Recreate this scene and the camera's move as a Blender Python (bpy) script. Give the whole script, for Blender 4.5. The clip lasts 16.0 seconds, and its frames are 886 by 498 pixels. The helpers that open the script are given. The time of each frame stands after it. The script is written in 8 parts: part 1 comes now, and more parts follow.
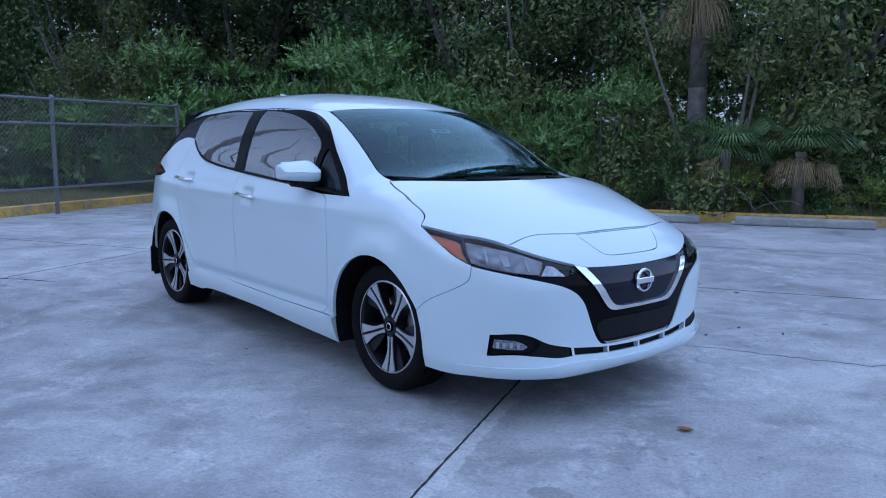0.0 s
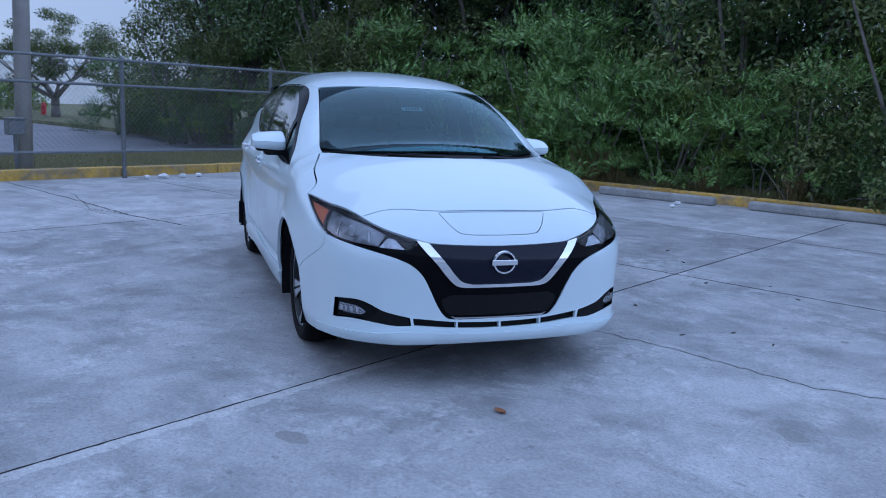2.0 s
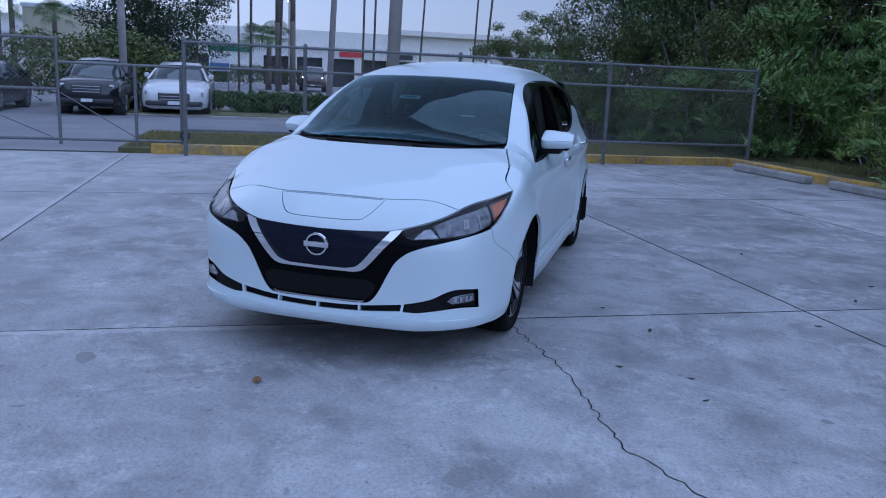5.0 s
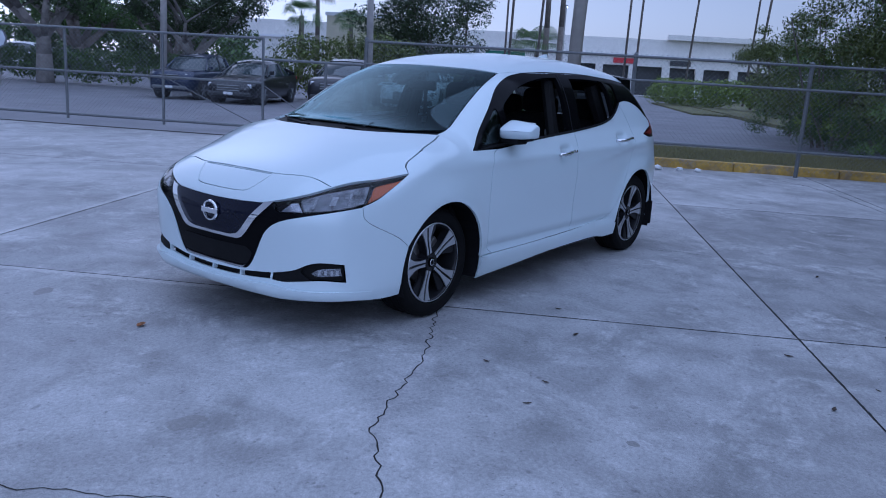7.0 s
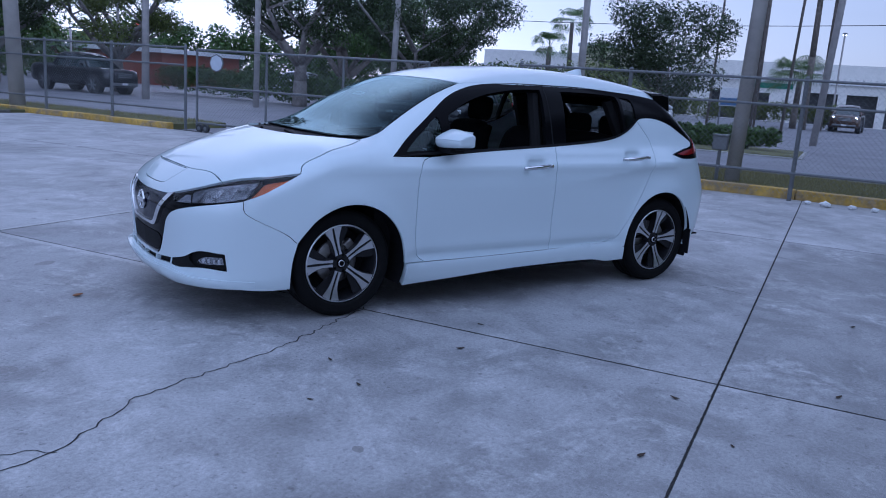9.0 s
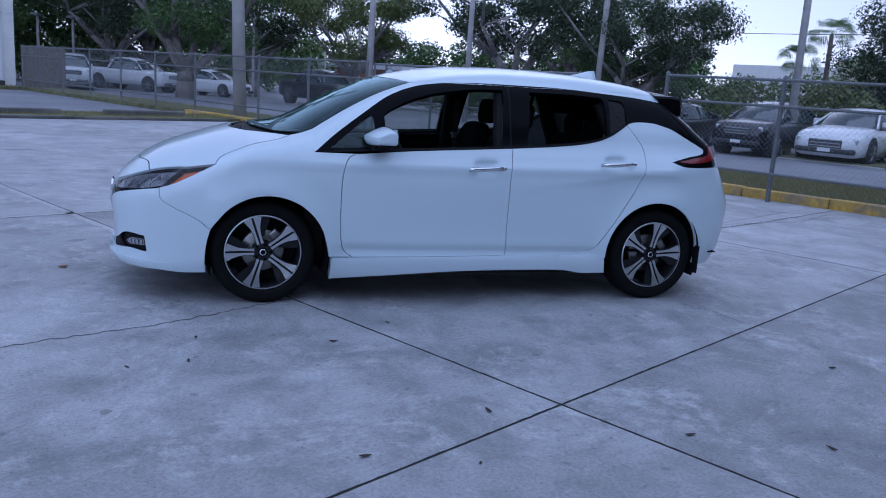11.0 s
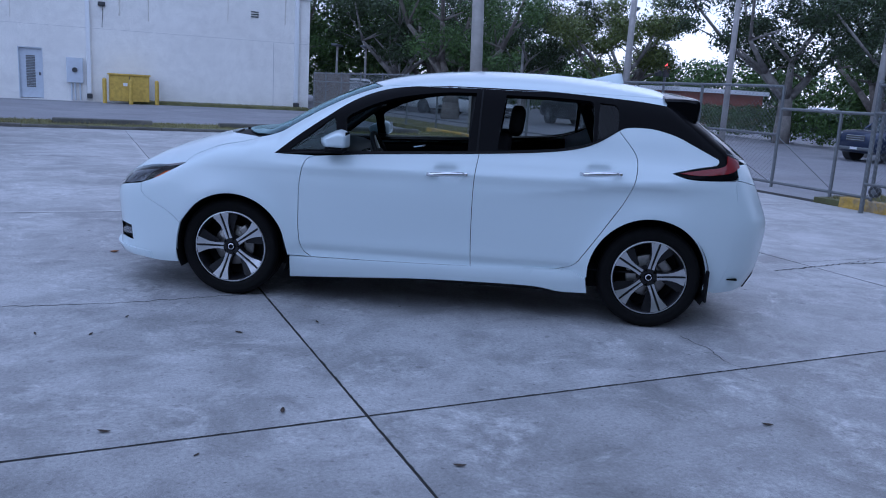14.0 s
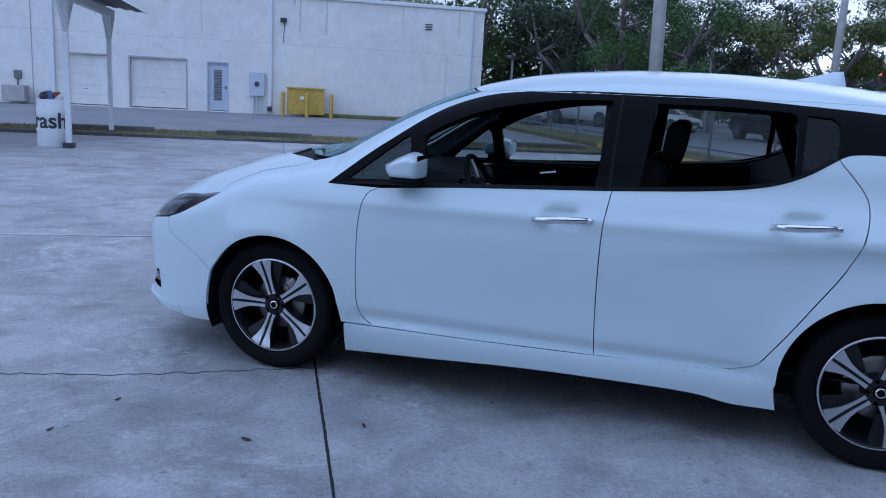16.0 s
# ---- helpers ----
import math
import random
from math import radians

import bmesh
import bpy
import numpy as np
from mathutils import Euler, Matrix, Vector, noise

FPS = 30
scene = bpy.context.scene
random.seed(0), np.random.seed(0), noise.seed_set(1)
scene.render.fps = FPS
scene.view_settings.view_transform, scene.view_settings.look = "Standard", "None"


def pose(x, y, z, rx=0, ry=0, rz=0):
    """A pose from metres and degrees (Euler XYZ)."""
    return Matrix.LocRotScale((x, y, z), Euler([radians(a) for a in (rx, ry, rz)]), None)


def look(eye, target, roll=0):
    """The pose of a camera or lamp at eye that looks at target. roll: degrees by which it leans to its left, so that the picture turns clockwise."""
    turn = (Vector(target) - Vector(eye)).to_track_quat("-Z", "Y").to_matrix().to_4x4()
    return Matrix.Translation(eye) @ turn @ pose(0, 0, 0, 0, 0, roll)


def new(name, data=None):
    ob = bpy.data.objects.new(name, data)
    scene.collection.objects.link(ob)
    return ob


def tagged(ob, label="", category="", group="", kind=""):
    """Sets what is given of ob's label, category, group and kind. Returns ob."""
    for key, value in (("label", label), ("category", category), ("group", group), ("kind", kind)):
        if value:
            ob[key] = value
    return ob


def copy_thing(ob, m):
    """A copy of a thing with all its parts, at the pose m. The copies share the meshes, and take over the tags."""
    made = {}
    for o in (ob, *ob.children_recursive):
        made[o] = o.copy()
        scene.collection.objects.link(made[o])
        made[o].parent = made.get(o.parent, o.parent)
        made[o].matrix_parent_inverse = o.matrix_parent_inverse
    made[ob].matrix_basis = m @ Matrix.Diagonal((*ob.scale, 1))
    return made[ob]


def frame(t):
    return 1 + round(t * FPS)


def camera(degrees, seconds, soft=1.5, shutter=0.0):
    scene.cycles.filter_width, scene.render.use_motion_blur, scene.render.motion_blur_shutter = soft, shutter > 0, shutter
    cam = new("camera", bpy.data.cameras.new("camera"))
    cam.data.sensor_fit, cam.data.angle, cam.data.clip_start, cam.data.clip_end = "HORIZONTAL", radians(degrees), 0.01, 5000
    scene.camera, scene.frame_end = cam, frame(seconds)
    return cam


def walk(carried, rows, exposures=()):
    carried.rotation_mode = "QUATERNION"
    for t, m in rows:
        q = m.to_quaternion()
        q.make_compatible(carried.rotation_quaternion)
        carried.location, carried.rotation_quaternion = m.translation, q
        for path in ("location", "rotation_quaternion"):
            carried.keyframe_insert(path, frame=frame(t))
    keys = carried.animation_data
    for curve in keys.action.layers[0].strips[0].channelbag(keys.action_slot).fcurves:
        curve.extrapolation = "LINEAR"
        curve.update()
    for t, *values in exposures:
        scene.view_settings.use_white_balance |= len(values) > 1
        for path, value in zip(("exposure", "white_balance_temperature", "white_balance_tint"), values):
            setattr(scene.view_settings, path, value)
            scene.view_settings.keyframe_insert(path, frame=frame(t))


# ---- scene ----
cam = camera(58.2, 16.0, soft=1.0)


# ---- camera ----
PATH = [
    (0, (4.491, -3.099, 1.261), (2.977, -1.822, 0.983), 0.5),
    (0.5, (4.882, -2.796, 1.292), (3.266, -1.655, 1.002), 1.3),
    (1, (5.152, -2.375, 1.29), (3.448, -1.376, 0.973), 1.9),
    (1.5, (5.429, -1.979, 1.301), (3.65, -1.129, 0.969), 2.2),
    (2, (5.682, -1.528, 1.328), (3.829, -0.865, 0.973), 2.4),
    (2.5, (5.856, -1.026, 1.356), (3.948, -0.567, 0.969), 2.4),
    (3, (5.989, -0.479, 1.386), (4.049, -0.232, 0.968), 1.9),
    (3.5, (5.96, 0.073, 1.363), (4.005, 0.111, 0.941), 1.8),
    (4, (5.931, 0.596, 1.363), (3.983, 0.423, 0.942), 1.8),
    (4.2, (5.911, 0.815, 1.376), (3.972, 0.56, 0.961), 2.0),
    (6.3, (5.293, 2.869, 1.44), (3.586, 1.93, 0.989), 3.0),
    (6.5, (5.198, 3.057, 1.414), (3.527, 2.054, 0.965), 3.1),
    (7, (4.924, 3.486, 1.413), (3.35, 2.335, 0.973), 3.4),
    (7.5, (4.573, 3.87, 1.426), (3.103, 2.585, 0.991), 3.7),
    (8, (4.231, 4.265, 1.414), (2.873, 2.859, 0.991), 3.5),
    (8.5, (3.863, 4.592, 1.39), (2.618, 3.083, 0.971), 3.7),
    (9, (3.478, 4.887, 1.397), (2.358, 3.28, 0.991), 3.9),
    (9.2, (3.308, 5.013, 1.396), (2.24, 3.37, 0.995), 3.9),
    (11.3, (1.397, 5.76, 1.41), (0.917, 3.861, 1.004), 3.8),
    (11.5, (1.199, 5.792, 1.404), (0.781, 3.879, 0.998), 3.7),
    (12, (0.73, 5.88, 1.413), (0.451, 3.941, 1.01), 3.6),
    (12.5, (0.293, 5.849, 1.397), (0.15, 3.894, 1.0), 3.5),
    (13, (-0.05, 5.831, 1.405), (-0.075, 3.87, 1.012), 3.5),
    (13.5, (-0.327, 5.831, 1.415), (-0.26, 3.87, 1.024), 3.5),
    (14, (-0.421, 5.787, 1.415), (-0.273, 3.832, 1.02), 3.3),
    (14.5, (-0.467, 5.64, 1.392), (-0.238, 3.693, 0.995), 3.3),
    (15, (-0.476, 5.142, 1.403), (-0.162, 3.208, 1.002), 3.1),
    (15.5, (-0.535, 4.655, 1.391), (-0.099, 2.742, 1.0), 3.1),
    (16, (-0.553, 4.185, 1.397), (0.026, 2.31, 1.01), 3.1),
]
walk(cam, [(t, look(eye, target, roll)) for t, eye, target, roll in PATH], [(0, 0.84, 4270, 13), (3.5, 0.57, 4300, 15), (6.5, 0.42, 4330, 18.5), (9, 0.42, 4380, 19), (13.5, 0.58, 4420, 18), (16, 0.60, 4380, 13.5)])

# ---- world and light ----
world = bpy.data.worlds.new("dusk_sky")
scene.world = world
world.use_nodes = True
wn = world.node_tree.nodes
sky = wn.new("ShaderNodeTexSky")
sky.sky_type, sky.sun_disc = "NISHITA", False
sky.sun_elevation, sky.sun_rotation = radians(35), radians(200)
sky.air_density, sky.dust_density, sky.ozone_density = 1.0, 1.2, 1.0
wn["Background"].inputs[1].default_value = 0.056
pale = wn.new("ShaderNodeHueSaturation")
pale.inputs["Saturation"].default_value = 0.28
world.node_tree.links.new(sky.outputs[0], pale.inputs["Color"])
haze = wn.new("ShaderNodeMix")
haze.data_type, haze.blend_type = "RGBA", "MULTIPLY"
haze.inputs[0].default_value = 1.0
haze.inputs[7].default_value = (1.10, 1.0, 0.91, 1)
world.node_tree.links.new(pale.outputs[0], haze.inputs[6])
world.node_tree.links.new(haze.outputs[2], wn["Background"].inputs[0])
sun_data = bpy.data.lights.new("sun", "SUN")
sun_data.energy, sun_data.angle, sun_data.color = 1.25, radians(120), (1.0, 0.97, 0.95)
sun = new("sun", sun_data)
sun.matrix_world = pose(0, 0, 30, 32, 0, 165)


# ---- materials ----
class Nodes:
    """A short way to write node trees."""

    def __init__(self, name):
        self.mat = bpy.data.materials.new(name)
        self.mat.use_nodes = True
        self.tree = self.mat.node_tree
        self.bsdf = self.tree.nodes["Principled BSDF"]

    def add(self, kind, **inputs):
        node = self.tree.nodes.new("ShaderNode" + kind)
        for key, value in inputs.items():
            key = key.replace("_", " ")
            if hasattr(value, "is_output"):
                self.tree.links.new(value, node.inputs[key])
            else:
                node.inputs[key].default_value = value
        return node

    def link(self, out, socket):
        self.tree.links.new(out, self.bsdf.inputs[socket])

    def set(self, **values):
        for key, value in values.items():
            self.bsdf.inputs[key.replace("_", " ")].default_value = value
        return self

    def coords(self, space="Object"):
        return self.add("TexCoord").outputs[space]

    def noise(self, scale, detail=4.0, rough=0.55, vector=None, distortion=0.0):
        node = self.add("TexNoise", Scale=scale, Detail=detail, Roughness=rough, Distortion=distortion)
        self.tree.links.new(vector or self.coords(), node.inputs["Vector"])
        return node.outputs["Fac"]

    def ramp(self, fac, *stops):
        node = self.add("ValToRGB", Fac=fac)
        ramp = node.color_ramp
        while len(ramp.elements) < len(stops):
            ramp.elements.new(0.5)
        for element, (place, colour) in zip(ramp.elements, stops):
            element.position = place
            element.color = (*colour, 1) if not isinstance(colour, (int, float)) else (colour, colour, colour, 1)
        return node.outputs["Color"]

    def mix(self, fac, a, b, blend="MIX"):
        node = self.tree.nodes.new("ShaderNodeMix")
        node.data_type, node.blend_type = "RGBA", blend
        for socket, value in ((node.inputs[0], fac), (node.inputs[6], a), (node.inputs[7], b)):
            if hasattr(value, "is_output"):
                self.tree.links.new(value, socket)
            elif socket == node.inputs[0]:
                socket.default_value = value
            else:
                socket.default_value = (*value, 1)
        return node.outputs[2]

    def bump(self, height, strength=0.3, distance=0.01):
        node = self.add("Bump", Strength=strength, Distance=distance, Height=height)
        self.link(node.outputs[0], "Normal")


def plain(name, colour, rough=0.5, metal=0.0, vary=0.12, scale=8.0, bump=0.0, **more):
    n = Nodes(name)
    fac = n.noise(scale, 5)
    dark = tuple(c * (1 - vary) for c in colour)
    light = tuple(min(1, c * (1 + vary)) for c in colour)
    n.link(n.ramp(fac, (0.3, dark), (0.7, light)), "Base Color")
    n.set(Roughness=rough, Metallic=metal, **more)
    if bump:
        n.bump(n.noise(scale * 12, 4), bump, 0.004)
    return n.mat


def lit_material(name, colour, strength):
    n = Nodes(name)
    n.set(Base_Color=(*colour, 1), Emission_Color=(*colour, 1), Emission_Strength=strength)
    return n.mat


def leaf_material(name, dark, light):
    n = Nodes(name)
    island = n.add("NewGeometry").outputs["Random Per Island"]
    n.link(n.ramp(island, (0.0, dark), (0.75, light), (1.0, tuple(c * 1.3 for c in light))), "Base Color")
    n.set(Roughness=0.55)
    n.bsdf.inputs["Transmission Weight"].default_value = 0.0
    return n.mat


def concrete_material(name, low, high, stain=0.6, scuff=0.0):
    """Two scales of blotches, fine grain, and pale scuffs where asked for."""
    n = Nodes(name)
    where = n.coords("Object")
    big = n.noise(0.5, 6, 0.62, where, 0.6)
    mid = n.noise(2.3, 8, 0.68, where, 0.4)
    fine = n.noise(55, 4, 0.65, where)
    grit = n.noise(210, 2, 0.5, where)
    colour = n.ramp(big, (0.36, low), (0.63, high))
    colour = n.mix(0.9, colour, n.ramp(mid, (0.36, (stain,) * 3), (0.58, (1.06,) * 3)), "MULTIPLY")
    if scuff:
        patch = n.ramp(n.noise(1.3, 9, 0.74, where, 1.0), (0.50, 0.0), (0.64, 1.0))
        streak = n.ramp(n.noise(11, 6, 0.72, where, 0.4), (0.40, 0.0), (0.62, 1.0))
        amount = n.add("Math", Value=scuff)
        amount.operation = "MULTIPLY"
        n.tree.links.new(n.mix(1.0, patch, streak, "MULTIPLY"), amount.inputs[1])
        colour = n.mix(amount.outputs[0], colour, (0.66, 0.66, 0.66))
        spots = n.ramp(n.noise(14, 3, 0.5, where), (0.28, (0.5,) * 3), (0.35, (1.0,) * 3))
        colour = n.mix(0.6, colour, spots, "MULTIPLY")
        pits = n.ramp(n.noise(46, 3, 0.55, where), (0.29, (0.45,) * 3), (0.37, (1.0,) * 3))
        colour = n.mix(0.75, colour, pits, "MULTIPLY")
        tyre = n.ramp(n.noise(0.9, 5, 0.6, where, 1.6), (0.34, (0.72,) * 3), (0.47, (1.0,) * 3))
        colour = n.mix(0.8, colour, tyre, "MULTIPLY")
    grain = n.ramp(fine, (0.3, (0.74,) * 3), (0.7, (1.14,) * 3))
    colour = n.mix(0.95, colour, grain, "MULTIPLY")
    colour = n.mix(0.8, colour, n.ramp(grit, (0.3, (0.70,) * 3), (0.7, (1.16,) * 3)), "MULTIPLY")
    n.link(colour, "Base Color")
    n.link(n.ramp(mid, (0.3, 0.5), (0.7, 0.8)), "Roughness")
    n.bump(fine, 0.3, 0.004)
    return n.mat


def glass_material(name, tint, gloss=(1, 1, 1), ior=1.5):
    n = Nodes(name)
    clear = n.add("BsdfTransparent", Color=(*tint, 1))
    shine = n.add("BsdfGlossy", Color=(*gloss, 1), Roughness=0.01)
    facing = n.add("LayerWeight", Blend=0.5).outputs["Facing"]
    fifth = n.add("Math")
    fifth.operation = "POWER"
    n.tree.links.new(facing, fifth.inputs[0])
    fifth.inputs[1].default_value = 5.0
    least = ((ior - 1) / (ior + 1)) ** 2
    edge = n.add("Math")
    edge.operation = "MULTIPLY_ADD"
    n.tree.links.new(fifth.outputs[0], edge.inputs[0])
    edge.inputs[1].default_value, edge.inputs[2].default_value = 1 - least, least
    both = n.add("MixShader", Fac=edge.outputs[0])
    n.tree.links.new(clear.outputs[0], both.inputs[1])
    n.tree.links.new(shine.outputs[0], both.inputs[2])
    n.tree.links.new(both.outputs[0], n.tree.nodes["Material Output"].inputs[0])
    return n.mat


def worn_paint(name, paint, bare):
    """Old paint, scuffed through to the concrete in patches, with grime."""
    n = Nodes(name)
    where = n.coords("Object")
    wear = n.ramp(n.noise(3.0, 7, 0.7, where, 0.5), (0.46, 0.0), (0.62, 1.0))
    colour = n.mix(wear, paint, bare)
    colour = n.mix(0.9, colour, n.ramp(n.noise(14, 5, 0.65, where), (0.3, (0.6,) * 3), (0.65, (1.1,) * 3)), "MULTIPLY")
    colour = n.mix(0.8, colour, n.ramp(n.noise(1.2, 4, 0.6, where), (0.35, (0.7,) * 3), (0.6, (1.05,) * 3)), "MULTIPLY")
    n.link(colour, "Base Color")
    n.set(Roughness=0.85)
    n.bump(n.noise(40, 4, 0.6, where), 0.4, 0.006)
    return n.mat


M = {
    "concrete": concrete_material("weathered_concrete", (0.37, 0.37, 0.372), (0.51, 0.51, 0.512), 0.68, 0.85),
    "concrete_mid": concrete_material("mid_tone_concrete", (0.335, 0.335, 0.338), (0.465, 0.465, 0.468), 0.66, 0.85),
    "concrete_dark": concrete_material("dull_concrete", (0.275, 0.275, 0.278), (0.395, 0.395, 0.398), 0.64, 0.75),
    "joint": plain("dark_joint_filler", (0.02, 0.019, 0.018), 0.95, scale=20),
    "kerb": worn_paint("yellow_kerb_paint", (0.62, 0.41, 0.075), (0.40, 0.31, 0.17)),
    "stop": concrete_material("wheel_stop_concrete", (0.34, 0.34, 0.33), (0.48, 0.47, 0.45), 0.7),
    "cement": concrete_material("worn_pale_cement", (0.47, 0.47, 0.465), (0.57, 0.57, 0.565), 0.8, 0.5),
    "road": concrete_material("pale_road", (0.20, 0.20, 0.22), (0.27, 0.27, 0.29), 0.85),
    "earth": plain("grass_and_soil", (0.13, 0.13, 0.055), 0.95, vary=0.5, scale=1.5, bump=0.6),
    "grass": leaf_material("grass_blades", (0.12, 0.115, 0.04), (0.24, 0.22, 0.08)),
    "leaf": leaf_material("dark_green_leaves", (0.036, 0.066, 0.014), (0.078, 0.135, 0.026)),
    "leaf_light": leaf_material("light_green_leaves", (0.08, 0.14, 0.028), (0.165, 0.265, 0.05)),
    "leaf_dry": leaf_material("dry_leaves", (0.18, 0.14, 0.06), (0.34, 0.27, 0.13)),
    "bark": plain("grey_bark", (0.16, 0.14, 0.12), 0.9, vary=0.35, scale=6, bump=0.6),
    "steel": plain("galvanised_steel", (0.17, 0.178, 0.185), 0.5, 0.4, scale=20),
    "wire": plain("chain_link_wire", (0.27, 0.28, 0.285), 0.5, 0.3, scale=20),
    "pole": plain("concrete_pole", (0.42, 0.40, 0.38), 0.85, vary=0.15, scale=3, bump=0.3),
    "stucco": concrete_material("white_painted_wall", (0.79, 0.775, 0.73), (0.85, 0.835, 0.79), 0.95),
    "streak": plain("grimy_water_streak", (0.56, 0.54, 0.48), 0.9, vary=0.15, scale=6),
    "white": plain("white_paint", (0.72, 0.73, 0.74), 0.5, vary=0.05),
    "yellow": plain("yellow_metal_paint", (0.50, 0.35, 0.05), 0.55, vary=0.2),
    "door": plain("pale_grey_paint", (0.52, 0.56, 0.62), 0.5, vary=0.06),
    "joint_grey": plain("wall_seam", (0.42, 0.42, 0.42), 0.9),
    "stop_dark": concrete_material("old_stop_concrete", (0.10, 0.10, 0.09), (0.20, 0.19, 0.17), 0.6),
    "rust": plain("rust_red", (0.22, 0.07, 0.04), 0.8, vary=0.3),
    "blue": plain("faded_blue_plastic", (0.10, 0.18, 0.35), 0.5, vary=0.2),
    "cream": plain("cream_wall_paint", (0.55, 0.52, 0.38), 0.8, vary=0.06, scale=1),
    "sign_red": plain("red_sign", (0.5, 0.03, 0.04), 0.5),
    "sign_green": plain("green_sign", (0.03, 0.16, 0.10), 0.5),
    "straw": leaf_material("dead_straw", (0.17, 0.13, 0.055), (0.36, 0.28, 0.13)),
    "leaf_olive": leaf_material("olive_leaves", (0.062, 0.08, 0.017), (0.13, 0.16, 0.035)),
    "leaf_yellow": leaf_material("yellow_green_leaves", (0.11, 0.165, 0.022), (0.23, 0.31, 0.045)),
    "frond": leaf_material("palm_fronds", (0.045, 0.085, 0.025), (0.12, 0.18, 0.05)),
    "pale_bark": plain("pale_bark", (0.24, 0.22, 0.20), 0.9, vary=0.3, scale=5, bump=0.5),
    "glow": lit_material("lamp_glow", (1.0, 0.96, 0.85), 12.0),
    "glow_red": lit_material("red_signal_glow", (1.0, 0.06, 0.05), 6.0),
    # paler green: sky light from the open road is put into the leaf colour
    "leaf_soft": leaf_material("skylit_grey_green_leaves", (0.062, 0.098, 0.028), (0.12, 0.175, 0.055)),
    # near-black green: the shade of backlit crowns is put into the leaf colour
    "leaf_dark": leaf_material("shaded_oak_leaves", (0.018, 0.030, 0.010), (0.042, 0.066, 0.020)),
    "dark": plain("dark_grey_metal", (0.04, 0.042, 0.045), 0.5),
}


# ---- building blocks ----
def link_mesh(name, bm, material, parent=None, label="", smooth=False):
    mesh = bpy.data.meshes.new(name)
    bm.to_mesh(mesh)
    bm.free()
    if smooth:
        mesh.shade_smooth()
    for m in material if isinstance(material, (list, tuple)) else [material]:
        mesh.materials.append(m)
    ob = new(name, mesh)
    if parent is not None:
        ob.parent = parent
    if label:
        ob["label"] = label
    return ob


def part(name, bm, material, parent, label="", smooth=False):
    return link_mesh(name, bm, material, parent, label, smooth)


def empty(name, m=None):
    ob = new(name)
    ob.empty_display_size = 0.2
    if m is not None:
        ob.matrix_basis = m
    return ob


def box(bm, x0, x1, y0, y1, z0, z1, bevel=0.0, m=None):
    made = bmesh.ops.create_cube(bm, size=1)["verts"]
    bmesh.ops.transform(bm, verts=made, matrix=Matrix.Translation(((x0 + x1) / 2, (y0 + y1) / 2, (z0 + z1) / 2)) @ Matrix.Diagonal((x1 - x0, y1 - y0, z1 - z0, 1)))
    if bevel:
        edges = list({e for v in made for e in v.link_edges})
        made = bmesh.ops.bevel(bm, geom=edges, offset=bevel, segments=2, affect="EDGES", profile=0.5)["verts"]
    if m is not None:
        bmesh.ops.transform(bm, verts=list(made), matrix=m)
    return bm


def cone(bm, a, b, r0, r1, sides=12, caps=True):
    a, b = Vector(a), Vector(b)
    way = b - a
    made = bmesh.ops.create_cone(bm, cap_ends=caps, segments=sides, radius1=r0, radius2=r1, depth=way.length)["verts"]
    bmesh.ops.transform(bm, verts=made, matrix=Matrix.Translation((a + b) / 2) @ way.to_track_quat("Z", "Y").to_matrix().to_4x4())
    return bm


def raw_mesh(name, verts, faces, material, parent=None, smooth=False):
    mesh = bpy.data.meshes.new(name)
    mesh.from_pydata([tuple(v) for v in verts], [], [tuple(f) for f in faces])
    mesh.update()
    if smooth:
        mesh.shade_smooth()
    mesh.materials.append(material)
    ob = new(name, mesh)
    if parent is not None:
        ob.parent = parent
    return ob


LOT = radians(29.5)  # the slabs lie at this angle to the car


def lot(u, v, z=0.0):
    return Vector((u * math.cos(LOT) - v * math.sin(LOT), u * math.sin(LOT) + v * math.cos(LOT), z))


LOT_M = Matrix.Rotation(LOT, 4, "Z")

# ---- ground ----
bm = bmesh.new()
bmesh.ops.create_grid(bm, x_segments=40, y_segments=40, size=900)
bmesh.ops.translate(bm, verts=bm.verts, vec=(0, 0, -0.12))
ground = tagged(link_mesh("ground", bm, M["earth"]), "grassy brown earth reaching to the horizon", "ground", kind="structure")

bm = bmesh.new()
box(bm, -140, 60, -90, 9.4, -0.2, -0.045)
road = tagged(link_mesh("road", bm, M["road"]), "pale worn asphalt road beyond the fence", "road", kind="structure")
road.matrix_basis = LOT_M

pavement = tagged(empty("pavement", LOT_M), "weathered grey concrete parking lot with dark joints", "pavement", kind="structure")
bm = bmesh.new()
box(bm, -8.6, 33, -17, 10.1, -0.3, -0.04)
part("joint_filler", bm, M["joint"], pavement)
U_CUTS = (-8.0, -3.65, 1.36, 6.36, 11.36, 16.4, 21.4, 26.4, 33.0)
V_CUTS = (-15.6, -9.0, -3.4, 2.18, 4.98, 10.0)


# slabs given a darker tone than the rest
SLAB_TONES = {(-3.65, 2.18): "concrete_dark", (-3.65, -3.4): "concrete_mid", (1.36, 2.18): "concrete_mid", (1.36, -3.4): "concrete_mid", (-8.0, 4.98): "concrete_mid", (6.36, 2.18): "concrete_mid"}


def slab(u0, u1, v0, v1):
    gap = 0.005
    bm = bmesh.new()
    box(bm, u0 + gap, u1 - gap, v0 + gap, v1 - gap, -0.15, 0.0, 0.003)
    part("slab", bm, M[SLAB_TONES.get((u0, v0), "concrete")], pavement)


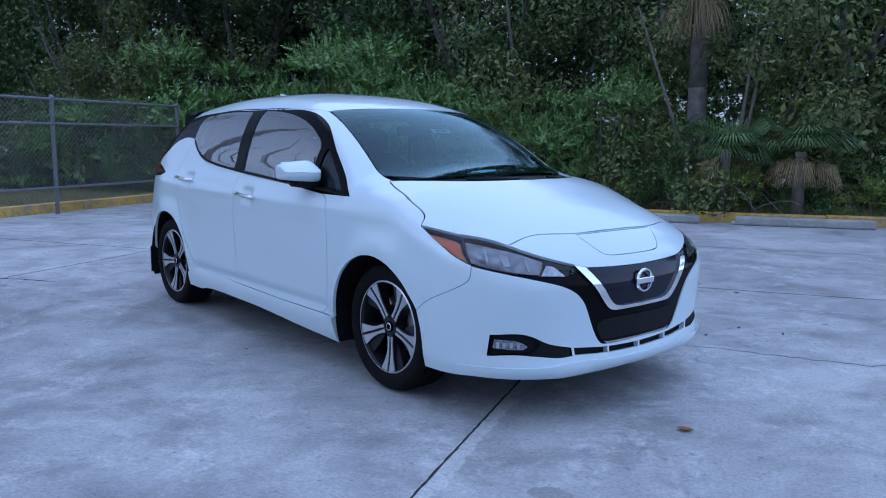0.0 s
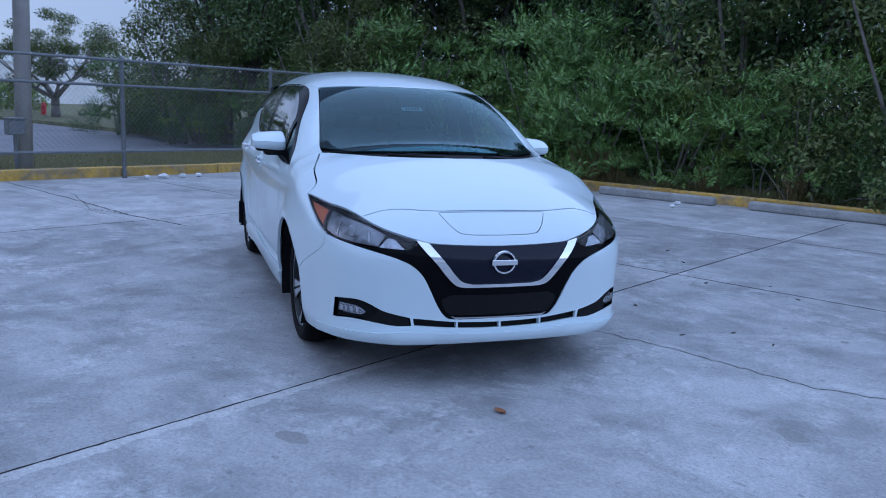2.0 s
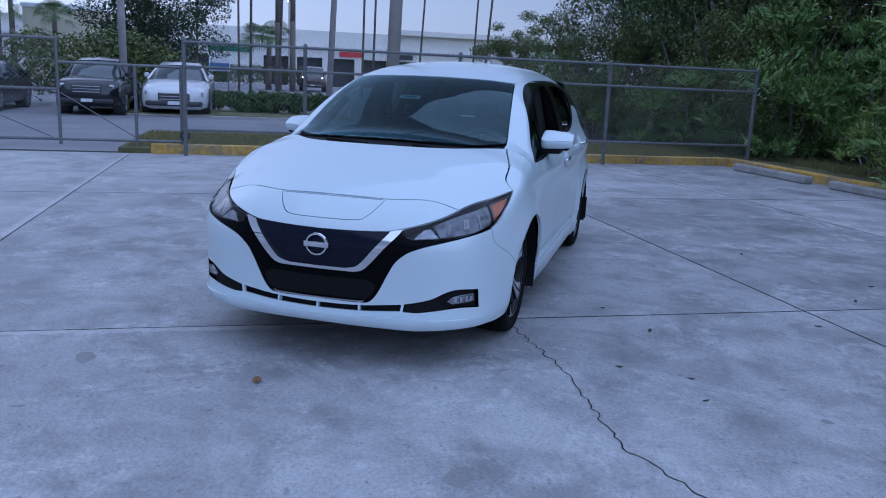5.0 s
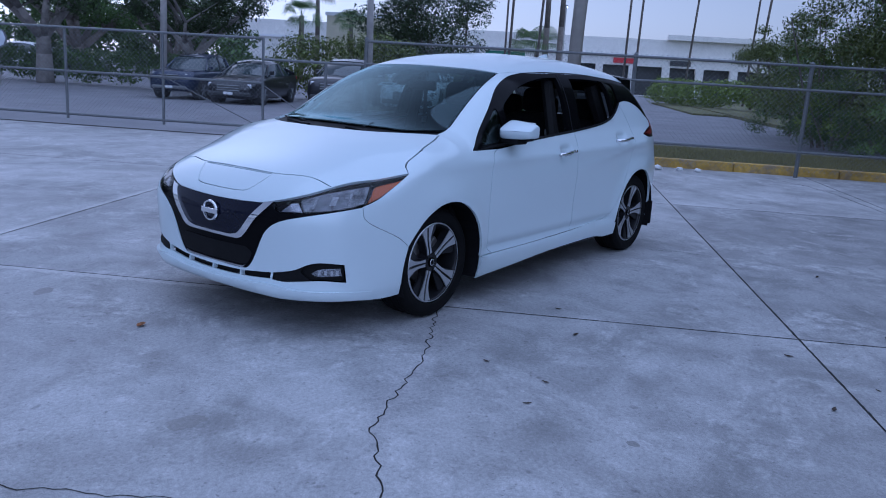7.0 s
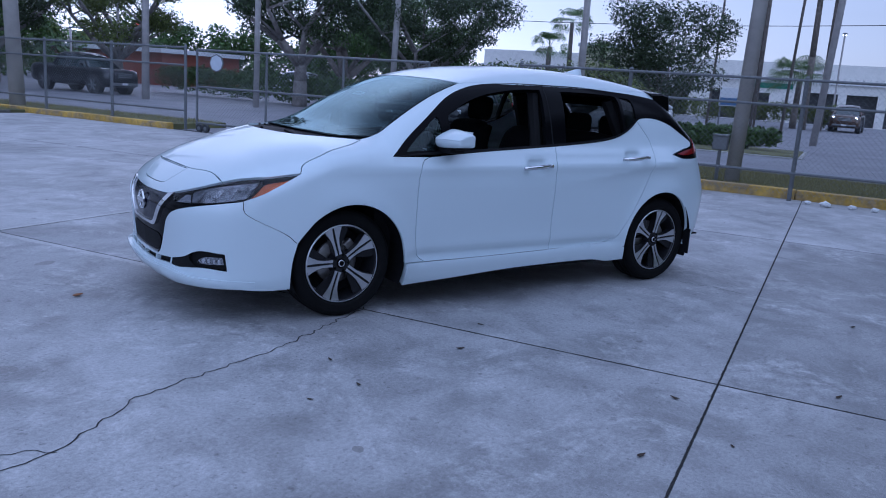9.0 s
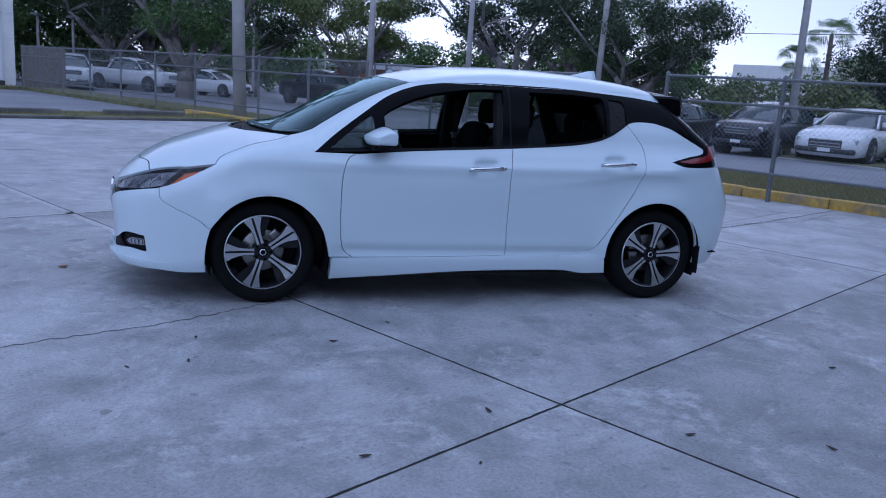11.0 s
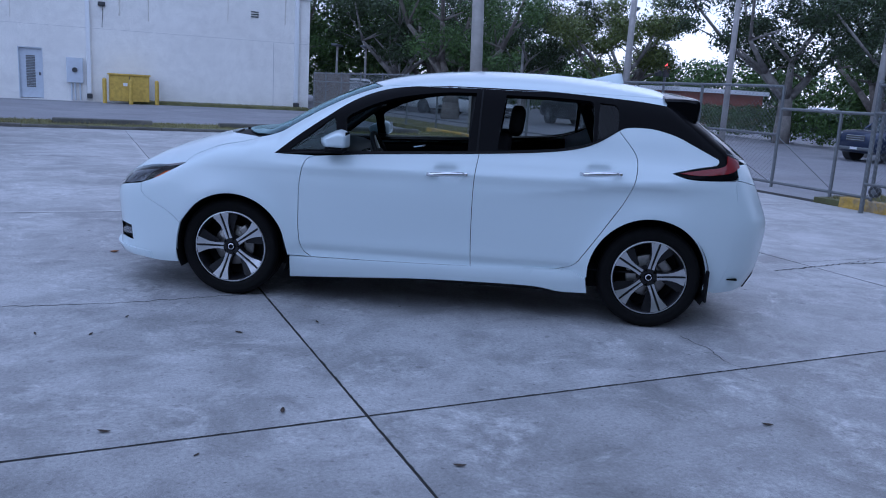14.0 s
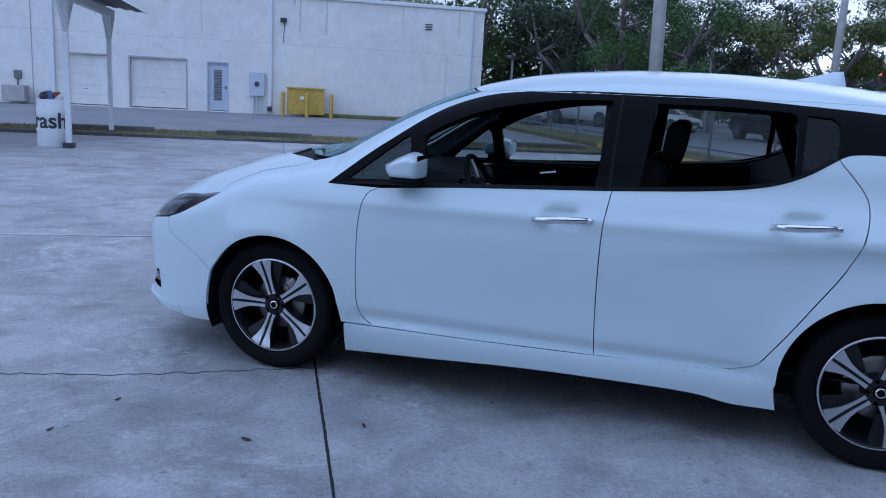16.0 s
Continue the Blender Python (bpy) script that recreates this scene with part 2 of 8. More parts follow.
for u0, u1 in zip(U_CUTS, U_CUTS[1:]):
    for v0, v1 in zip(V_CUTS, V_CUTS[1:]):
        if u0 < -7 and v0 == -3.4:
            slab(u0, u1, v0, 0.0)
            slab(u0, u1, 0.0, v1)
        else:
            slab(u0, u1, v0, v1)


def ribbon(bm, line, width, rng, z, wander):
    """A thin ragged strip along a line."""
    fine = []
    for a, b in zip(line, line[1:]):
        steps = max(2, int((b - a).length / 0.035))
        for k in range(steps):
            side = Vector((-(b - a).y, (b - a).x)).normalized()
            fine.append(a.lerp(b, k / steps) + side * rng.uniform(-wander, wander))
    fine.append(line[-1])
    last = None
    for k, p in enumerate(fine):
        way = (fine[min(k + 1, len(fine) - 1)] - fine[max(k - 1, 0)]).normalized()
        side = Vector((-way.y, way.x)) * width * rng.uniform(0.35, 0.6)
        row = [bm.verts.new((*(p + side), z)), bm.verts.new((*(p - side), z))]
        if last:
            bm.faces.new((last[0], last[1], row[1], row[0]))
        last = row


rng = random.Random(9)
for u in U_CUTS[1:6]:
    bm = bmesh.new()
    ribbon(bm, [Vector((u, -12.0)), Vector((u, 7.2))], 0.0120, rng, 0.001, 0.0022)
    part("joint_strip", bm, M["joint"], pavement)
def pale_edge(a, b, seed):
    """A thin worn band of bare pale cement beside a joint."""
    rng = random.Random(seed)
    bm = bmesh.new()
    ribbon(bm, [Vector(a), Vector(b)], 0.075, rng, 0.0006, 0.012)
    part("worn_edge", bm, M["cement"], pavement)


pale_edge((-7.9, V_CUTS[2] - 0.035), (14.0, V_CUTS[2] - 0.035), 16)
pale_edge((U_CUTS[2] + 0.035, -12.0), (U_CUTS[2] + 0.035, -0.3), 8)
pale_edge((U_CUTS[3] + 0.03, -12.0), (U_CUTS[3] + 0.03, 7.9), 7)
for v in V_CUTS[1:5]:
    bm = bmesh.new()
    ribbon(bm, [Vector((-7.9, v)), Vector((14.0, v))], 0.0105, rng, 0.0014, 0.0022)
    part("joint_strip", bm, M["joint"], pavement)


def crack(points, width=0.012, seed=1):
    """A jagged crack, a thin dark sliver lying on the slab."""
    rng = random.Random(seed)
    bm = bmesh.new()
    ribbon(bm, [Vector(p) for p in points], width * 0.6, rng, 0.0018, 0.016)
    ob = link_mesh("crack", bm, M["joint"])
    tagged(ob, "jagged dark crack in the concrete slab", "crack", kind="structure")


crack([(1.12, 0.70), (1.37, 0.86), (1.96, 1.24), (2.41, 1.42), (2.73, 1.57), (2.80, 1.68), (2.96, 1.83), (3.06, 1.93), (3.25, 2.01), (4.2, 2.5)], 0.012, 1)
crack([(3.06, 1.93), (3.31, 1.85), (3.44, 1.59), (3.55, 1.42), (3.9, 0.9)], 0.008, 2)
crack([(-3.42, -1.71), (-4.14, -2.30), (-5.58, -2.60), (-6.74, -3.35)], 0.014, 3)
crack([(-1.56, 0.95), (-1.66, 1.16), (-1.72, 1.38), (-1.80, 1.52)], 0.007, 4)
crack([tuple(lot(*p).xy) for p in ((-7.9, 0.30), (-5.7, 0.25), (-4.0, 0.15), (-3.1, 0.26))], 0.03, 5)
crack([tuple(lot(*p).xy) for p in ((-7.4, 4.2), (-6.6, 4.62), (-5.8, 4.78), (-4.2, 4.84))], 0.02, 6)

# ---- kerbs, wheel stops, verge ----
verge = tagged(empty("verge", LOT_M), "mown grass verge behind the kerb", "verge", kind="structure")
bm = bmesh.new()
box(bm, -11.7, -8.05, -3.6, 9.3, -0.2, 0.08)
box(bm, -60, -8.05, 9.3, 30, -0.2, 0.09)

box(bm, -10.2, -8.2, -34, -11.2, -0.2, 0.08)
box(bm, -8.0, 34, -17.6, -15.7, -0.2, 0.07)
box(bm, -8.0, 0.2, -34.1, -33.3, -0.2, 0.06)
turn = Matrix.Translation((-8.0, 7.45, 0)) @ Matrix.Rotation(math.atan2(2.45, 42), 4, "Z")
box(bm, -0.1, 46, 0.19, 32, -0.2, 0.10, 0, turn)
part("turf", bm, M["earth"], verge)


def kerb_run(name, a, b, width, height, material, label, piece=1.6, seed=0):
    """A kerb of cast lengths between two points of the lot."""
    a, b = Vector(a), Vector(b)
    way = (b - a).normalized()
    turn = math.atan2(way.y, way.x)
    run = tagged(empty(name, LOT_M @ Matrix.Translation((*a, 0)) @ Matrix.Rotation(turn, 4, "Z")), label, "kerb", kind="structure")
    rng = random.Random(seed)
    s, total = 0.0, (b - a).length
    while s < total - 0.05:
        e = min(total, s + piece * rng.uniform(0.8, 1.25))
        bm = bmesh.new()
        box(bm, s + 0.006, e - 0.006, 0, width, -0.1, height + rng.uniform(-0.006, 0.006), 0.018)
        for v in bm.verts:
            v.co += 0.006 * noise.noise_vector(v.co * 3 + Vector((a.x, a.y, 0)))
        part("kerb_stone", bm, material, run)
        s = e


kerb_run("kerb_side", (-8.0, 7.45), (34, 9.9), 0.2, 0.15, M["kerb"], "yellow painted concrete kerb along the bushes", seed=1)
kerb_run("kerb_back", (-7.98, -3.1), (-7.98, 7.6), 0.2, 0.15, M["kerb"], "yellow painted concrete kerb below the fence", seed=2)
kerb_run("kerb_far", (-8.05, -19), (-8.05, -11.0), 0.2, 0.13, M["kerb"], "yellow painted kerb beyond the gate", seed=3)
kerb_run("kerb_front", (-7.6, -15.9), (34, -15.9), 0.22, 0.07, M["stop_dark"], "dark worn concrete kerb along the drive", seed=4)

bm = bmesh.new()
box(bm, -0.95, 0.95, -0.08, 0.08, 0, 0.13, 0.03)
for k, u in enumerate((-6.3, -3.9, -1.5, 0.9, 3.3, 5.7, 8.1)):
    v = 7.16 + 0.0583 * (u + 8)
    if k == 0:
        stop = tagged(link_mesh("wheel_stop", bm, M["stop"]), "grey concrete wheel stop lying before the yellow kerb", "wheel stop", "wheel stops")
        stop.matrix_basis = LOT_M @ pose(u, v, 0, 0, 0, 3.3)
    else:
        copy_thing(stop, LOT_M @ pose(u, v, 0, 0, 0, 3.3 + 0.8 * (k % 3) - 0.8))

# ---- chain-link fence ----
FENCE_U, FENCE_H = -7.75, 1.8


def wire_fabric(name, length, height, parent, m, pitch=0.058, r=0.0018):
    """Chain-link: two layers of slanting wires, each a thin three-sided bar."""
    verts, faces = [], []
    for sign, layer in ((1, 0.004), (-1, -0.004)):
        s = -height
        while s < length:
            if sign > 0:
                x0, z0, x1, z1 = s, 0.0, s + height, height
                if x0 < 0:
                    x0, z0 = 0.0, -s
                if x1 > length:
                    x1, z1 = length, length - s
            else:
                x0, z0, x1, z1 = s, height, s + height, 0.0
                if x0 < 0:
                    x0, z0 = 0.0, height + s
                if x1 > length:
                    x1, z1 = length, height - (length - s)
            k = len(verts)
            for x, z in ((x0, z0), (x1, z1)):
                verts += [(x, layer + r, z + r), (x, layer - r, z + r), (x, layer, z - r)]
            faces += [(k, k + 1, k + 4, k + 3), (k + 1, k + 2, k + 5, k + 4), (k + 2, k, k + 3, k + 5)]
            s += pitch * 1.414
    ob = raw_mesh(name, verts, faces, M["wire"], parent)
    ob.matrix_basis = m
    return ob


def fence_run(posts, height=FENCE_H, u=FENCE_U, rails=(0.42, 1.42), label="grey galvanised chain-link fence with a top rail"):
    """Posts at these places along the fence line; fabric, rails and posts between them."""
    fence = tagged(empty("fence", LOT_M @ pose(u, posts[0], 0, 0, 0, -90)), label, "fence", kind="structure")
    for v in posts:
        s = posts[0] - v
        bm = bmesh.new()
        cone(bm, (s, 0, 0), (s, 0, height + 0.03), 0.034, 0.034, 10)
        cone(bm, (s, 0, height + 0.03), (s, 0, height + 0.07), 0.042, 0.015, 10)
        part("post", bm, M["steel"], fence)
    total = posts[0] - posts[-1]
    for z in (height, *rails):
        bm = bmesh.new()
        cone(bm, (0, 0.02, z), (total, 0.02, z), 0.021, 0.021, 8)
        part("rail", bm, M["steel"], fence)
    for a, b in zip(posts, posts[1:]):
        wire_fabric("mesh_fabric", a - b, height - 0.05, fence, pose(posts[0] - a, 0.045, 0.1))
    return fence


fence_run((7.75, 4.78, 2.0, -0.62, -2.52))
fence_run((-10.7, -13.0, -15.3, -18.8, -21.4, -24.0, -26.6, -29.2, -31.6, -33.6), u=-8.3)


def gate_leaf(v0, v1, u):
    gate = tagged(empty("sliding_gate", LOT_M @ pose(u, v0, 0, 0, 0, -90)), "grey chain-link sliding gate with a low tail frame and rollers", "gate")
    total, tail = v0 - v1, -1.85
    for s, top in ((0, 1.76), (total / 3, 1.76), (2 * total / 3, 1.76), (total, 1.76), (-1.15, 1.4), (tail, 1.4)):
        bm = bmesh.new()
        cone(bm, (s, 0, 0.12), (s, 0, top), 0.026, 0.026, 8)
        part("upright", bm, M["steel"], gate)
    for s0, s1, z in ((tail, total, 0.2), (0, total, 0.98), (0, total, 1.76), (tail, 0, 1.4)):
        bm = bmesh.new()
        cone(bm, (s0, 0, z), (s1, 0, z), 0.023, 0.023, 8)
        part("rail", bm, M["steel"], gate)
    for a, b in (((0, 0, 0.95), (-1.15, 0, 0.24)), ((0.1, 0, 0.22), (1.9, 0, 1.0))):
        bm = bmesh.new()
        cone(bm, a, b, 0.008, 0.008, 6)
        part("brace", bm, M["steel"], gate)
    wire_fabric("mesh_fabric", total, 1.56, gate, pose(0, 0.03, 0.2))
    for s, z in ((total - 0.08, 0.09), (total - 0.26, 0.09), (tail - 0.05, 0.3)):
        wheel = empty("roller", pose(s, 0, z))
        wheel.parent = gate
        bm = bmesh.new()
        cone(bm, (0, -0.03, 0), (0, 0.03, 0), 0.085, 0.085, 18)
        part("tyre", bm, M["dark"], wheel, "black rubber tyre")
        bm = bmesh.new()
        cone(bm, (0, -0.036, 0), (0, 0.036, 0), 0.04, 0.04, 12)
        part("hub", bm, M["steel"], wheel)
    return gate


gate_leaf(-4.45, -10.1, -8.02)

# ---- poles ----
def pole(name, u, v, height, r0, r1, lean=(0, 0), label="grey concrete utility pole", material="pole"):
    bm = bmesh.new()
    cone(bm, (0, 0, -0.1), (lean[0], lean[1], height), r0, r1, 16)
    ob = tagged(link_mesh(name, bm, M[material], smooth=True), label, "pole")
    ob.matrix_basis = LOT_M @ pose(u, v, 0)
    return ob


pole("utility_pole", -9.0, 1.0, 11.0, 0.125, 0.095, (0.1, 0.25))

# ---- white building ----
WALL_V, WALL_U = -34.1, -8.15
building = tagged(empty("building", LOT_M @ pose(WALL_U, WALL_V, 0)), "long white stucco commercial building with flat roof and service doors", "building")


def wall_with_holes(bm, x0, x1, z0, z1, holes, thick=0.25):
    """A wall in the xz plane, its face at y = 0, with openings (x0, x1, z0, z1) cut through it."""
    xs = sorted({x0, x1, *(h[0] for h in holes), *(h[1] for h in holes)})
    zs = sorted({z0, z1, *(h[2] for h in holes), *(h[3] for h in holes)})
    for a, b in zip(xs, xs[1:]):
        for c, d in zip(zs, zs[1:]):
            if not any(h[0] <= a and b <= h[1] and h[2] <= c and d <= h[3] for h in holes):
                box(bm, a, b, -thick, 0, c, d)
    bmesh.ops.remove_doubles(bm, verts=bm.verts, dist=1e-4)


GARAGES = ((13.6, 15.95), (16.85, 18.55))
DOOR = (11.75, 12.7)
bm = bmesh.new()
wall_with_holes(bm, 0, 44, -0.1, 5.2, [(a, b, 0.0, 2.17) for a, b in (*GARAGES, DOOR)])
box(bm, 0, 44, -14, -13.75, -0.1, 5.2)
box(bm, 0, 0.25, -13.75, -0.25, -0.1, 5.2)
box(bm, 0, 44, -13.75, -0.25, 4.9, 5.1)
part("wall", bm, M["stucco"], building)
bm = bmesh.new()
box(bm, -0.08, 44.1, -0.25, 0.1, 5.2, 5.36, 0.02)
box(bm, -0.08, 0.2, -14, -0.25, 5.2, 5.36, 0.02)
part("roof_edge", bm, M["white"], building)
for a, b in GARAGES:
    door = empty("garage_door")
    door.parent = building
    for k in range(5):
        bm = bmesh.new()
        box(bm, a + 0.01, b - 0.01, -0.2, -0.15, 0.04 + 0.425 * k, 0.46 + 0.425 * k, 0.008)
        part("panel", bm, M["stucco"], door)
    # grey strips that give the opening a darker outline
    for x0, x1, z0, z1 in ((a - 0.07, a, 0, 2.24), (b, b + 0.07, 0, 2.24), (a, b, 2.17, 2.24)):
        bm = bmesh.new()
        box(bm, x0, x1, 0.0, 0.02, z0, z1)
        part("frame", bm, M["joint_grey"], door)
    bm = bmesh.new()
    box(bm, a + 0.01, b - 0.01, -0.21, -0.14, 0.0, 0.04)
    part("seal", bm, M["dark"], door)
    bm = bmesh.new()
    box(bm, a + 0.9, a + 1.05, -0.149, -0.14, 0.7, 0.72)
    part("handle", bm, M["dark"], door)
door = empty("louvred_door")
door.parent = building
bm = bmesh.new()
a, b = DOOR
box(bm, a + 0.04, b - 0.04, -0.15, -0.1, 0.03, 2.12)
part("leaf", bm, M["door"], door)
for x0, x1, z0, z1 in ((a, a + 0.04, 0, 2.16), (b - 0.04, b, 0, 2.16), (a + 0.04, b - 0.04, 2.12, 2.16)):
    bm = bmesh.new()
    box(bm, x0, x1, -0.18, 0.02, z0, z1)
    part("frame", bm, M["door"], door)
for k in range(20):
    bm = bmesh.new()
    box(bm, a + 0.3, b - 0.3, -0.012, 0.012, -0.022, 0.022, 0, Matrix.Translation((0, -0.09, 0.5 + 0.068 * k)) @ Matrix.Rotation(radians(38), 4, "X"))
    part("slat", bm, M["steel"], door)
bm = bmesh.new()
box(bm, a + 0.1, a + 0.16, -0.1, -0.04, 0.98, 1.12, 0.01)
part("handle", bm, M["dark"], door)
for x, r in ((9.93, 0.09), (0.65, 0.10), (19.1, 0.09)):
    pipe = empty("downpipe")
    pipe.parent = building
    bm = bmesh.new()
    box(bm, x - r, x + r, 0.0, 0.14, 0.32, 5.15, 0.02)
    part("pipe", bm, M["white"], pipe)
    bm = bmesh.new()
    box(bm, x - r - 0.02, x + r + 0.02, 0.0, 0.3, 0.1, 0.3, 0.02)
    part("shoe", bm, M["dark"], pipe)
    for z in (1.6, 3.2, 4.6):
        bm = bmesh.new()
        box(bm, x - r - 0.03, x + r + 0.03, 0.0, 0.15, z, z + 0.06)
        part("strap", bm, M["white"], pipe)
vent = empty("wall_vent")
vent.parent = building
for k in range(3):
    bm = bmesh.new()
    box(bm, 2.5, 2.85, 0.0, 0.04, 4.2 + 0.11 * k, 4.25 + 0.11 * k)
    part("slat", bm, M["dark"], vent)
rng = random.Random(12)
for x in (1.2, 3.9, 7.4, 8.6, 12.9, 14.4, 17.3, 18.9):
    bm = bmesh.new()
    deep = rng.uniform(0.5, 1.9)
    ribbon(bm, [Vector((x, 5.15)), Vector((x + 0.02, 5.15 - deep))], rng.uniform(0.03, 0.08), rng, 0.0, 0.012)
    bmesh.ops.transform(bm, verts=bm.verts, matrix=Matrix.Translation((0, 0.003, 0)) @ Matrix.Rotation(radians(90), 4, "X"))
    part("water_streak", bm, M["streak"], building)
for x0, x1, z0, z1, y in ((0, 44, 3.13, 3.14, 0.004), (1.74, 1.76, 0.1, 3.1, 0.006), (19.9, 19.93, 0.1, 5.1, 0.02)):
    bm = bmesh.new()
    box(bm, x0, x1, 0, y, z0, z1)
    part("wall_joint", bm, M["joint_grey"], building)
bm = bmesh.new()
box(bm, 9.2, 9.5, 0.0, 0.22, 4.1, 4.28, 0.03)
part("wall_lamp", bm, M["dark"], building)
for z in (3.2, 4.9):
    bm = bmesh.new()
    cone(bm, (9.35 - (z - 3.2) * 0.3, 0.03, z), (9.3 - (z - 3.2) * 0.1, 0.03, z + 0.9), 0.012, 0.012, 6)
    part("cable", bm, M["dark"], building)
screen = tagged(empty("timber_screen", LOT_M @ pose(-8.35, -33.95, 0)), "dark brown board screen beside the building corner", "screen")
for k in range(11):
    bm = bmesh.new()
    box(bm, -0.17 * k - 0.165, -0.17 * k, -0.012, 0.012, 0.05, 1.85 + 0.01 * (k % 3), 0.003)
    part("board", bm, M["bark"], screen)
for z in (0.4, 1.5):
    bm = bmesh.new()
    box(bm, -1.87, 0.0, -0.05, -0.013, z, z + 0.08)
    part("rail", bm, M["bark"], screen)
meter = tagged(empty("meter_cabinet", LOT_M @ pose(WALL_U + 10.5, WALL_V, 0)), "grey electric meter cabinet with conduits on the wall", "meter")
bm = bmesh.new()
box(bm, -0.33, 0.33, 0.0, 0.2, 0.75, 1.82, 0.02)
part("case", bm, M["door"], meter)
bm = bmesh.new()
cone(bm, (0, 0.2, 1.3), (0, 0.27, 1.3), 0.11, 0.10, 16)
part("dial", bm, M["dark"], meter)
for x in (-0.2, 0.0, 0.14):
    bm = bmesh.new()
    cone(bm, (x, 0.1, 0.0), (x, 0.1, 0.75), 0.035, 0.035, 8)
    part("conduit", bm, M["door"], meter)
cabinet = tagged(empty("utility_cabinet", LOT_M @ pose(0.18, WALL_V + 0.75, 0)), "yellow painted steel utility cabinet by the wall", "cabinet")
bm = bmesh.new()
box(bm, -0.82, 0.82, -0.4, 0.3, 0.06, 1.18, 0.015)
part("body", bm, M["yellow"], cabinet)
bm = bmesh.new()
box(bm, -0.88, 0.88, -0.45, 0.36, 1.18, 1.25, 0.015)
part("lid", bm, M["yellow"], cabinet)
bm = bmesh.new()
box(bm, -0.012, 0.012, 0.3, 0.31, 0.1, 1.15)
part("seam", bm, M["dark"], cabinet)
bm = bmesh.new()
box(bm, 0.08, 0.26, 0.3, 0.306, 0.72, 0.86)
part("notice", bm, M["white"], cabinet)
bollard = None
for u, v in ((1.2, 1.15), (0.15, 1.45), (-0.95, 1.15)):
    m = LOT_M @ pose(u, WALL_V + v, 0)
    if bollard is None:
        bm = bmesh.new()
        cone(bm, (0, 0, -0.1), (0, 0, 0.98), 0.085, 0.085, 16)
        cone(bm, (0, 0, 0.98), (0, 0, 1.03), 0.085, 0.04, 16)
        bollard = tagged(link_mesh("bollard", bm, M["yellow"], smooth=False), "yellow steel bollard before the cabinet", "bollard", "bollards")
        bollard.matrix_basis = m
    else:
        copy_thing(bollard, m)
unit = tagged(empty("cooling_unit", LOT_M @ pose(WALL_U + 20.5, WALL_V + 0.5, 0)), "grey air conditioning unit beside the wall", "machine")
bm = bmesh.new()
box(bm, -0.45, 0.45, -0.35, 0.35, 0.06, 0.72, 0.03)
part("case", bm, M["pole"], unit)
bm = bmesh.new()
box(bm, -0.15, 0.15, -0.5, -0.38, 1.0, 1.35, 0.02)
part("switch_box", bm, M["steel"], unit)
bm = bmesh.new()
box(bm, 0, 0.05, -0.48, -0.44, 0.6, 1.05)
part("conduit", bm, M["steel"], unit)

# worn stops lying on the verge by the drive
for k, (u, w) in enumerate(((9.2, 2.6), (5.6, 2.4), (1.8, 2.3), (-2.2, 2.4), (-5.6, 2.2))):
    bm = bmesh.new()
    box(bm, -w / 2, w / 2, -0.11, 0.11, 0.04, 0.2, 0.03)
    for v in bm.verts:
        v.co += 0.02 * noise.noise_vector(v.co * 2 + Vector((u, 0, 0)))
    ob = tagged(link_mesh("old_wheel_stop", bm, M["stop_dark"]), "dark weathered concrete wheel stop on the grass strip", "wheel stop", "old wheel stops")
    ob.matrix_basis = LOT_M @ pose(u, -16.5, 0, 0, 0, 1.5 * (k % 2))

# ---- shelter and barrel ----
shelter = tagged(empty("shelter", LOT_M @ pose(5.3, -12.1, 0)), "white timber carport with dark sheet roof on slim posts", "shelter")
for v in (0.0, -4.0):
    for u in (0.0, 5.0):
        bm = bmesh.new()
        box(bm, u - 0.048, u + 0.048, v - 0.048, v + 0.048, 0.1, 2.75, 0.006)
        part("post", bm, M["white"], shelter)
        bm = bmesh.new()
        box(bm, u - 0.09, u + 0.09, v - 0.09, v + 0.09, 0.0, 0.1, 0.006)
        part("foot", bm, M["dark"], shelter)
        for s in (-1, 1):
            bm = bmesh.new()
            cone(bm, (u, v, 2.1), (u + 0.0, v + 0.55 * s, 2.7), 0.045, 0.045, 6)
            part("brace", bm, M["white"], shelter)
for u in (0.0, 5.0):
    bm = bmesh.new()
    box(bm, u - 0.05, u + 0.05, -4.5, 0.6, 2.68, 2.85)
    part("beam", bm, M["white"], shelter)
verts, faces = [], []
for k in range(105):
    u = -0.7 + 0.0625 * k
    z = 2.86 + 0.12 * (u + 0.7) + (0.02 if k % 4 in (1, 2) else 0.0)
    verts += [(u, v, z + d) for v in (-4.9, 0.9) for d in (0.0, -0.01)]
for k in range(104):
    a, b = 4 * k, 4 * k + 4
    faces += [(a, a + 2, b + 2, b), (a + 1, b + 1, b + 3, a + 3), (a, b, b + 1, a + 1), (a + 2, a + 3, b + 3, b + 2)]
raw_mesh("roof_sheet", verts, faces, M["dark"], shelter)
barrel = tagged(empty("trash_barrel", LOT_M @ pose(5.62, -12.35, 0) @ pose(0, 0, 0, 0, 0, 155)), "white plastic drum full of rubbish with hand-painted black writing", "barrel")
v, f = [], []
profile = ((0.0, 0.0), (0.27, 0.0), (0.285, 0.02), (0.285, 0.28), (0.292, 0.30), (0.292, 0.33), (0.285, 0.35), (0.285, 0.58), (0.292, 0.60), (0.292, 0.63), (0.285, 0.65), (0.28, 0.88), (0.265, 0.88), (0.26, 0.7), (0.0, 0.7))
for k in range(32):
    a = 2 * math.pi * k / 32
    v += [(r * math.cos(a), r * math.sin(a), z) for r, z in profile]
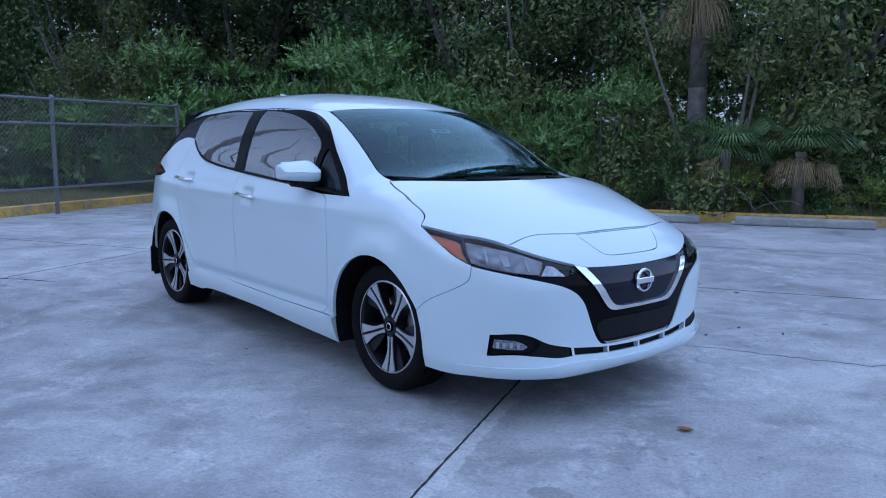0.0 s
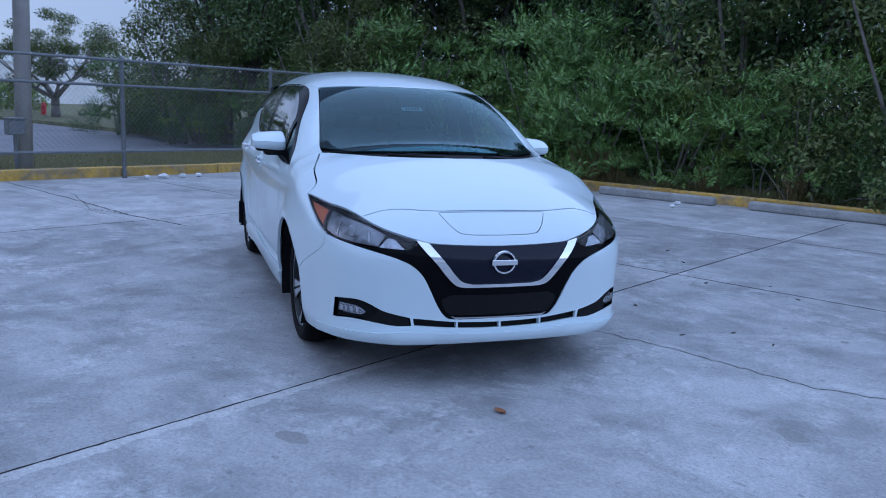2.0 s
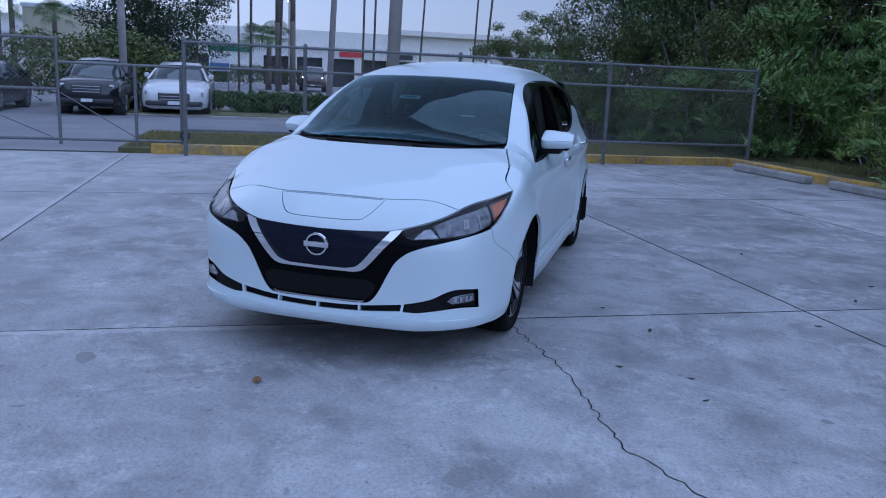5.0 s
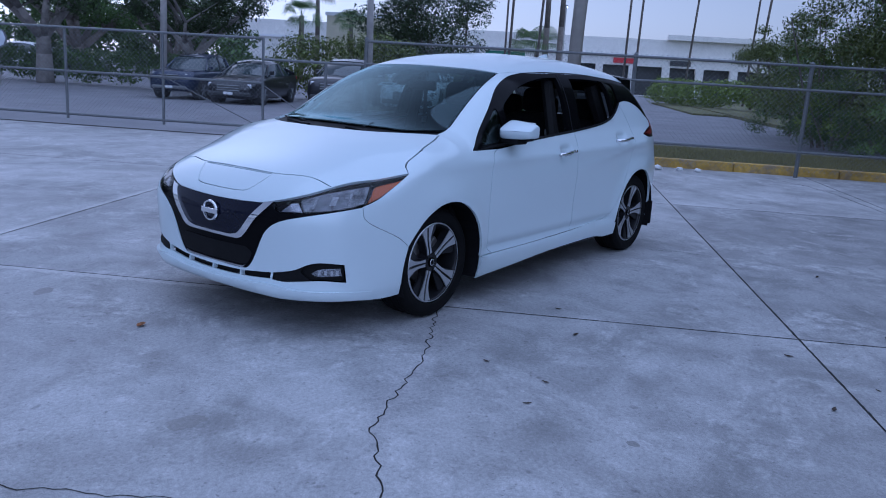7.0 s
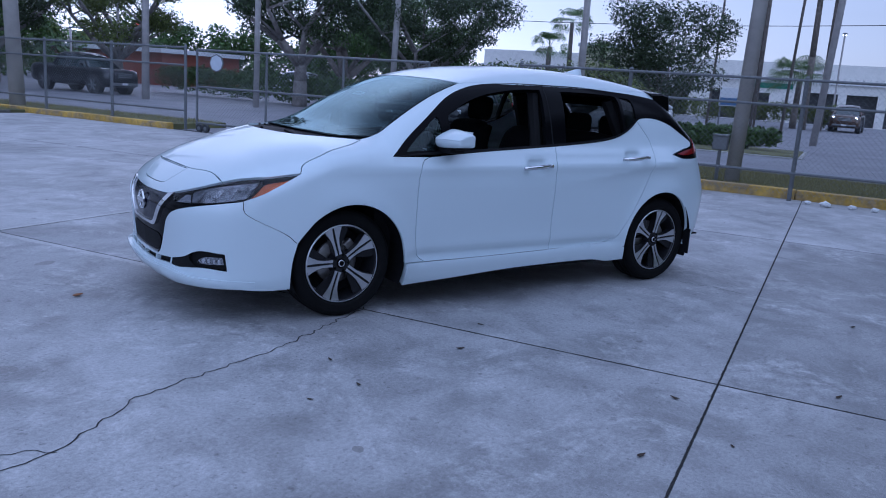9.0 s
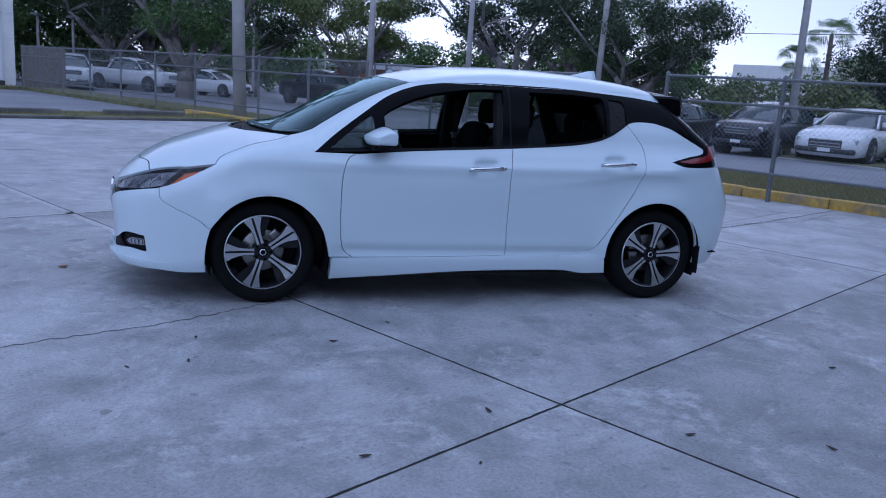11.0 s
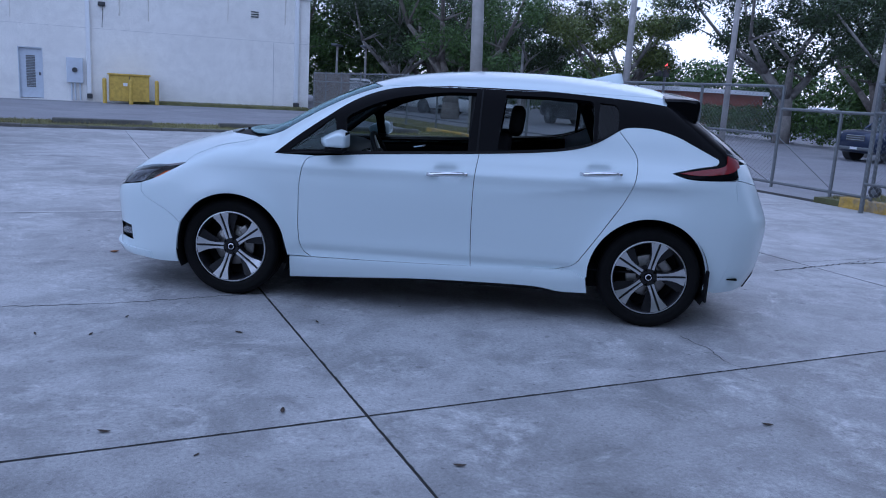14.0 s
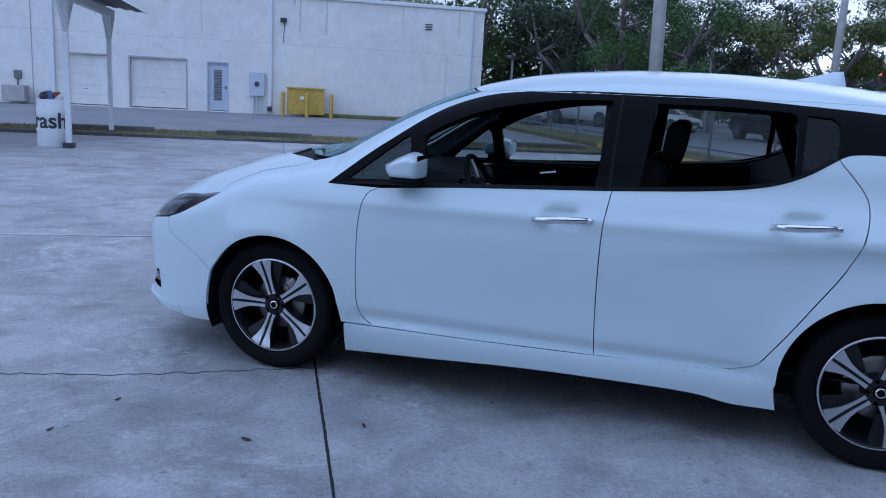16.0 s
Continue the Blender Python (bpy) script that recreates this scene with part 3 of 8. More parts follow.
for k in range(32):
    for i in range(len(profile) - 1):
        a, b = k * len(profile) + i, ((k + 1) % 32) * len(profile) + i
        f.append((a, b, b + 1, a + 1))
raw_mesh("drum", v, f, M["white"], barrel, True)
rng = random.Random(4)
for k in range(7):
    bm = bmesh.new()
    bmesh.ops.create_icosphere(bm, subdivisions=2, radius=rng.uniform(0.07, 0.13))
    for w in bm.verts:
        w.co *= 1 + 0.4 * noise.noise(w.co * 14 + Vector((k, 0, 0)))
    bmesh.ops.translate(bm, verts=bm.verts, vec=(rng.uniform(-0.14, 0.14), rng.uniform(-0.14, 0.14), 0.84 + rng.uniform(0, 0.1)))
    part("rubbish", bm, M[("white", "rust", "blue", "dark")[k % 4]], barrel)
letters = bpy.data.curves.new("writing", "FONT")
letters.body, letters.size, letters.align_x, letters.extrude = "Trash", 0.40, "CENTER", 0.002
letters.offset = 0.008
flat = bpy.data.objects.new("writing", letters)
scene.collection.objects.link(flat)
bpy.context.view_layer.update()
mesh = bpy.data.meshes.new_from_object(flat.evaluated_get(bpy.context.evaluated_depsgraph_get()))
bpy.data.objects.remove(flat)
bm = bmesh.new()
bm.from_mesh(mesh)
bmesh.ops.subdivide_edges(bm, edges=[e for e in bm.edges if e.calc_length() > 0.03], cuts=3)
for w in bm.verts:
    a = w.co.x / 0.294 - math.pi / 2
    w.co = Vector((math.cos(a) * (0.294 + w.co.z), math.sin(a) * (0.294 + w.co.z), 0.36 + w.co.y))
part("writing", bm, M["dark"], barrel, "black hand-painted letters")

# ---- far white warehouse ----
warehouse = tagged(empty("warehouse", LOT_M @ pose(-78, 0, 0) @ Matrix.Rotation(radians(-90), 4, "Z")), "long low white warehouse with dark loading bays", "building")
# local x runs along -v
bays = [(-25.0 + 3.3 * k, -22.45 + 3.3 * k, 0.0, 2.85) for k in range(8)] + [(4.0, 9.5, 0.0, 2.6), (11.5, 15.5, 0.0, 2.6)]
bm = bmesh.new()
wall_with_holes(bm, -44, 34, -0.1, 5.5, bays, 0.4)
part("wall", bm, M["stucco"], warehouse)
bm = bmesh.new()
box(bm, -44, 34, -18, -0.4, 5.0, 5.2)
part("roof", bm, M["stucco"], warehouse)
bm = bmesh.new()
box(bm, -26, -12, -0.4, 0.7, 5.5, 6.0)
part("parapet", bm, M["stucco"], warehouse)
bm = bmesh.new()
box(bm, -44.2, 34.2, -0.1, 0.25, 3.7, 3.95)
part("ledge", bm, M["white"], warehouse)
# a dark sheet closes each bay behind the wall
for a, b, c, d in bays:
    bm = bmesh.new()
    box(bm, a, b, -0.9, -0.8, c, d)
    part("bay_back", bm, M["dark"], warehouse)
for x0, x1, colour in ((-9.3, -6.9, "sign_red"), (-14.5, -12.5, "dark"), (2.0, 6.0, "sign_green")):
    bm = bmesh.new()
    box(bm, x0, x1, 0.0, 0.12, 3.05, 3.55)
    part("sign", bm, M[colour], warehouse)
cream = tagged(empty("cream_building", LOT_M @ pose(-66, -16, 0)), "pale cream flat-roofed building far behind the trees", "building")
bm = bmesh.new()
box(bm, -8, 0, -3.5, 2.5, -0.1, 5.5)
part("wall", bm, M["cream"], cream)
bm = bmesh.new()
box(bm, -8.1, 0.15, -3.6, 2.6, 5.5, 5.8)
part("roof", bm, M["white"], cream)
brick_shop = tagged(empty("red_building", LOT_M @ pose(-37, -44, 0)), "low red and brown shop building far down the road", "building")
bm = bmesh.new()
box(bm, -8, 0, -9, 3.5, -0.1, 2.2)
part("wall", bm, M["rust"], brick_shop)
bm = bmesh.new()
box(bm, -8.3, 0.4, -9.3, 3.8, 2.2, 2.5)
part("roof", bm, M["white"], brick_shop)


# ---- plants ----
def leaf_cloud(name, centres, count, size, material, parent=None, seed=0, drop=0.3, shell=0.55):
    """Many small bent leaves over a set of lumps (x, y, z, radius, flatness)."""
    rng = np.random.default_rng(seed)
    lumps = np.array(centres, float)
    area = lumps[:, 3] ** 2
    pick = rng.choice(len(lumps), count, p=area / area.sum())
    way = rng.normal(size=(count, 3))
    way /= np.linalg.norm(way, axis=1)[:, None]
    reach = lumps[pick, 3] * (shell + (1 - shell) * rng.random(count) ** 0.5)
    reach *= 1 + 0.25 * np.sin(way[:, 0] * 7 + lumps[pick, 0]) * np.sin(way[:, 2] * 6 + way[:, 1] * 5)
    place = lumps[pick, :3] + way * reach[:, None] * np.stack([np.ones(count), np.ones(count), lumps[pick, 4]], 1)
    keep = place[:, 2] > 0.03
    place, way = place[keep], way[keep]
    n = len(place)
    normal = way + rng.normal(size=(n, 3)) * 0.7 + (0, 0, drop)
    normal /= np.linalg.norm(normal, axis=1)[:, None]
    along = np.cross(normal, rng.normal(size=(n, 3)))
    along /= np.linalg.norm(along, axis=1)[:, None] + 1e-9
    across = np.cross(normal, along)
    length = size * (0.6 + 0.8 * rng.random(n))[:, None]
    wide = length * 0.42
    tip = place + along * length
    base = place - along * length
    bend = normal * length * 0.18
    verts = np.stack([base, place + across * wide + bend, tip, place - across * wide + bend], 1).reshape(-1, 3)
    mesh = bpy.data.meshes.new(name)
    mesh.vertices.add(4 * n)
    mesh.vertices.foreach_set("co", verts.ravel())
    mesh.loops.add(4 * n)
    mesh.loops.foreach_set("vertex_index", np.arange(4 * n))
    mesh.polygons.add(n)
    mesh.polygons.foreach_set("loop_start", np.arange(n) * 4)
    mesh.update(calc_edges=True)
    mesh.materials.append(material)
    ob = new(name, mesh)
    if parent is not None:
        ob.parent = parent
    return ob


def spray_cloud(name, centres, count, length, material, parent, seed):
    """Leafy sprays: each a short twig that rises from the bush, with narrow leaflets along both sides."""
    rng = np.random.default_rng(seed)
    lumps = np.array(centres, float)
    pick = rng.choice(len(lumps), count, p=lumps[:, 3] ** 2 / (lumps[:, 3] ** 2).sum())
    way = rng.normal(size=(count, 3))
    way[:, 2] = np.abs(way[:, 2]) * 0.6
    way /= np.linalg.norm(way, axis=1)[:, None]
    base = lumps[pick, :3] + way * (lumps[pick, 3] * rng.uniform(0.35, 1.0, count))[:, None]
    rise = way + (0, 0, 0.55) + rng.normal(size=(count, 3)) * 0.25
    rise /= np.linalg.norm(rise, axis=1)[:, None]
    flat = np.cross(rise, rng.normal(size=(count, 3)))
    flat /= np.linalg.norm(flat, axis=1)[:, None]
    size = length * rng.uniform(0.6, 1.3, count)[:, None]
    quads = []
    for k in range(11):
        t = 0.12 + 0.88 * k / 10
        side = 0 if k == 10 else (1 if k % 2 else -1)
        root = base + rise * size * t - np.array([0, 0, 1.0]) * size * 0.25 * t**2
        out = rise * 0.75 + flat * side + rng.normal(size=(count, 3)) * 0.15 - np.array([0, 0, 0.25])
        out /= np.linalg.norm(out, axis=1)[:, None]
        across = np.cross(out, rise + flat * 0.6 + 0.01)
        across /= np.linalg.norm(across, axis=1)[:, None] + 1e-9
        leaf = size * (0.42 - 0.12 * t)
        quads.append(np.stack([root, root + out * leaf * 0.5 + across * leaf * 0.17, root + out * leaf, root + out * leaf * 0.5 - across * leaf * 0.17], 1))
    verts = np.concatenate(quads).reshape(-1, 3)
    verts[:, 2] = np.maximum(verts[:, 2], 0.03)
    n = len(verts) // 4
    mesh = bpy.data.meshes.new(name)
    mesh.vertices.add(4 * n)
    mesh.vertices.foreach_set("co", verts.ravel())
    mesh.loops.add(4 * n)
    mesh.loops.foreach_set("vertex_index", np.arange(4 * n))
    mesh.polygons.add(n)
    mesh.polygons.foreach_set("loop_start", np.arange(n) * 4)
    mesh.update(calc_edges=True)
    mesh.materials.append(material)
    ob = new(name, mesh)
    ob.parent = parent
    return ob


def bush(seed, height, spread, material, leaves=5200, size=0.075, label="dense dark green bush with small leaves"):
    rng = random.Random(seed)
    thing = tagged(empty("bush"), label, "bush", "bushes along the kerb")
    lumps = []
    for _ in range(30):
        z = height * rng.uniform(0.06, 0.92)
        out = spread * (1 - 0.45 * z / height)
        lumps.append((rng.uniform(-out, out), rng.uniform(-0.7, 0.7) * out, z, rng.uniform(0.15, 0.34) * spread * 0.8, rng.uniform(0.7, 1.1)))
    if material in ("leaf_light", "leaf_yellow"):
        spray_cloud("leaves", lumps, leaves // 11, size * 3.9, M[material], thing, seed)
    else:
        leaf_cloud("leaves", lumps, leaves, size, M[material], thing, seed, shell=0.4)
    for k in range(5):
        bm = bmesh.new()
        x, y = rng.uniform(-0.3, 0.3) * spread, rng.uniform(-0.3, 0.3) * spread
        cone(bm, (x * 0.4, y * 0.4, -0.05), (x * 2, y * 2, height * 0.75), 0.03, 0.008, 6)
        part("stem", bm, M["bark"], thing)
    return thing


def tree(seed, height, crown, material, name="tree", label="tall tree with a dense dark crown", leaves=9000, size=0.13, trunk=0.16, clear=0.3, lumps_n=26):
    rng = random.Random(seed)
    thing = tagged(empty(name), label, "tree")
    bm = bmesh.new()
    fork = Vector((rng.uniform(-0.3, 0.3), rng.uniform(-0.3, 0.3), height * clear))
    cone(bm, (0, 0, -0.1), fork * 0.5 + Vector((0.1, 0, 0)), trunk, trunk * 0.8, 10)
    cone(bm, fork * 0.5 + Vector((0.1, 0, -0.05)), fork, trunk * 0.8, trunk * 0.65, 10)
    part("trunk", bm, M["bark"], thing, smooth=True)
    lumps = []
    for k in range(7):
        a = k * 2.4 + rng.uniform(-0.4, 0.4)
        end = Vector((math.cos(a) * crown * rng.uniform(0.4, 0.8), math.sin(a) * crown * rng.uniform(0.4, 0.8), height * rng.uniform(0.6, 0.9)))
        mid = fork.lerp(end, 0.45) + Vector((rng.uniform(-0.3, 0.3), rng.uniform(-0.3, 0.3), -0.2))
        bm = bmesh.new()
        cone(bm, fork, mid, trunk * 0.5, trunk * 0.34, 8)
        cone(bm, mid, end, trunk * 0.34, trunk * 0.08, 8)
        part("limb", bm, M["bark"], thing, smooth=True)
        lumps.append((*end, crown * 0.33, 0.8))
    while len(lumps) < lumps_n:
        a, r = rng.uniform(0, 6.3), crown * rng.uniform(0.1, 0.95)
        lumps.append((math.cos(a) * r, math.sin(a) * r, height * rng.uniform(clear + 0.08, 0.95), crown * rng.uniform(0.18, 0.36), rng.uniform(0.6, 0.9)))
    leaf_cloud("crown", lumps, leaves, size, M[material], thing, seed)
    return thing


def fan(bm, base, way, radius, blades=22, droop=0.35, spread=150, stalk=0.5):
    """A fan palm leaf: a stalk and a half round of narrow pleated blades."""
    base, way = Vector(base), Vector(way).normalized()
    side = way.cross(Vector((0, 0, 1)))
    side = side.normalized() if side.length > 0.1 else Vector((1, 0, 0))
    up = side.cross(way)
    hub = base + way * stalk
    for s in (-1, 1):
        q = [bm.verts.new(c) for c in (base - side * 0.012 * s, base + side * 0.012 * s, hub + side * 0.008 * s, hub - side * 0.008 * s)]
        bm.faces.new(q)
    for k in range(blades):
        a = radians(-spread / 2 + spread * k / (blades - 1))
        d = way * math.cos(a) + side * math.sin(a)
        n = side * math.cos(a) - way * math.sin(a)
        w = radius * (0.024 if spread > 120 else 0.015)
        mid = hub + d * radius * 0.6 + up * 0.04 * (k % 2)
        tip = hub + d * radius + Vector((0, 0, -droop * radius))
        q = [bm.verts.new(c) for c in (hub, mid + n * w, tip, mid - n * w)]
        bm.faces.new(q)


def palmetto(seed, size, dead=0.3, hub=0.85):
    rng = random.Random(seed)
    thing = tagged(empty("palmetto"), "low fan palm with green and dead straw-brown fronds", "palm", "palms at the kerb")
    for k in range(22):
        a, lift = rng.uniform(0, 6.28), rng.uniform(-0.7, 1.0)
        bm = bmesh.new()
        limp = lift < -0.7 + 1.7 * dead
        if limp:
            fan(bm, (0, 0, hub), (math.cos(a), math.sin(a), -0.9 + 0.5 * rng.random()), size * rng.uniform(0.4, 0.62), 24, 0.7, 85, size * rng.uniform(0.2, 0.45))
        else:
            fan(bm, (0, 0, hub), (math.cos(a), math.sin(a), lift), size * rng.uniform(0.45, 0.75), 28, 0.35, stalk=size * rng.uniform(0.35, 0.6))
        part("frond", bm, M["straw" if limp else "frond"], thing)
    bm = bmesh.new()
    cone(bm, (0, 0, -0.05), (0, 0, hub), 0.1, 0.08, 10)
    part("trunk", bm, M["bark"], thing)
    return thing


def palm(seed, height, crown, skirt=True, trunk=0.16, label="tall cabbage palm with a skirt of dead fronds"):
    rng = random.Random(seed)
    thing = tagged(empty("palm_tree"), label, "palm")
    bm = bmesh.new()
    bend = Vector((rng.uniform(-0.02, 0.02), rng.uniform(-0.02, 0.02), 0)) * height
    cone(bm, (0, 0, -0.1), (bend.x * 0.4, bend.y * 0.4, height * 0.5), trunk * 1.15, trunk, 12)
    cone(bm, (bend.x * 0.4, bend.y * 0.4, height * 0.5 - 0.02), (bend.x, bend.y, height), trunk, trunk * 0.85, 12)
    part("trunk", bm, M["bark"], thing, smooth=True)
    top = Vector((bend.x, bend.y, height))
    for k in range(30):
        a, lift = rng.uniform(0, 6.28), rng.uniform(-0.45, 1.3)
        bm = bmesh.new()
        fan(bm, top, (math.cos(a), math.sin(a), lift), crown * rng.uniform(0.45, 0.6), 18, 0.45, stalk=crown * 0.45)
        part("frond", bm, M["frond"], thing)
    for k in range(14 if skirt else 0):
        a = rng.uniform(0, 6.28)
        bm = bmesh.new()
        fan(bm, top - Vector((0, 0, 0.1)), (math.cos(a) * 0.5, math.sin(a) * 0.5, -1.0), crown * 0.6, 16, 0.5, 110, crown * 0.25)
        part("dead_frond", bm, M["leaf_dry"], thing, "dead straw-brown frond")
    return thing


def reed_clump(seed, height, material="straw"):
    rng = random.Random(seed)
    bm = bmesh.new()
    for k in range(140):
        a, r = rng.uniform(0, 6.28), abs(rng.gauss(0, 0.16))
        x, y = r * math.cos(a), r * math.sin(a)
        h = height * rng.uniform(0.45, 1.0)
        out = rng.uniform(0.1, 0.5)
        tip = (x + out * math.cos(a) * h, y + out * math.sin(a) * h, h)
        b = rng.uniform(0, 6.28)
        w = Vector((math.cos(b), math.sin(b), 0)) * 0.006
        mid = Vector((x, y, 0)).lerp(Vector(tip), 0.55) + Vector((0, 0, 0.08 * h))
        q = [Vector((x, y, 0)) - w, Vector((x, y, 0)) + w, mid + w, Vector(tip), mid - w]
        bm.faces.new([bm.verts.new(c) for c in q])
    return tagged(link_mesh("dry_grass_clump", bm, M[material]), "clump of dry straw-coloured grass at the kerb", "grass", "dry clumps")


def oak(seed, height, crown, material, leaves=16000, size=0.08, bark="pale_bark", trunk=0.3, clear=0.22, label="spreading oak with pale limbs and open crown", lean=0.0):
    """A broad tree whose limbs show: trunk, forking limbs, twigs and leaf clumps at their ends."""
    rng = random.Random(seed)
    thing = tagged(empty("oak_tree"), label, "tree")
    fork = Vector((lean * height * 0.3, 0, height * clear))
    bm = bmesh.new()
    cone(bm, (0, 0, -0.1), fork * 0.55, trunk * 1.2, trunk, 12)
    cone(bm, fork * 0.53, fork, trunk, trunk * 0.85, 12)
    part("trunk", bm, M[bark], thing, smooth=True)
    lumps = []
    for k in range(6):
        a = k * 1.05 + rng.uniform(-0.3, 0.3)
        reach, rise = crown * rng.uniform(0.55, 0.9), height * rng.uniform(0.55, 0.9)
        end = Vector((math.cos(a) * reach, math.sin(a) * reach, rise))
        bm = bmesh.new()
        last, r = fork - Vector((0, 0, trunk)), trunk * 0.6
        for step in (0.3, 0.6, 1.0):
            nxt = fork.lerp(end, step) + Vector((rng.uniform(-0.4, 0.4), rng.uniform(-0.4, 0.4), -0.35 * math.sin(math.pi * step) * crown * 0.3))
            cone(bm, last, nxt, r, r * 0.65, 8)
            if step < 1:
                for _ in range(2):
                    twig = nxt + Vector((rng.uniform(-1, 1), rng.uniform(-1, 1), rng.uniform(0.2, 1.0))) * crown * 0.38
                    cone(bm, nxt, twig, r * 0.45, r * 0.1, 6)
                    lumps.append((*twig, crown * rng.uniform(0.12, 0.22), rng.uniform(0.5, 0.8)))
            last, r = nxt, r * 0.65
        part("limb", bm, M[bark], thing, smooth=True)
        lumps.append((*end, crown * rng.uniform(0.2, 0.3), 0.7))
    for _ in range(8):
        a, r = rng.uniform(0, 6.3), crown * rng.uniform(0.2, 1.0)
        lumps.append((math.cos(a) * r, math.sin(a) * r, height * rng.uniform(0.55, 0.98), crown * rng.uniform(0.12, 0.24), 0.6))
    leaf_cloud("crown", lumps, leaves, size, M[material], thing, seed, shell=0.2)
    return thing


BUSH_KINDS = (("leaf", 0.030, 10000, "dense dark green bush with small leaves"), ("leaf_light", 0.052, 13500, "light green bush with long leaves"), ("leaf_olive", 0.029, 10000, "olive green bush thick with twigs"), ("leaf_yellow", 0.040, 12500, "yellow-green shrub with small leaves"))
bushes = [bush(11 + k, (2.3, 1.8, 2.6, 2.0)[k], 1.55, kind, count, size, text) for k, (kind, size, count, text) in enumerate(BUSH_KINDS)]
placed = [False] * len(bushes)


def put(kinds, flags, k, m):
    if not flags[k]:
        flags[k] = True
        kinds[k].matrix_basis = m
        return kinds[k]
    return copy_thing(kinds[k], m)


rng = random.Random(5)
ORDER = (0, 1, 2, 3, 0, 1, 3, 2, 1, 0, 3)
k = 0
u = -20.5
while u < 9:
    for v, size in ((9.3, 0.8), (10.5, 1.15), (12.2, 1.6)):
        if (v < 9.5 and rng.random() < 0.25) or (v > 12 and k % 2 and u < -9):
            k += 1
            continue
        size *= rng.uniform(0.85, 1.15)
        kind = ORDER[k % len(ORDER)]
        if -8.5 < u < -2.2 and v < 11:
            kind = (1, 3, 1, 0, 1)[k % 5]
        elif u > 1:
            kind = (0, 2, 0, 3, 0)[k % 5]
        put(bushes, placed, kind, LOT_M @ pose(u + rng.uniform(-0.5, 0.5), v - 0.35 + 0.05 * min(u, 6) + rng.uniform(-0.25, 0.35), 0.05, 0, 0, rng.uniform(0, 360)) @ Matrix.Diagonal((size * 0.95, size * 0.95, size, 1)))
        k += 1
    u += 1.75 if -12 < u < 10 else 2.5
trees = [tree(21, 8.5, 3.6, "leaf_soft", label="dense tree with grey-green leaves", leaves=22000, size=0.056, clear=0.2), tree(22, 9.5, 3.4, "leaf_olive", leaves=22000, size=0.054, clear=0.2), tree(23, 7.5, 3.4, "leaf_light", label="broad tree with a light green crown", leaves=21000, size=0.06, clear=0.16), tree(25, 8.8, 3.6, "leaf", leaves=22000, size=0.056, clear=0.2)]
planted = [False] * 4
u, k = -30.0, 0
while u < 15:
    for v in (13.6,):
        if u < -25:
            continue
        put(trees, planted, (0, 1, 2)[k % 3] if u < -8 else (3, 1, 3, 3)[k % 4], LOT_M @ pose(u + rng.uniform(-0.8, 0.8), v + rng.uniform(-0.9, 0.9), 0, 0, 0, rng.uniform(0, 360)))
        k += 1
    u += 3.4

# dark growth behind the fence corner
for kind, u, v, turn, size in ((0, -14.6, 7.6, 10, 0.85), (2, -16.2, 7.9, 80, 0.95), (0, -17.8, 8.9, 200, 1.1), (0, -12.6, 8.9, 140, 0.7), (2, -10.8, 8.8, 30, 0.75), (0, -9.4, 8.4, 250, 0.6), (0, 1.35, 9.1, 60, 0.8), (2, 2.1, 9.35, 170, 1.0), (0, 3.4, 9.7, 300, 0.95), (3, 5.0, 9.2, 20, 0.7), (0, 2.1, 8.95, 110, 0.42), (0, 3.3, 9.0, 210, 0.45), (3, 4.2, 8.9, 10, 0.4)):
    put(bushes, placed, kind, LOT_M @ pose(u, v, 0.05, 0, 0, turn) @ Matrix.Diagonal((size, size, size, 1)))
for u, v, turn, size in ((-12.6, 10.6, 40, 0.95), (-15.8, 10.2, 160, 1.0), (-19.5, 11.5, 280, 0.95)):
    put(trees, planted, 0, LOT_M @ pose(u, v, 0, 0, 0, turn) @ Matrix.Diagonal((size, size, size, 1)))

# palms and dry clumps at the kerb
for kind, u, v in ((0, 2.15, 8.75), (1, 3.25, 8.7)):
    p = palmetto(60 + int(u * 10), 0.8, 0.3 if kind == 0 else 0.5, 1.0)
    p.matrix_basis = LOT_M @ pose(u, v, 0.08, 0, 0, 40 * u)
p = palm(71, 4.1, 1.25)
p.matrix_basis = LOT_M @ pose(1.62, 9.85, 0.1)
first = None
for u, v, s in ((-3.4, 8.6, 1.0), (-2.9, 8.7, 0.8), (-1.1, 8.6, 0.6), (0.2, 8.7, 0.7), (-5.0, 8.7, 0.6)):
    m = LOT_M @ pose(u, v, 0.1, 0, 0, 77 * u) @ Matrix.Diagonal((s, s, s, 1))
    if first is None:
        first = reed_clump(81, 0.9)
        first.matrix_basis = m
    else:
        copy_thing(first, m)

# bare dead branches lying among the bushes
def dead_branch(u, v, seed, reach):
    rng = random.Random(seed)
    thing = tagged(empty("dead_branch", LOT_M @ pose(u, v, 0.08)), "bare grey dead branch among the bushes", "branch", "dead branches")
    for k in range(5):
        bm = bmesh.new()
        a = Vector((rng.uniform(-0.3, 0.3), rng.uniform(-0.1, 0.2), 0.05))
        way = Vector((rng.uniform(-1, 1), rng.uniform(-0.4, 0.3), rng.uniform(0.35, 0.9))).normalized()
        r = rng.uniform(0.008, 0.016)
        for step in range(4):
            b = a + way * reach * rng.uniform(0.2, 0.32)
            cone(bm, a, b, r, r * 0.75, 6)
            way = (way + Vector((rng.uniform(-0.4, 0.4), rng.uniform(-0.3, 0.3), -0.25))).normalized()
            a, r = b, r * 0.75
        part("twig", bm, M["pale_bark"], thing)


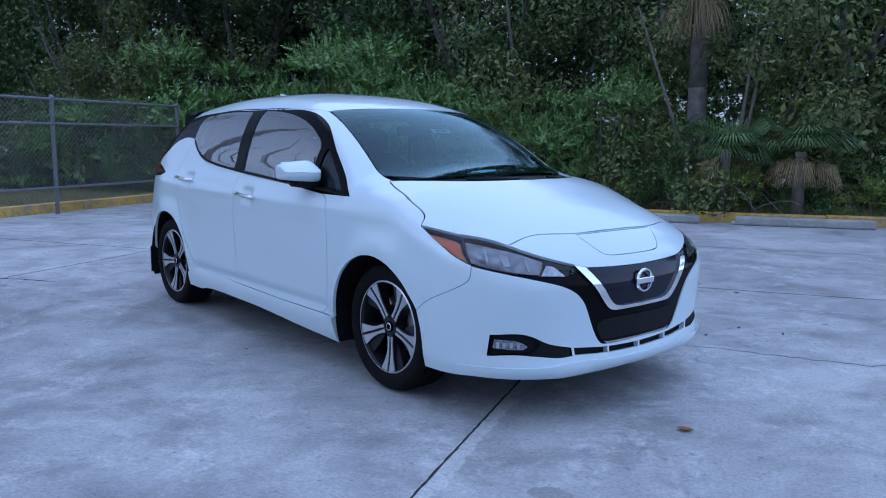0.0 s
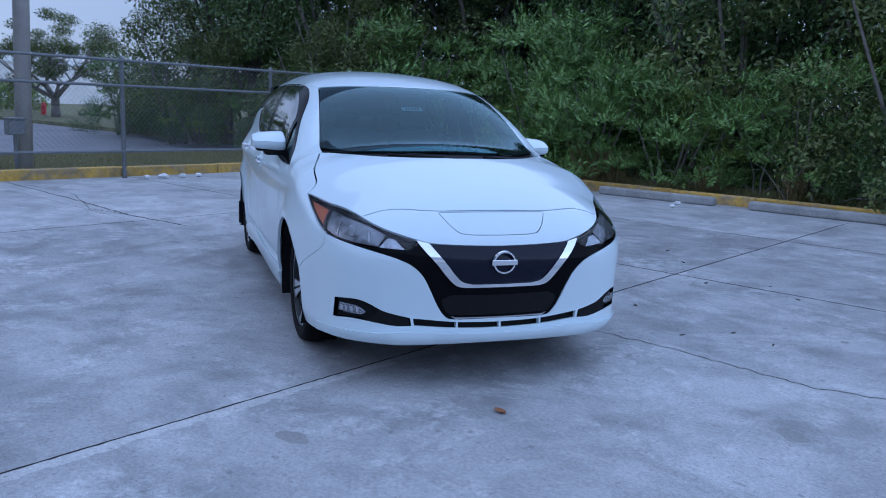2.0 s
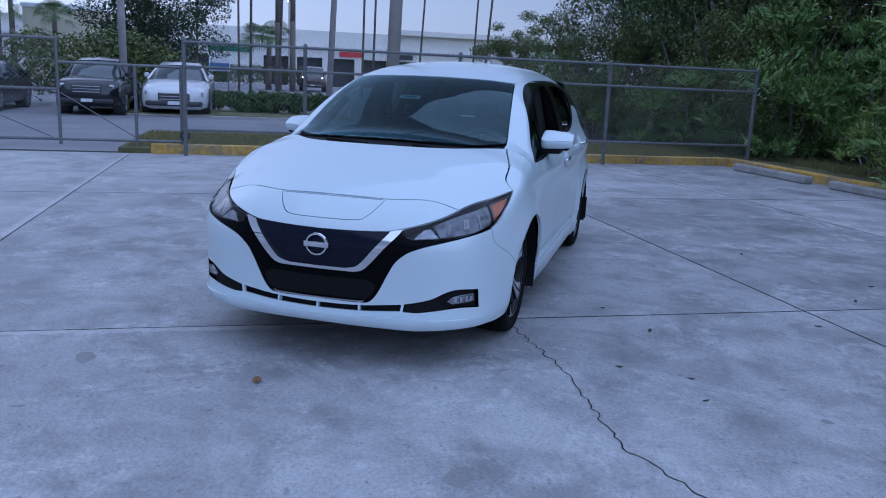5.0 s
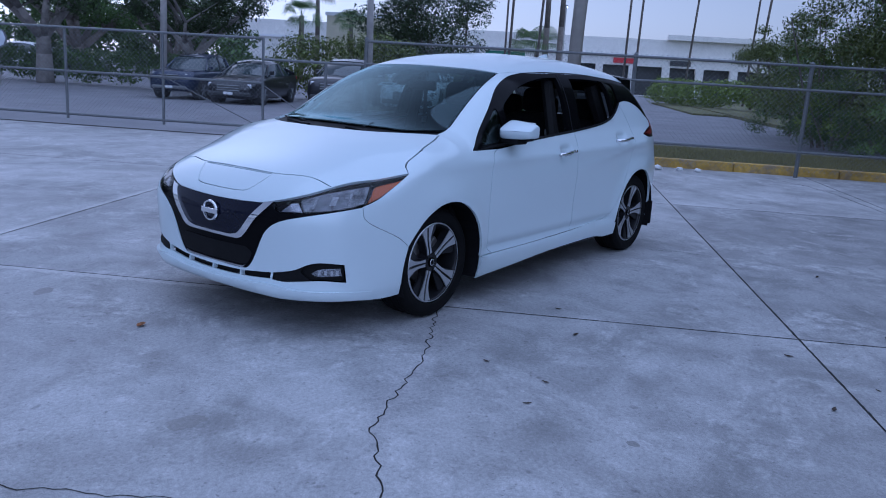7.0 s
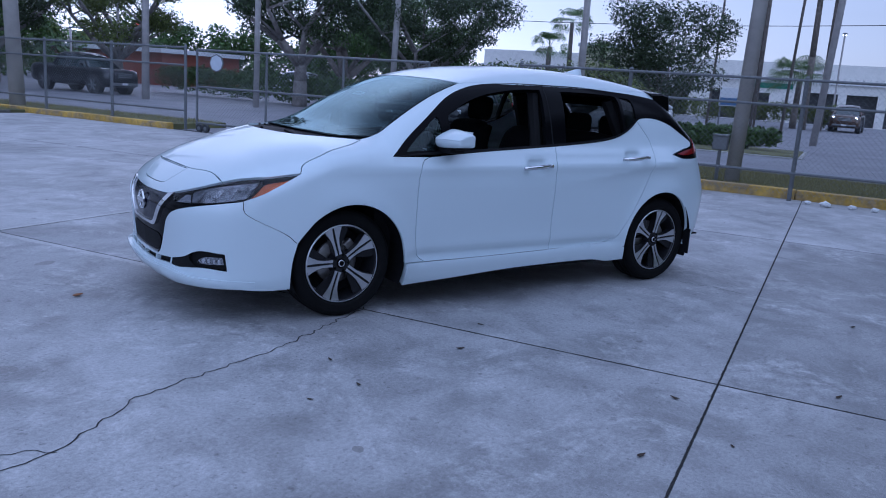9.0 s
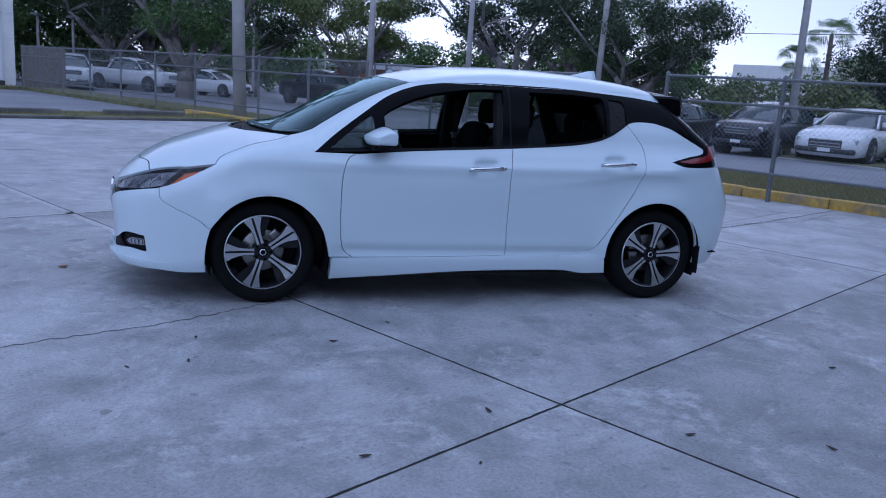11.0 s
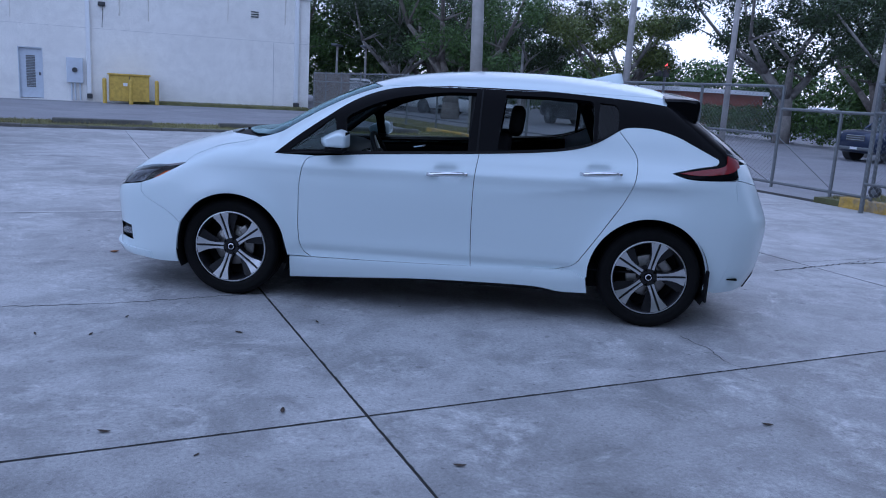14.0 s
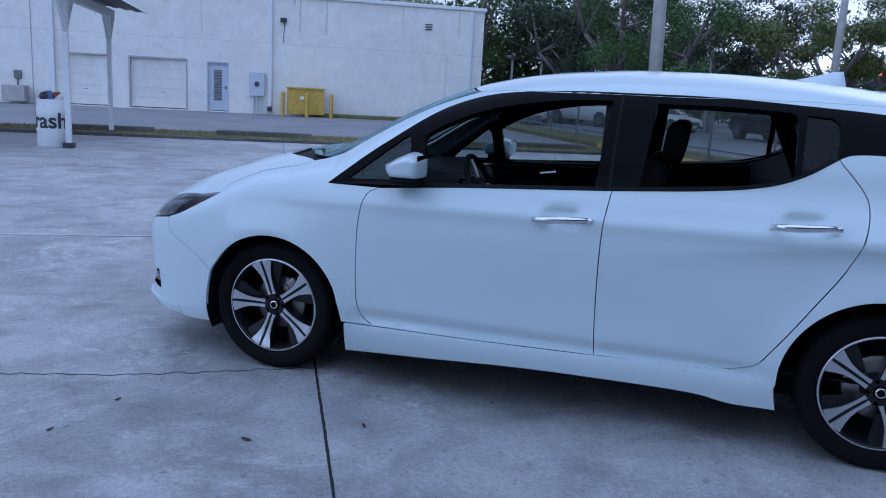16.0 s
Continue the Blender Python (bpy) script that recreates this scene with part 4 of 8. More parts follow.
for k, (u, v, reach) in enumerate(((0.9, 8.75, 0.9), (1.4, 8.7, 0.8), (-0.4, 8.9, 1.1), (-1.6, 8.9, 1.2), (2.8, 8.6, 0.8), (0.3, 8.6, 0.7), (-6.0, 8.9, 0.9))):
    dead_branch(u, v, 300 + k, reach)

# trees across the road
# the first kind wears the leaf colour darkened to stand for backlit shade
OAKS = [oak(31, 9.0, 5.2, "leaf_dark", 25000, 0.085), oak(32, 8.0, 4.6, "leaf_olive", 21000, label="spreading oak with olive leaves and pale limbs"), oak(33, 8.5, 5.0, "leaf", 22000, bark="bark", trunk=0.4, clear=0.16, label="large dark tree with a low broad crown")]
grown = [False] * 3
for kind, u, v, turn, s in ((0, -24.5, -19.5, 20, 1.0), (1, -23.2, -29.5, 140, 1.0), (2, -14.5, -31.0, 0, 1.0), (0, -24.0, -13.0, 200, 0.72), 
                            (0, -22, -37.0, 250, 0.9), (2, -37, -20, 30, 0.8), (1, -33.0, 11.8, 0, 0.62), (2, -20, -46, 45, 1.1), (2, -9, -47, 120, 1.1), (2, -2, -55, 200, 1.2), (1, 4, -50, 20, 1.1),
                            (2, -44, -30, 0, 1.2), (0, -16, -42, 10, 1.0)):
    put(OAKS, grown, kind, LOT_M @ pose(u, v, 0, 0, 0, turn) @ Matrix.Diagonal((s, s, s, 1)))


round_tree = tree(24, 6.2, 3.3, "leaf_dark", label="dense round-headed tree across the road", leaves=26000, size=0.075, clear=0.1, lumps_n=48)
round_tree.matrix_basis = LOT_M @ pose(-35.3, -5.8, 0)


def hedge(u, v, length, turn, height, width, material, label, seed):
    """A clipped hedge: a long row of leaf lumps."""
    rng = random.Random(seed)
    lumps = [(x, rng.uniform(-0.15, 0.15) * width, height * rng.uniform(0.35, 0.62), height * rng.uniform(0.36, 0.48), 0.9) for x in np.arange(0, length, width * 0.45)]
    lumps += [(x, 0.0, height * 0.75, height * rng.uniform(0.2, 0.3), 0.8) for x in np.arange(0.2, length, width * 0.4)]
    ob = leaf_cloud("hedge", lumps, int(1500 * length**0.5 * 2.6), 0.075, M[material], None, seed)
    ob.matrix_basis = LOT_M @ pose(u, v, 0, 0, 0, turn)
    tagged(ob, label, "hedge", kind="stuff")


hedge(-21.5, -4.6, 5.6, 90, 0.75, 0.9, "leaf", "low clipped dark hedge on a grass island", 41)
hedge(-48.5, 7.6, 11.5, 30, 1.8, 1.8, "leaf_yellow", "rounded yellow-green hedge across the road", 42)
hedge(-27.0, -30, 21, 82, 1.5, 1.3, "leaf", "dark hedge behind the parked cars", 43)
hedge(-24.5, -9.0, 5.0, 85, 2.6, 2.0, "leaf_olive", "tall shrubs behind the parked cars", 44)
def far_wood(u, v, length, turn, height, depth, material, seed):
    """A belt of far trees: overlapping crowns of uneven height."""
    rng = random.Random(seed)
    lumps = []
    x = 0.0
    while x < length:
        tall = height * rng.uniform(0.6, 1.1)
        for _ in range(6):
            lumps.append((x + rng.uniform(-1.5, 1.5), rng.uniform(-0.5, 0.5) * depth, tall * rng.uniform(0.12, 0.85), tall * rng.uniform(0.16, 0.3), 0.85))
        x += rng.uniform(1.6, 3.2)
    ob = leaf_cloud("far_wood", lumps, int(720 * length), 0.19, M[material], None, seed)
    ob.matrix_basis = LOT_M @ pose(u, v, 0, 0, 0, turn)
    tagged(ob, "dark green belt of trees beyond the far lots", "trees", kind="stuff")


far_wood(-36, -50, 30, 0, 9.0, 5, "leaf", 55)
far_wood(-52, -22, 44, -90, 5.5, 5, "leaf", 51)
far_wood(-50, -62, 44, 0, 6.5, 5, "leaf_olive", 52)
far_wood(-28, 19, 48, 0, 10.0, 5, "leaf", 54)
# added backing in shade-toned leaves, closes sky gaps behind the bushes
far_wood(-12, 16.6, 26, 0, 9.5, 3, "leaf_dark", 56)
far_wood(-92, -10, 50, 90, 6.5, 5, "leaf", 53)
hedge(-58, -12, 14, 90, 1.8, 1.8, "leaf_olive", "shrubs before the warehouse", 45)
island = tagged(empty("island", LOT_M), "grass island with a low kerb in the road", "island", kind="structure")
bm = bmesh.new()
box(bm, -23.0, -19.4, -5.4, 1.6, -0.1, 0.03, 0.05)
part("turf", bm, M["earth"], island)
bm = bmesh.new()
box(bm, -23.1, -19.3, -5.5, 1.7, -0.1, 0.0, 0.02)
part("kerb_stone", bm, M["stop"], island)
bm = bmesh.new()
box(bm, -50, -34, 7.6, 17, -0.1, 0.05, 0.05)
part("turf", bm, M["earth"], island)

# poles, lamps, far palms
pole("light_pole", -21.3, -12.9, 9.5, 0.12, 0.09, (0.0, 0.2), "pale concrete lamp pole")
pole("light_pole", -20.5, -18.7, 9.5, 0.12, 0.09, (0.1, 0.1), "pale concrete lamp pole")
pole("light_pole", -20.5, -5.3, 9.5, 0.12, 0.09, (0.0, -0.1), "pale concrete lamp pole")
pole("light_pole", -19.2, -23.4, 9.5, 0.16, 0.11, (0.0, 0.1), "pale concrete lamp pole")
pole("light_pole", -8.9, -17.2, 9.5, 0.2, 0.15, (0.2, -0.2), "pale concrete lamp pole behind the fence")
pole("light_pole", -29.6, 1.66, 14.0, 0.14, 0.10, (-0.3, 0.6), "pale concrete lamp pole")
for u, v, lean in ((-39.4, -1.7, 0.2), (-39.5, -0.2, 0.5), (-46, 5.2, 0.1), (-46.2, 5.9, 0.2), (-50, 9.6, 0.7), (-44, 12.6, 0.9), (-52, 14, 0.5), (-47, -5, 0.3), (-50, -2.5, 0.0)):
    pole("slender_palm", u, v, 15, 0.075, 0.055, (0, lean), "tall slender palm trunk", "bark")
for u, v, h, c in ((-65, -20, 7.4, 2.2), (-63, -16.5, 4.8, 1.8), (-56, -0.5, 3.4, 2.6), (-54.5, 0.2, 9.5, 1.8), (-54.5, 1.2, 9.8, 1.8), (-52, -17.5, 4.6, 1.7)):
    p = palm(int(90 + h * 10 + u), h, c, False, 0.2, "distant cabbage palm with a round head")
    p.matrix_basis = LOT_M @ pose(u, v, 0)


def street_lamp(u, v, h, turn, lit, arms=1):
    lamp = tagged(empty("street_lamp", LOT_M @ pose(u, v, 0, 0, 0, turn)), "grey parking lot lamp" + (", lit" if lit else " with flat heads"), "lamp")
    bm = bmesh.new()
    cone(bm, (0, 0, -0.1), (0, 0, h), 0.09, 0.07, 10)
    part("mast", bm, M["pole"], lamp)
    for s in (-1, 1)[:arms]:
        bm = bmesh.new()
        box(bm, min(0, 0.9 * s), max(0, 0.9 * s), -0.18, 0.18, h, h + 0.14, 0.03)
        part("head", bm, M["steel"], lamp)
        if lit:
            bm = bmesh.new()
            box(bm, min(0.2 * s, 0.85 * s), max(0.2 * s, 0.85 * s), -0.15, 0.15, h - 0.03, h - 0.002)
            part("bulb", bm, M["glow"], lamp, "glowing white bulb")


for u, v, h, turn, lit, arms in ((-12.6, -44, 3.6, 60, False, 2), (-14.2, -43.2, 3.6, 60, False, 2), (-16.2, -42.5, 3.8, 60, False, 2), (-27.7, -34.4, 6.5, 60, False, 2), (-74, 1.7, 7.9, 0, True, 1), (-34, -46, 3.4, 0, True, 1), (-21, -35.5, 5.0, 40, False, 1)):
    street_lamp(u, v, h, turn, lit, arms)

# wires from pole to pole
for v0, z0, v1, z1, u0, u1 in ((-45, 7.6, 30, 8.6, -60, -56), (-45, 10.4, 30, 11.2, -60, -56), (-45, 12.2, 30, 12.8, -62, -58)):
    bm = bmesh.new()
    pts = [Vector((u0 + (u1 - u0) * t, v0 + (v1 - v0) * t, z0 + (z1 - z0) * t - 1.2 * math.sin(math.pi * t))) for t in [k / 12 for k in range(13)]]
    rows = [[bm.verts.new((p.x + 0.025 * math.cos(q), p.y, p.z + 0.025 * math.sin(q))) for q in (0.0, 1.257, 2.513, 3.770, 5.027)] for p in pts]
    for a, b in zip(rows, rows[1:]):
        for i in range(5):
            bm.faces.new((a[i], a[(i + 1) % 5], b[(i + 1) % 5], b[i]))
    ob = tagged(link_mesh("power_line", bm, M["dark"]), "black overhead power line", "cable", "power lines")
    ob.matrix_basis = LOT_M

# ---- the car: one smooth body shape, from which each panel is cut ----
from mathutils.geometry import delaunay_2d_cdt


def spline(x, knots):
    """A smooth curve through (place, value) knots."""
    xs, ys = np.array(knots, float).T
    order = np.argsort(xs)
    xs, ys = xs[order], ys[order]
    d = np.diff(ys) / np.diff(xs)
    m = np.empty_like(ys)
    m[0], m[-1] = d[0], d[-1]
    m[1:-1] = np.where(d[:-1] * d[1:] > 0, 2 * d[:-1] * d[1:] / (d[:-1] + d[1:] + 1e-12), 0)
    x = np.clip(x, xs[0], xs[-1])
    i = np.clip(np.searchsorted(xs, x) - 1, 0, len(xs) - 2)
    h = xs[i + 1] - xs[i]
    t = (x - xs[i]) / h
    return (2 * t**3 - 3 * t**2 + 1) * ys[i] + (t**3 - 2 * t**2 + t) * h * m[i] + (3 * t**2 - 2 * t**3) * ys[i + 1] + (t**3 - t**2) * h * m[i + 1]


TOP = ((2.31, 0.60), (2.27, 0.68), (2.2, 0.755), (2.08, 0.845), (1.95, 0.912), (1.78, 0.975), (1.59, 1.035), (1.41, 1.075), (1.28, 1.092), (1.2, 1.112),
       (1.1, 1.16), (1.0, 1.217), (0.8, 1.325), (0.6, 1.413), (0.4, 1.474), (0.2, 1.512), (0, 1.534), (-0.3, 1.552), (-0.6, 1.553), (-0.9, 1.541), (-1.2, 1.515), (-1.5, 1.475), (-1.7, 1.44))
SIDE = ((0.12, 0.80), (0.2, 0.842), (0.3, 0.862), (0.45, 0.874), (0.6, 0.88), (0.75, 0.88), (0.85, 0.872), (0.92, 0.858), (0.98, 0.836), (1.04, 0.805), (1.2, 0.752), (1.35, 0.683), (1.45, 0.615), (1.56, 0.50))
PLAN = ((-2.3, -0.12), (-1.9, -0.055), (-1.4, -0.01), (-0.6, 0.0), (0.3, 0.0), (0.9, -0.008), (1.4, -0.004), (1.8, -0.02), (2.3, -0.10))
NOSE = ((0.1, 2.12), (0.2, 2.22), (0.26, 2.275), (0.33, 2.27), (0.45, 2.275), (0.6, 2.285), (0.7, 2.265), (0.8, 2.2), (0.95, 2.05), (1.2, 1.8))
NOSE_DROP = ((0, 0), (0.2, 0.008), (0.4, 0.03), (0.55, 0.064), (0.66, 0.118), (0.75, 0.21), (0.82, 0.37), (0.88, 0.62), (0.95, 1.0))
TAIL = ((0.1, -1.98), (0.25, -2.08), (0.4, -2.15), (0.65, -2.18), (0.8, -2.13), (0.95, -2.06), (1.07, -1.99), (1.2, -1.82), (1.33, -1.63), (1.45, -1.47), (1.6, -1.25))
TAIL_DROP = ((0, 0), (0.3, 0.02), (0.5, 0.06), (0.62, 0.12), (0.72, 0.20), (0.8, 0.33), (0.87, 0.6), (0.95, 1.0))


def smax(a, b, k):
    h = np.maximum(k - np.abs(a - b), 0) / k
    return np.maximum(a, b) + h * h * k * 0.25


def half_width(x, z):
    w = spline(z, SIDE)
    up = np.clip((z - 0.9) / 0.5, 0, 1)
    w = w + spline(x, PLAN) * (1 + 0.9 * up)
    for wx in (1.35, -1.35):
        r = np.hypot(x - wx, z - 0.33)
        w = w + 0.026 * np.exp(-(((r - 0.37) / 0.085) ** 2)) * np.clip((z - 0.1) / 0.3, 0, 1)
    haunch = np.exp(-(((x + 1.45) / 0.5) ** 2)) * np.exp(-(((z - 0.93) / 0.10) ** 2))
    crease = np.exp(-(((z - (0.895 - 0.012 * x)) / 0.035) ** 2)) * np.clip((1.5 - x) / 0.8, 0, 1)
    hollow = np.exp(-(((z - 0.52) / 0.16) ** 2)) * np.exp(-(((x - 0.0) / 0.75) ** 2))
    for hx, hz in ((-0.045, 0.90), (-0.985, 0.96)):
        w = w - 0.024 * np.exp(-(((x - hx) / 0.075) ** 4) - (((z - hz) / 0.042) ** 4))
    line = spline(x, ((-2.1, 0.948), (-1.75, 0.935), (-1.28, 0.912), (-0.82, 0.850), (-0.3, 0.80), (0.4, 0.78)))
    under = np.maximum(line - z, 0)
    w = w - 0.024 * (1 - np.exp(-((under / 0.05) ** 1.6))) * np.exp(-under / 0.22) * np.clip((-0.25 - x) / 0.6, 0, 1) * np.clip((x + 2.3) / 0.3, 0, 1)
    tuck = np.exp(-(((z - 0.345) / 0.032) ** 2)) * np.clip((0.95 - np.abs(x)) / 0.12, 0, 1)
    return w + 0.018 * haunch + 0.011 * crease - 0.014 * hollow - 0.016 * tuck


def body(p):
    """Signed measure of the body: below nought inside."""
    x, y, z = p[:, 0], np.abs(p[:, 1]), p[:, 2]
    side = y - half_width(x, z)
    flat = np.clip((x - 1.05) / 0.15, 0, 1) * np.clip((1.8 - x) / 0.35, 0, 1)
    top = (z - (spline(x, TOP) - 0.12 * y**2 - (0.25 - 0.17 * flat) * y**4)) * 0.9
    nose = x - (spline(z, NOSE) - spline(y, NOSE_DROP))
    tail = (spline(z, TAIL) + spline(y, TAIL_DROP)) - x
    roofish = np.clip((1.0 - x) / 0.4, 0, 1)
    f = smax(side, top, 0.05 + 0.05 * roofish)
    f = smax(f, nose * 0.8, 0.06)
    return smax(f, tail * 0.8, 0.06)


def grad(p):
    e = 2e-3
    g = np.stack([body(p + d) - body(p - d) for d in np.eye(3) * e], 1)
    return g / (np.linalg.norm(g, axis=1)[:, None] + 1e-12)


NOSE_X = 1.2
TAIL_X = -1.1


def onto(view, q):
    """Points of a flat outline, laid onto the body: side (x, z), top (x, y), hoop (x, degrees round a lengthwise axis), nose and tail (degrees round an upright axis, z)."""
    n = len(q)
    a, b = q[:, 0], q[:, 1]
    zero = np.zeros(n)
    if view == "side":
        base, way, lo, hi = np.stack([a, zero, b], 1), np.tile([0.0, 1, 0], (n, 1)), 0.0, 1.2
    elif view == "top":
        base, way, lo, hi = np.stack([a, b, zero], 1), np.tile([0.0, 0, 1], (n, 1)), 0.3, 1.8
    elif view == "hoop":
        r = np.radians(b)
        base, way, lo, hi = np.stack([a, zero, zero + 1.0], 1), np.stack([zero, np.cos(r), np.sin(r)], 1), 0.0, 1.2
    else:
        r = np.radians(a)
        s, x0 = (1, NOSE_X) if view == "nose" else (-1, TAIL_X)
        base, way, lo, hi = np.stack([zero + x0, zero, b], 1), np.stack([s * np.cos(r), np.sin(r), zero], 1), 0.0, 1.6
    lo, hi = np.full(n, lo), np.full(n, hi)
    for _ in range(34):
        mid = (lo + hi) / 2
        out = body(base + way * mid[:, None]) > 0
        hi, lo = np.where(out, mid, hi), np.where(out, lo, mid)
    return base + way * lo[:, None]


def scaling(view):
    return np.array({"nose": (np.pi / 180, 1), "tail": (np.pi / 180, 1), "hoop": (1, np.pi / 180 * 0.6)}.get(view, (1, 1)))


def curve_through(points, step):
    """A smooth line through points, in steps of about that length."""
    p = np.array(points, float)
    if len(p) == 2:
        dense = np.linspace(p[0], p[1], 60)
    else:
        q = np.vstack([2 * p[0] - p[1], p, 2 * p[-1] - p[-2]])
        t = np.linspace(0, 1, 40, endpoint=False)[:, None]
        rows = []
        for i in range(1, len(q) - 2):
            a, b, c, d = q[i - 1 : i + 3]
            rows.append(0.5 * (2 * b + (c - a) * t + (2 * a - 5 * b + 4 * c - d) * t**2 + (3 * b - a - 3 * c + d) * t**3))
        dense = np.vstack([*rows, p[-1:]])
    run = np.r_[0, np.cumsum(np.linalg.norm(np.diff(dense, axis=0), axis=1))]
    n = max(2, int(round(run[-1] / step)) + 1)
    at = np.linspace(0, run[-1], n)
    return np.stack([np.interp(at, run, dense[:, k]) for k in (0, 1)], 1)


def outline(view, *segments, step=0.02):
    """A closed outline from segments that follow on one another; each is smooth, with corners between."""
    scale = scaling(view)
    lines = [curve_through(np.array(s, float) * scale, step)[:-1] for s in segments]
    return np.vstack(lines)


def inset(poly, gap):
    ahead, back = np.roll(poly, -1, 0) - poly, poly - np.roll(poly, 1, 0)
    area = 0.5 * np.sum(poly[:, 0] * np.roll(poly[:, 1], -1) - np.roll(poly[:, 0], -1) * poly[:, 1])
    way = ahead / (np.linalg.norm(ahead, axis=1)[:, None] + 1e-9) + back / (np.linalg.norm(back, axis=1)[:, None] + 1e-9)
    way /= np.linalg.norm(way, axis=1)[:, None] + 1e-9
    return poly + np.stack([-way[:, 1], way[:, 0]], 1) * (gap if area > 0 else -gap)


def within(q, poly):
    x, y = q[:, 0][:, None], q[:, 1][:, None]
    a, b = poly, np.roll(poly, -1, 0)
    cross = (a[None, :, 1] > y) != (b[None, :, 1] > y)
    at = (b[:, 0] - a[:, 0]) * (y - a[:, 1]) / (b[:, 1] - a[:, 1] + 1e-15) + a[:, 0]
    return (cross & (x < at)).sum(1) % 2 == 1


def near_edge(q, poly):
    return np.sqrt(((q[:, None] - poly[None]) ** 2).sum(2).min(1))


def panel(name, view, poly, material, parent, gap=0.0022, lift=0.0, depth=0.016, grid=0.035, holes=(), sides=(1,), label="", shape=None):
    """Cuts the outline from the body as a plate with a turned-in rim. sides: 1 left, -1 right. Returns the objects."""
    scale = scaling(view)
    rings = [inset(poly, gap)] + [inset(h, -gap) for h in holes]
    lo, hi = rings[0].min(0), rings[0].max(0)
    gx, gy = np.meshgrid(np.arange(lo[0] + grid / 2, hi[0], grid), np.arange(lo[1] + grid / 2, hi[1], grid))
    inner = np.stack([gx.ravel(), gy.ravel()], 1)
    if len(inner):
        keep = within(inner, rings[0]) & (near_edge(inner, np.vstack(rings)) > grid * 0.45)
        for h in rings[1:]:
            keep &= ~within(inner, h)
        inner = inner[keep]
    flat, edges = np.vstack(rings + [inner]), []
    k = 0
    for r in rings:
        edges += [(k + i, k + (i + 1) % len(r)) for i in range(len(r))]
        k += len(r)
    verts2, _, tris, *_ = delaunay_2d_cdt([Vector(v) for v in flat], edges, [], 0, 1e-6)
    q = np.array([tuple(v) for v in verts2])
    tris = [t for t in tris if len(t) == 3]
    mids = np.array([q[list(t)].mean(0) for t in tris])
    keep = within(mids, rings[0])
    for h in rings[1:]:
        keep &= ~within(mids, h)
    tris = [t for t, good in zip(tris, keep) if good]
    p = onto(view, q / scale)
    normal = grad(p)
    p = p + normal * lift
    if shape is not None:
        p = shape(p, q / scale)
    n = len(p)
    count = {}
    for t in tris:
        for i in range(3):
            e = (t[i], t[(i + 1) % 3])
            count[e] = count.get(e, 0) + 1
    rim = [e for e in count if (e[1], e[0]) not in count]
    made = []
    for s in sides:
        flip = np.array([1, s, 1])
        a, na = p * flip, normal * flip
        vs, ns, faces = [tuple(v) for v in a], [tuple(v) for v in na], []
        face_normal = lambda t: np.cross(a[t[1]] - a[t[0]], a[t[2]] - a[t[0]]) @ na[t[0]]  # noqa: E731
        turned = sum(face_normal(t) > 0 for t in tris[:40]) > len(tris[:40]) / 2
        faces += [tuple(t) if turned else tuple(reversed(t)) for t in tris]
        if depth:
            low = a - na * depth
            for i, j in rim:
                k = len(vs)
                edge = a[j] - a[i]
                side = np.cross(edge, na[i])
                side = side / (np.linalg.norm(side) + 1e-9) * (1 if turned else -1)
                vs += [tuple(a[i]), tuple(a[j]), tuple(low[j]), tuple(low[i])]
                ns += [tuple(side)] * 4
                faces.append((k, k + 3, k + 2, k + 1) if turned else (k, k + 1, k + 2, k + 3))
        mesh = bpy.data.meshes.new(name)
        mesh.from_pydata(vs, [], faces)
        mesh.update()
        mesh.shade_smooth()
        mesh.normals_split_custom_set_from_vertices(ns)
        mesh.materials.append(material)
        ob = new(name, mesh)
        ob.parent = parent
        if label:
            ob["label"] = label
        made.append(ob)
    return made


# car materials
def paint_material():
    n = Nodes("white_car_paint")
    n.set(Base_Color=(0.635, 0.72, 0.76, 1), Roughness=0.35, Specular_IOR_Level=0.3, Coat_Weight=0.85, Coat_Roughness=0.02)
    return n.mat


